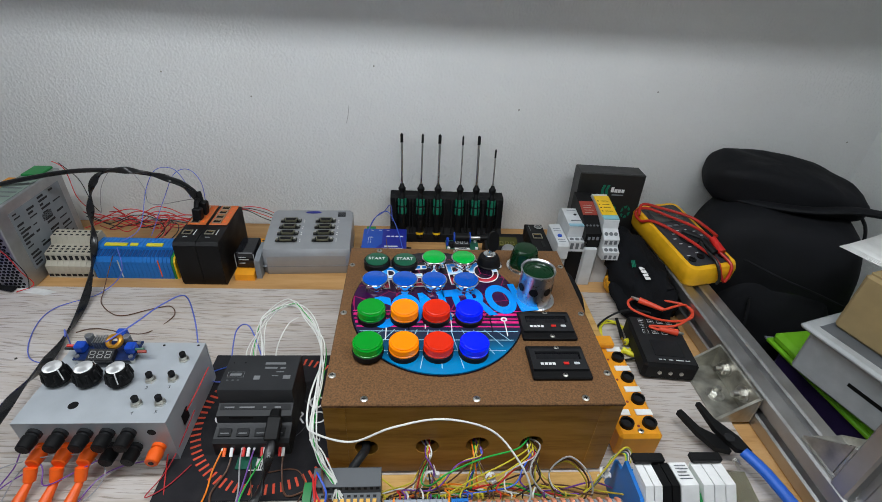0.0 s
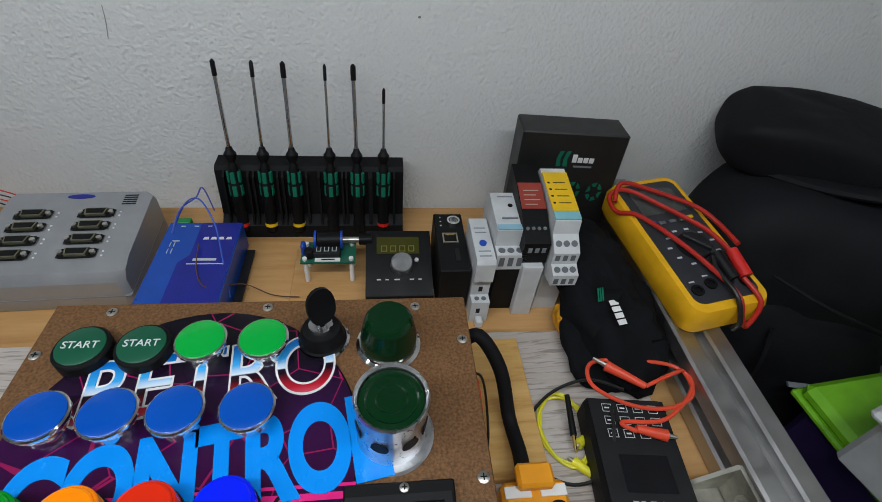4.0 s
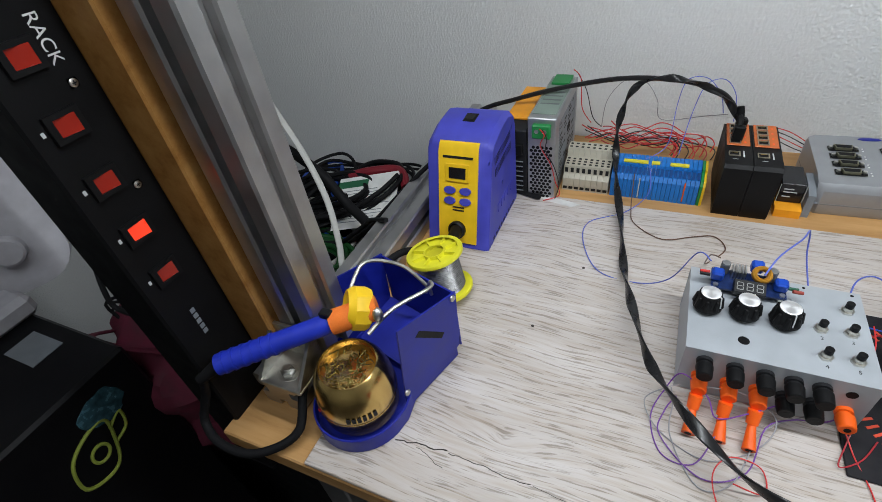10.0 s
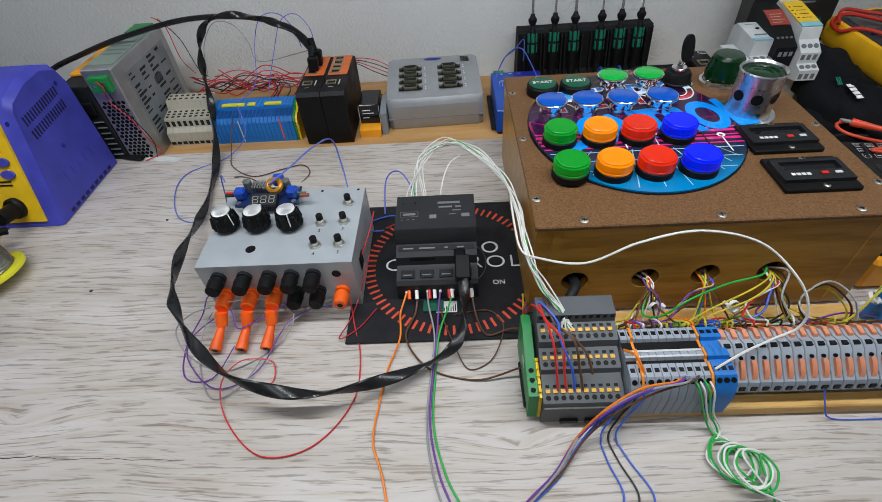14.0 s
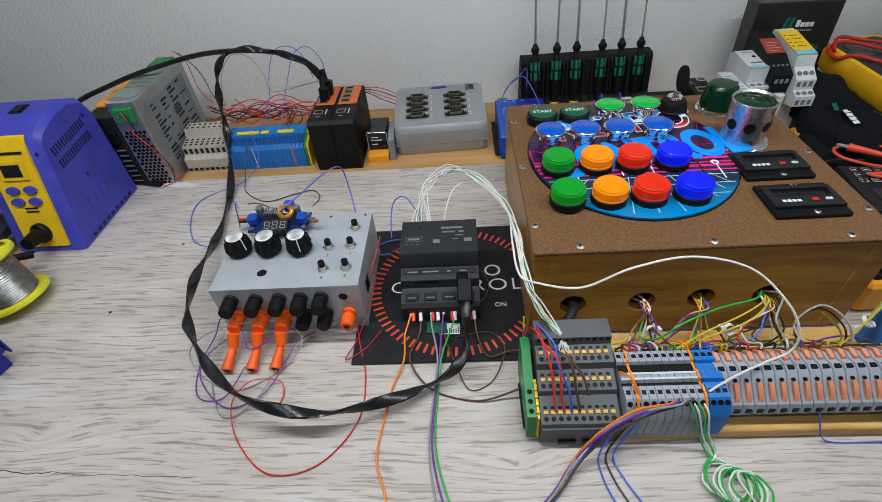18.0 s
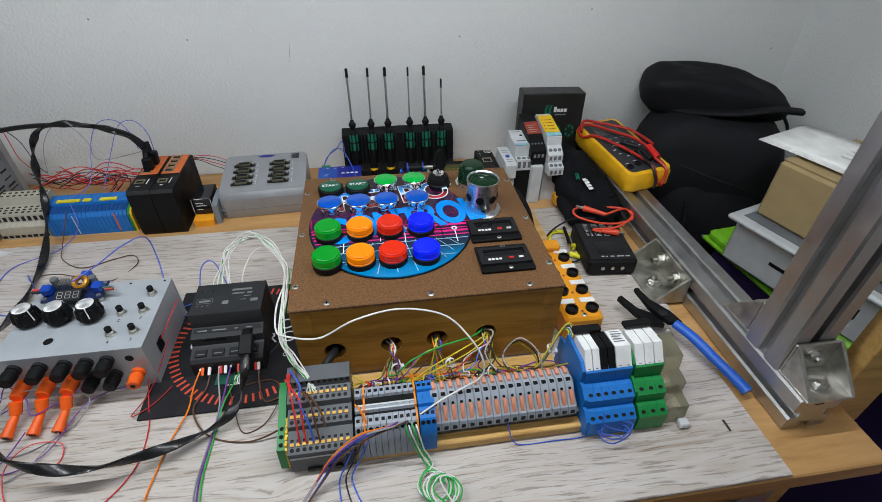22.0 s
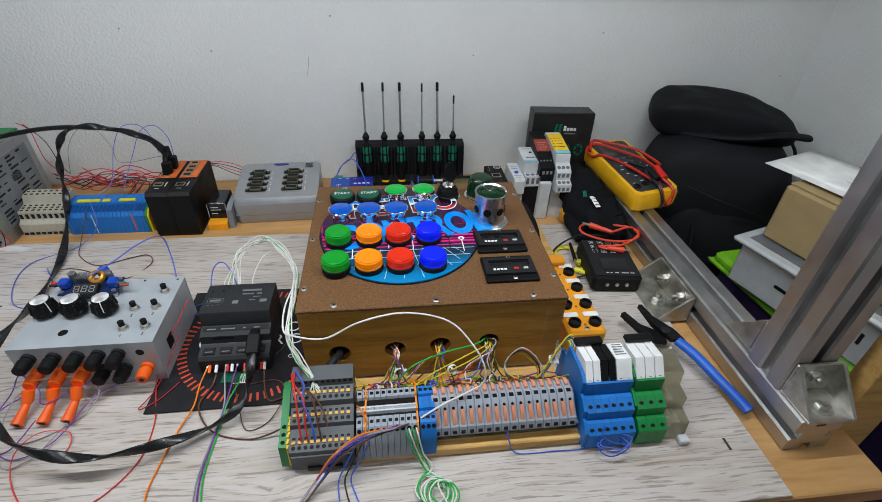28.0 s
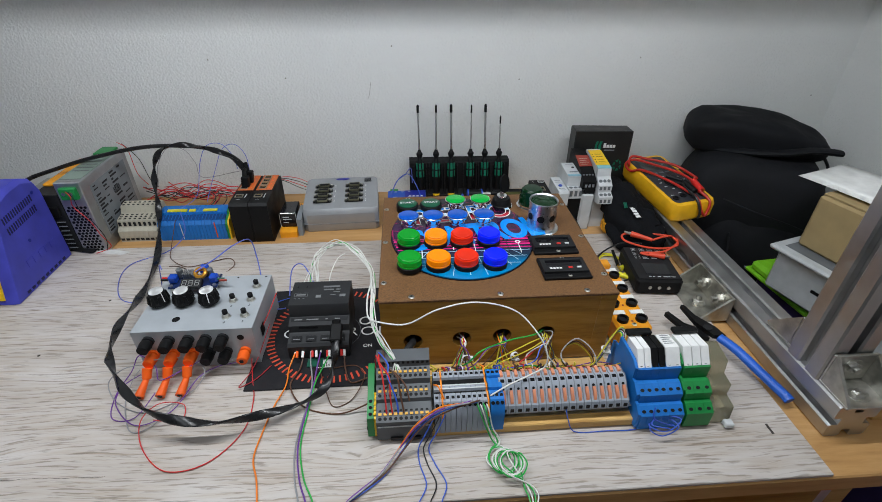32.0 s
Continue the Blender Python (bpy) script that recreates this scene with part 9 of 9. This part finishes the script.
cord("sheathed_cable", [(-0.101, 0.012, 0.036), (-0.101, -0.002, 0.041), (-0.104, -0.012, 0.046), (-0.111, -0.022, 0.042), (-0.116, -0.029, 0.030)], 0.0038, DARK, "grey sheathed cable leaving the box's hole", "cable", "", 12, 6)

# wires at the front of the controller
wire("orange", [(-0.234, 0.026, 0.014), (-0.238, 0.012, 0.009), (-0.241, 0.002, 0.004), (-0.240, -0.022, 0.001), (-0.248, -0.048, 0.001), (-0.252, -0.076, 0.001), (-0.254, -0.105, 0.001), (-0.246, -0.127, 0.001), (-0.240, -0.150, 0.002), (-0.238, -0.162, -0.012), (-0.240, -0.166, -0.05)], 0.0012, "orange wire from the controller over the bench edge", "controller wires", 1)
for i, c in enumerate(("grey", "violet", "green")):
    d = 0.004 * i
    wire(c, [(-0.218 + 0.012 * i, 0.026, 0.014), (-0.217 + 0.009 * i, 0.008, 0.010), (-0.212 + 0.5 * d, -0.020, 0.004 + 0.001 * i), (-0.214 + 0.4 * d, -0.050, 0.001 + 0.0016 * (i == 1)), (-0.217 + 0.6 * d, -0.094, 0.001), (-0.212 + d, -0.128, 0.001), (-0.205 + 1.5 * d, -0.150, 0.002), (-0.203 + 1.5 * d, -0.162, -0.01), (-0.20 + d, -0.166, -0.05)], 0.0011, f"{c} wire from the controller over the bench edge", "controller wires", 1)
wire("brown", [(-0.226, 0.024, 0.013), (-0.228, 0.003, 0.005), (-0.235, -0.022, 0.001), (-0.216, -0.049, 0.001), (-0.181, -0.060, 0.001), (-0.151, -0.057, 0.010), (-0.135, -0.062, 0.030), (-0.126, -0.066, 0.048)], 0.0012, "brown wire from controller to input module", "controller wires", 2)
wire("brown", [(-0.180, 0.022, 0.013), (-0.178, 0.0, 0.006), (-0.170, -0.021, 0.002), (-0.151, -0.019, 0.008), (-0.137, -0.036, 0.030), (-0.122, -0.056, 0.056), (-0.110, -0.072, 0.054), (-0.106, -0.083, 0.044)], 0.0012, "brown wire from controller to input module", "controller wires", 2)
wire("brown", [(-0.208, 0.024, 0.012), (-0.206, 0.0, 0.006), (-0.196, -0.030, 0.001), (-0.186, -0.050, 0.001), (-0.170, -0.045, 0.001), (-0.160, -0.030, 0.001), (-0.156, -0.010, 0.002), (-0.168, 0.004, 0.002), (-0.196, 0.0, 0.003)], 0.0008, "thin brown wire looped on the desk mat", "controller wires")
wire("red", [(-0.266, 0.090, 0.045), (-0.269, 0.063, 0.040), (-0.284, 0.027, 0.014), (-0.280, -0.003, 0.001), (-0.271, -0.036, 0.001), (-0.272, -0.075, 0.001), (-0.296, -0.107, 0.001), (-0.331, -0.113, 0.001), (-0.362, -0.088, 0.001), (-0.373, -0.061, 0.008), (-0.362, -0.042, 0.010), (-0.340, -0.040, 0.004), (-0.338, -0.058, 0.001), (-0.360, -0.062, 0.010)], 0.0008, "thin red wire looped on the bench", "plug wires")
wire("dark_red", [(-0.268, 0.05, 0.030), (-0.276, 0.02, 0.012), (-0.283, 0.0, 0.002), (-0.290, -0.02, 0.001), (-0.275, -0.01, 0.001), (-0.262, 0.01, 0.003)], 0.0008, "thin red wire beside the box", "plug wires")
plugw = [(-0.415, 0.003, 0.006), (-0.418, -0.012, 0.010), (-0.415, -0.030, 0.002), (-0.388, -0.061, 0.001), (-0.364, -0.053, 0.003), (-0.350, -0.013, 0.006), (-0.326, 0.004, 0.010), (-0.300, 0.016, 0.012), (-0.286, 0.034, 0.020)]
for i, c in enumerate(("grey", "violet")):
    wire(c, [(x + 0.010 + 0.005 * math.sin(2.1 * i + 1.3 * j), y + 0.007 * math.cos(1.7 * i + j), z + 0.0008 * i) for j, (x, y, z) in enumerate(plugw)], 0.0008, f"thin {c} wire looped round the plugs", "plug wires")
wire("violet", [(-0.372, -0.028, 0.010), (-0.385, -0.052, 0.002), (-0.408, -0.050, 0.001), (-0.418, -0.020, 0.001), (-0.410, 0.004, 0.010), (-0.400, 0.012, 0.026), (-0.380, 0.0, 0.020), (-0.372, -0.014, 0.014), (-0.352, -0.006, 0.018), (-0.33, 0.008, 0.022)], 0.0008, "thin violet wire looped round the plugs", "plug wires")
wire("grey", [(-0.400, 0.006, 0.018), (-0.412, -0.004, 0.022), (-0.425, -0.014, 0.012), (-0.41, -0.032, 0.002), (-0.375, -0.045, 0.001), (-0.340, -0.022, 0.002), (-0.330, 0.0, 0.012), (-0.352, 0.009, 0.022), (-0.385, 0.004, 0.026)], 0.0008, "thin grey wire looped round the plugs", "plug wires")

# wires at the front of the terminal strip
strip_front = [(-0.050, -0.0855, 0.040), (-0.058, -0.093, 0.047), (-0.080, -0.097, 0.047), (-0.102, -0.103, 0.032), (-0.118, -0.110, 0.010), (-0.135, -0.130, 0.002), (-0.152, -0.145, 0.002), (-0.163, -0.155, 0.003), (-0.166, -0.162, -0.006), (-0.166, -0.166, -0.04)]
for i, c in enumerate(("orange", "violet", "grey", "blue", "brown")):
    wire(c, [(x + 0.003 * i * (1 - j / 9), y + 0.0012 * math.sin(i * 2 + j), z + 0.0014 * (i % 3) - 0.001 * i * (j == 2)) for j, (x, y, z) in enumerate(strip_front)], 0.0011, f"{c} wire in the bundle over the bench edge", "strip wires")
wire("orange", [(-0.082, -0.066, 0.045), (-0.078, -0.075, 0.052), (-0.073, -0.083, 0.044)], 0.0013, "short orange jumper on the terminals", "strip wires")
for i, c in enumerate(("blue", "black", "blue")):
    o = 0.005 * i
    wire(c, [(-0.081 + o, -0.085, 0.034), (-0.084 + o, -0.094, 0.030), (-0.092 + o, -0.098, 0.012), (-0.099 + o, -0.106, 0.002), (-0.098 + 1.4 * o, -0.122, 0.001), (-0.093 + 1.8 * o, -0.142, 0.001), (-0.100 + 2 * o, -0.158, 0.002), (-0.101 + 2 * o, -0.165, -0.02)], 0.0009, f"thin {c} wire hanging from the terminals", "strip wires")
for i, c in enumerate(("green", "white", "green", "white")):
    random.seed(60 + i)
    pts = [(-0.042 + 0.003 * i, -0.0855, 0.040), (-0.040 + 0.003 * i, -0.094, 0.038), (-0.033 + 0.002 * i, -0.099, 0.018), (-0.026 + 0.002 * i, -0.105, 0.004)]
    for j in range(14):
        a = 2 * math.pi * j / 6 + i
        pts.append((-0.024 + (0.010 + 0.003 * random.random()) * math.cos(a) + 0.0009 * j, -0.122 + (0.011 + 0.003 * random.random()) * math.sin(a) - 0.0010 * j, 0.002 + 0.0008 * j + 0.002 * random.random()))
    pts += [(-0.006 + 0.002 * i, -0.150, 0.004), (-0.004 + 0.003 * i, -0.158, 0.002), (-0.003 + 0.002 * i, -0.165, -0.010)]
    wire(c, pts, 0.0010, f"{c} wire wound into a loose coil", "strip wires")
pts = [(0.134, -0.095, 0.030), (0.134, -0.100, 0.018)]
for j in range(16):
    a = 2 * math.pi * j / 5.5
    pts.append((0.143 + 0.013 * math.cos(a) + 0.002 * math.sin(3 * j), -0.104 + 0.008 * math.sin(a), 0.004 + 0.001 * j + 0.006 * max(0, math.cos(a))))
wire("blue", pts, 0.0009, "thin blue wire coiled in front of the relays", "strip wires")
wire("blue", [(0.048, -0.0855, 0.026), (0.050, -0.092, 0.014), (0.058, -0.097, 0.001), (0.091, -0.098, 0.001), (0.119, -0.098, 0.001), (0.130, -0.095, 0.010)], 0.0008, "thin blue wire along the strip", "strip wires")
for i, c in enumerate(("red", "red", "blue", "brown")):
    d = 0.0014 * math.sin(2.3 * i)
    wire(c, [(-0.137 + 0.001 * i, 0.006, 0.004 + 0.002 * i), (-0.1405 - d, -0.018, 0.026), (-0.139 + 0.002 * i + d, -0.034, 0.056 + 0.002 * i), (-0.135 + 0.003 * i - 2 * d, -0.052, 0.066 - 0.002 * i), (-0.131 + 0.004 * i + 2 * d, -0.068, 0.061), (-0.129 + 0.005 * i, -0.080, 0.046), (-0.128 + 0.0055 * i, -0.0875, 0.033)], 0.0012, f"{c} wire plugged into the input module", "module wires")
# blue wire over the computer and the green plug's thin wires
wire("blue", [(-0.128, 0.385, 0.034), (-0.115, 0.392, 0.055), (-0.098, 0.385, 0.066), (-0.085, 0.37, 0.050), (-0.075, 0.34, 0.032), (-0.068, 0.315, 0.012)], 0.0010, "thin blue wire over the computer")
wire("pale_blue", [(-0.130, 0.38, 0.030), (-0.120, 0.39, 0.05), (-0.105, 0.395, 0.060), (-0.094, 0.39, 0.075), (-0.092, 0.395, 0.045)], 0.0010, "thin blue wire over the computer")
wire("brown", [(-0.100, 0.36, 0.034), (-0.095, 0.33, 0.032), (-0.082, 0.31, 0.030), (-0.06, 0.33, 0.012), (-0.035, 0.325, 0.002), (-0.01, 0.32, 0.004)], 0.0008, "thin brown wire over the computer")
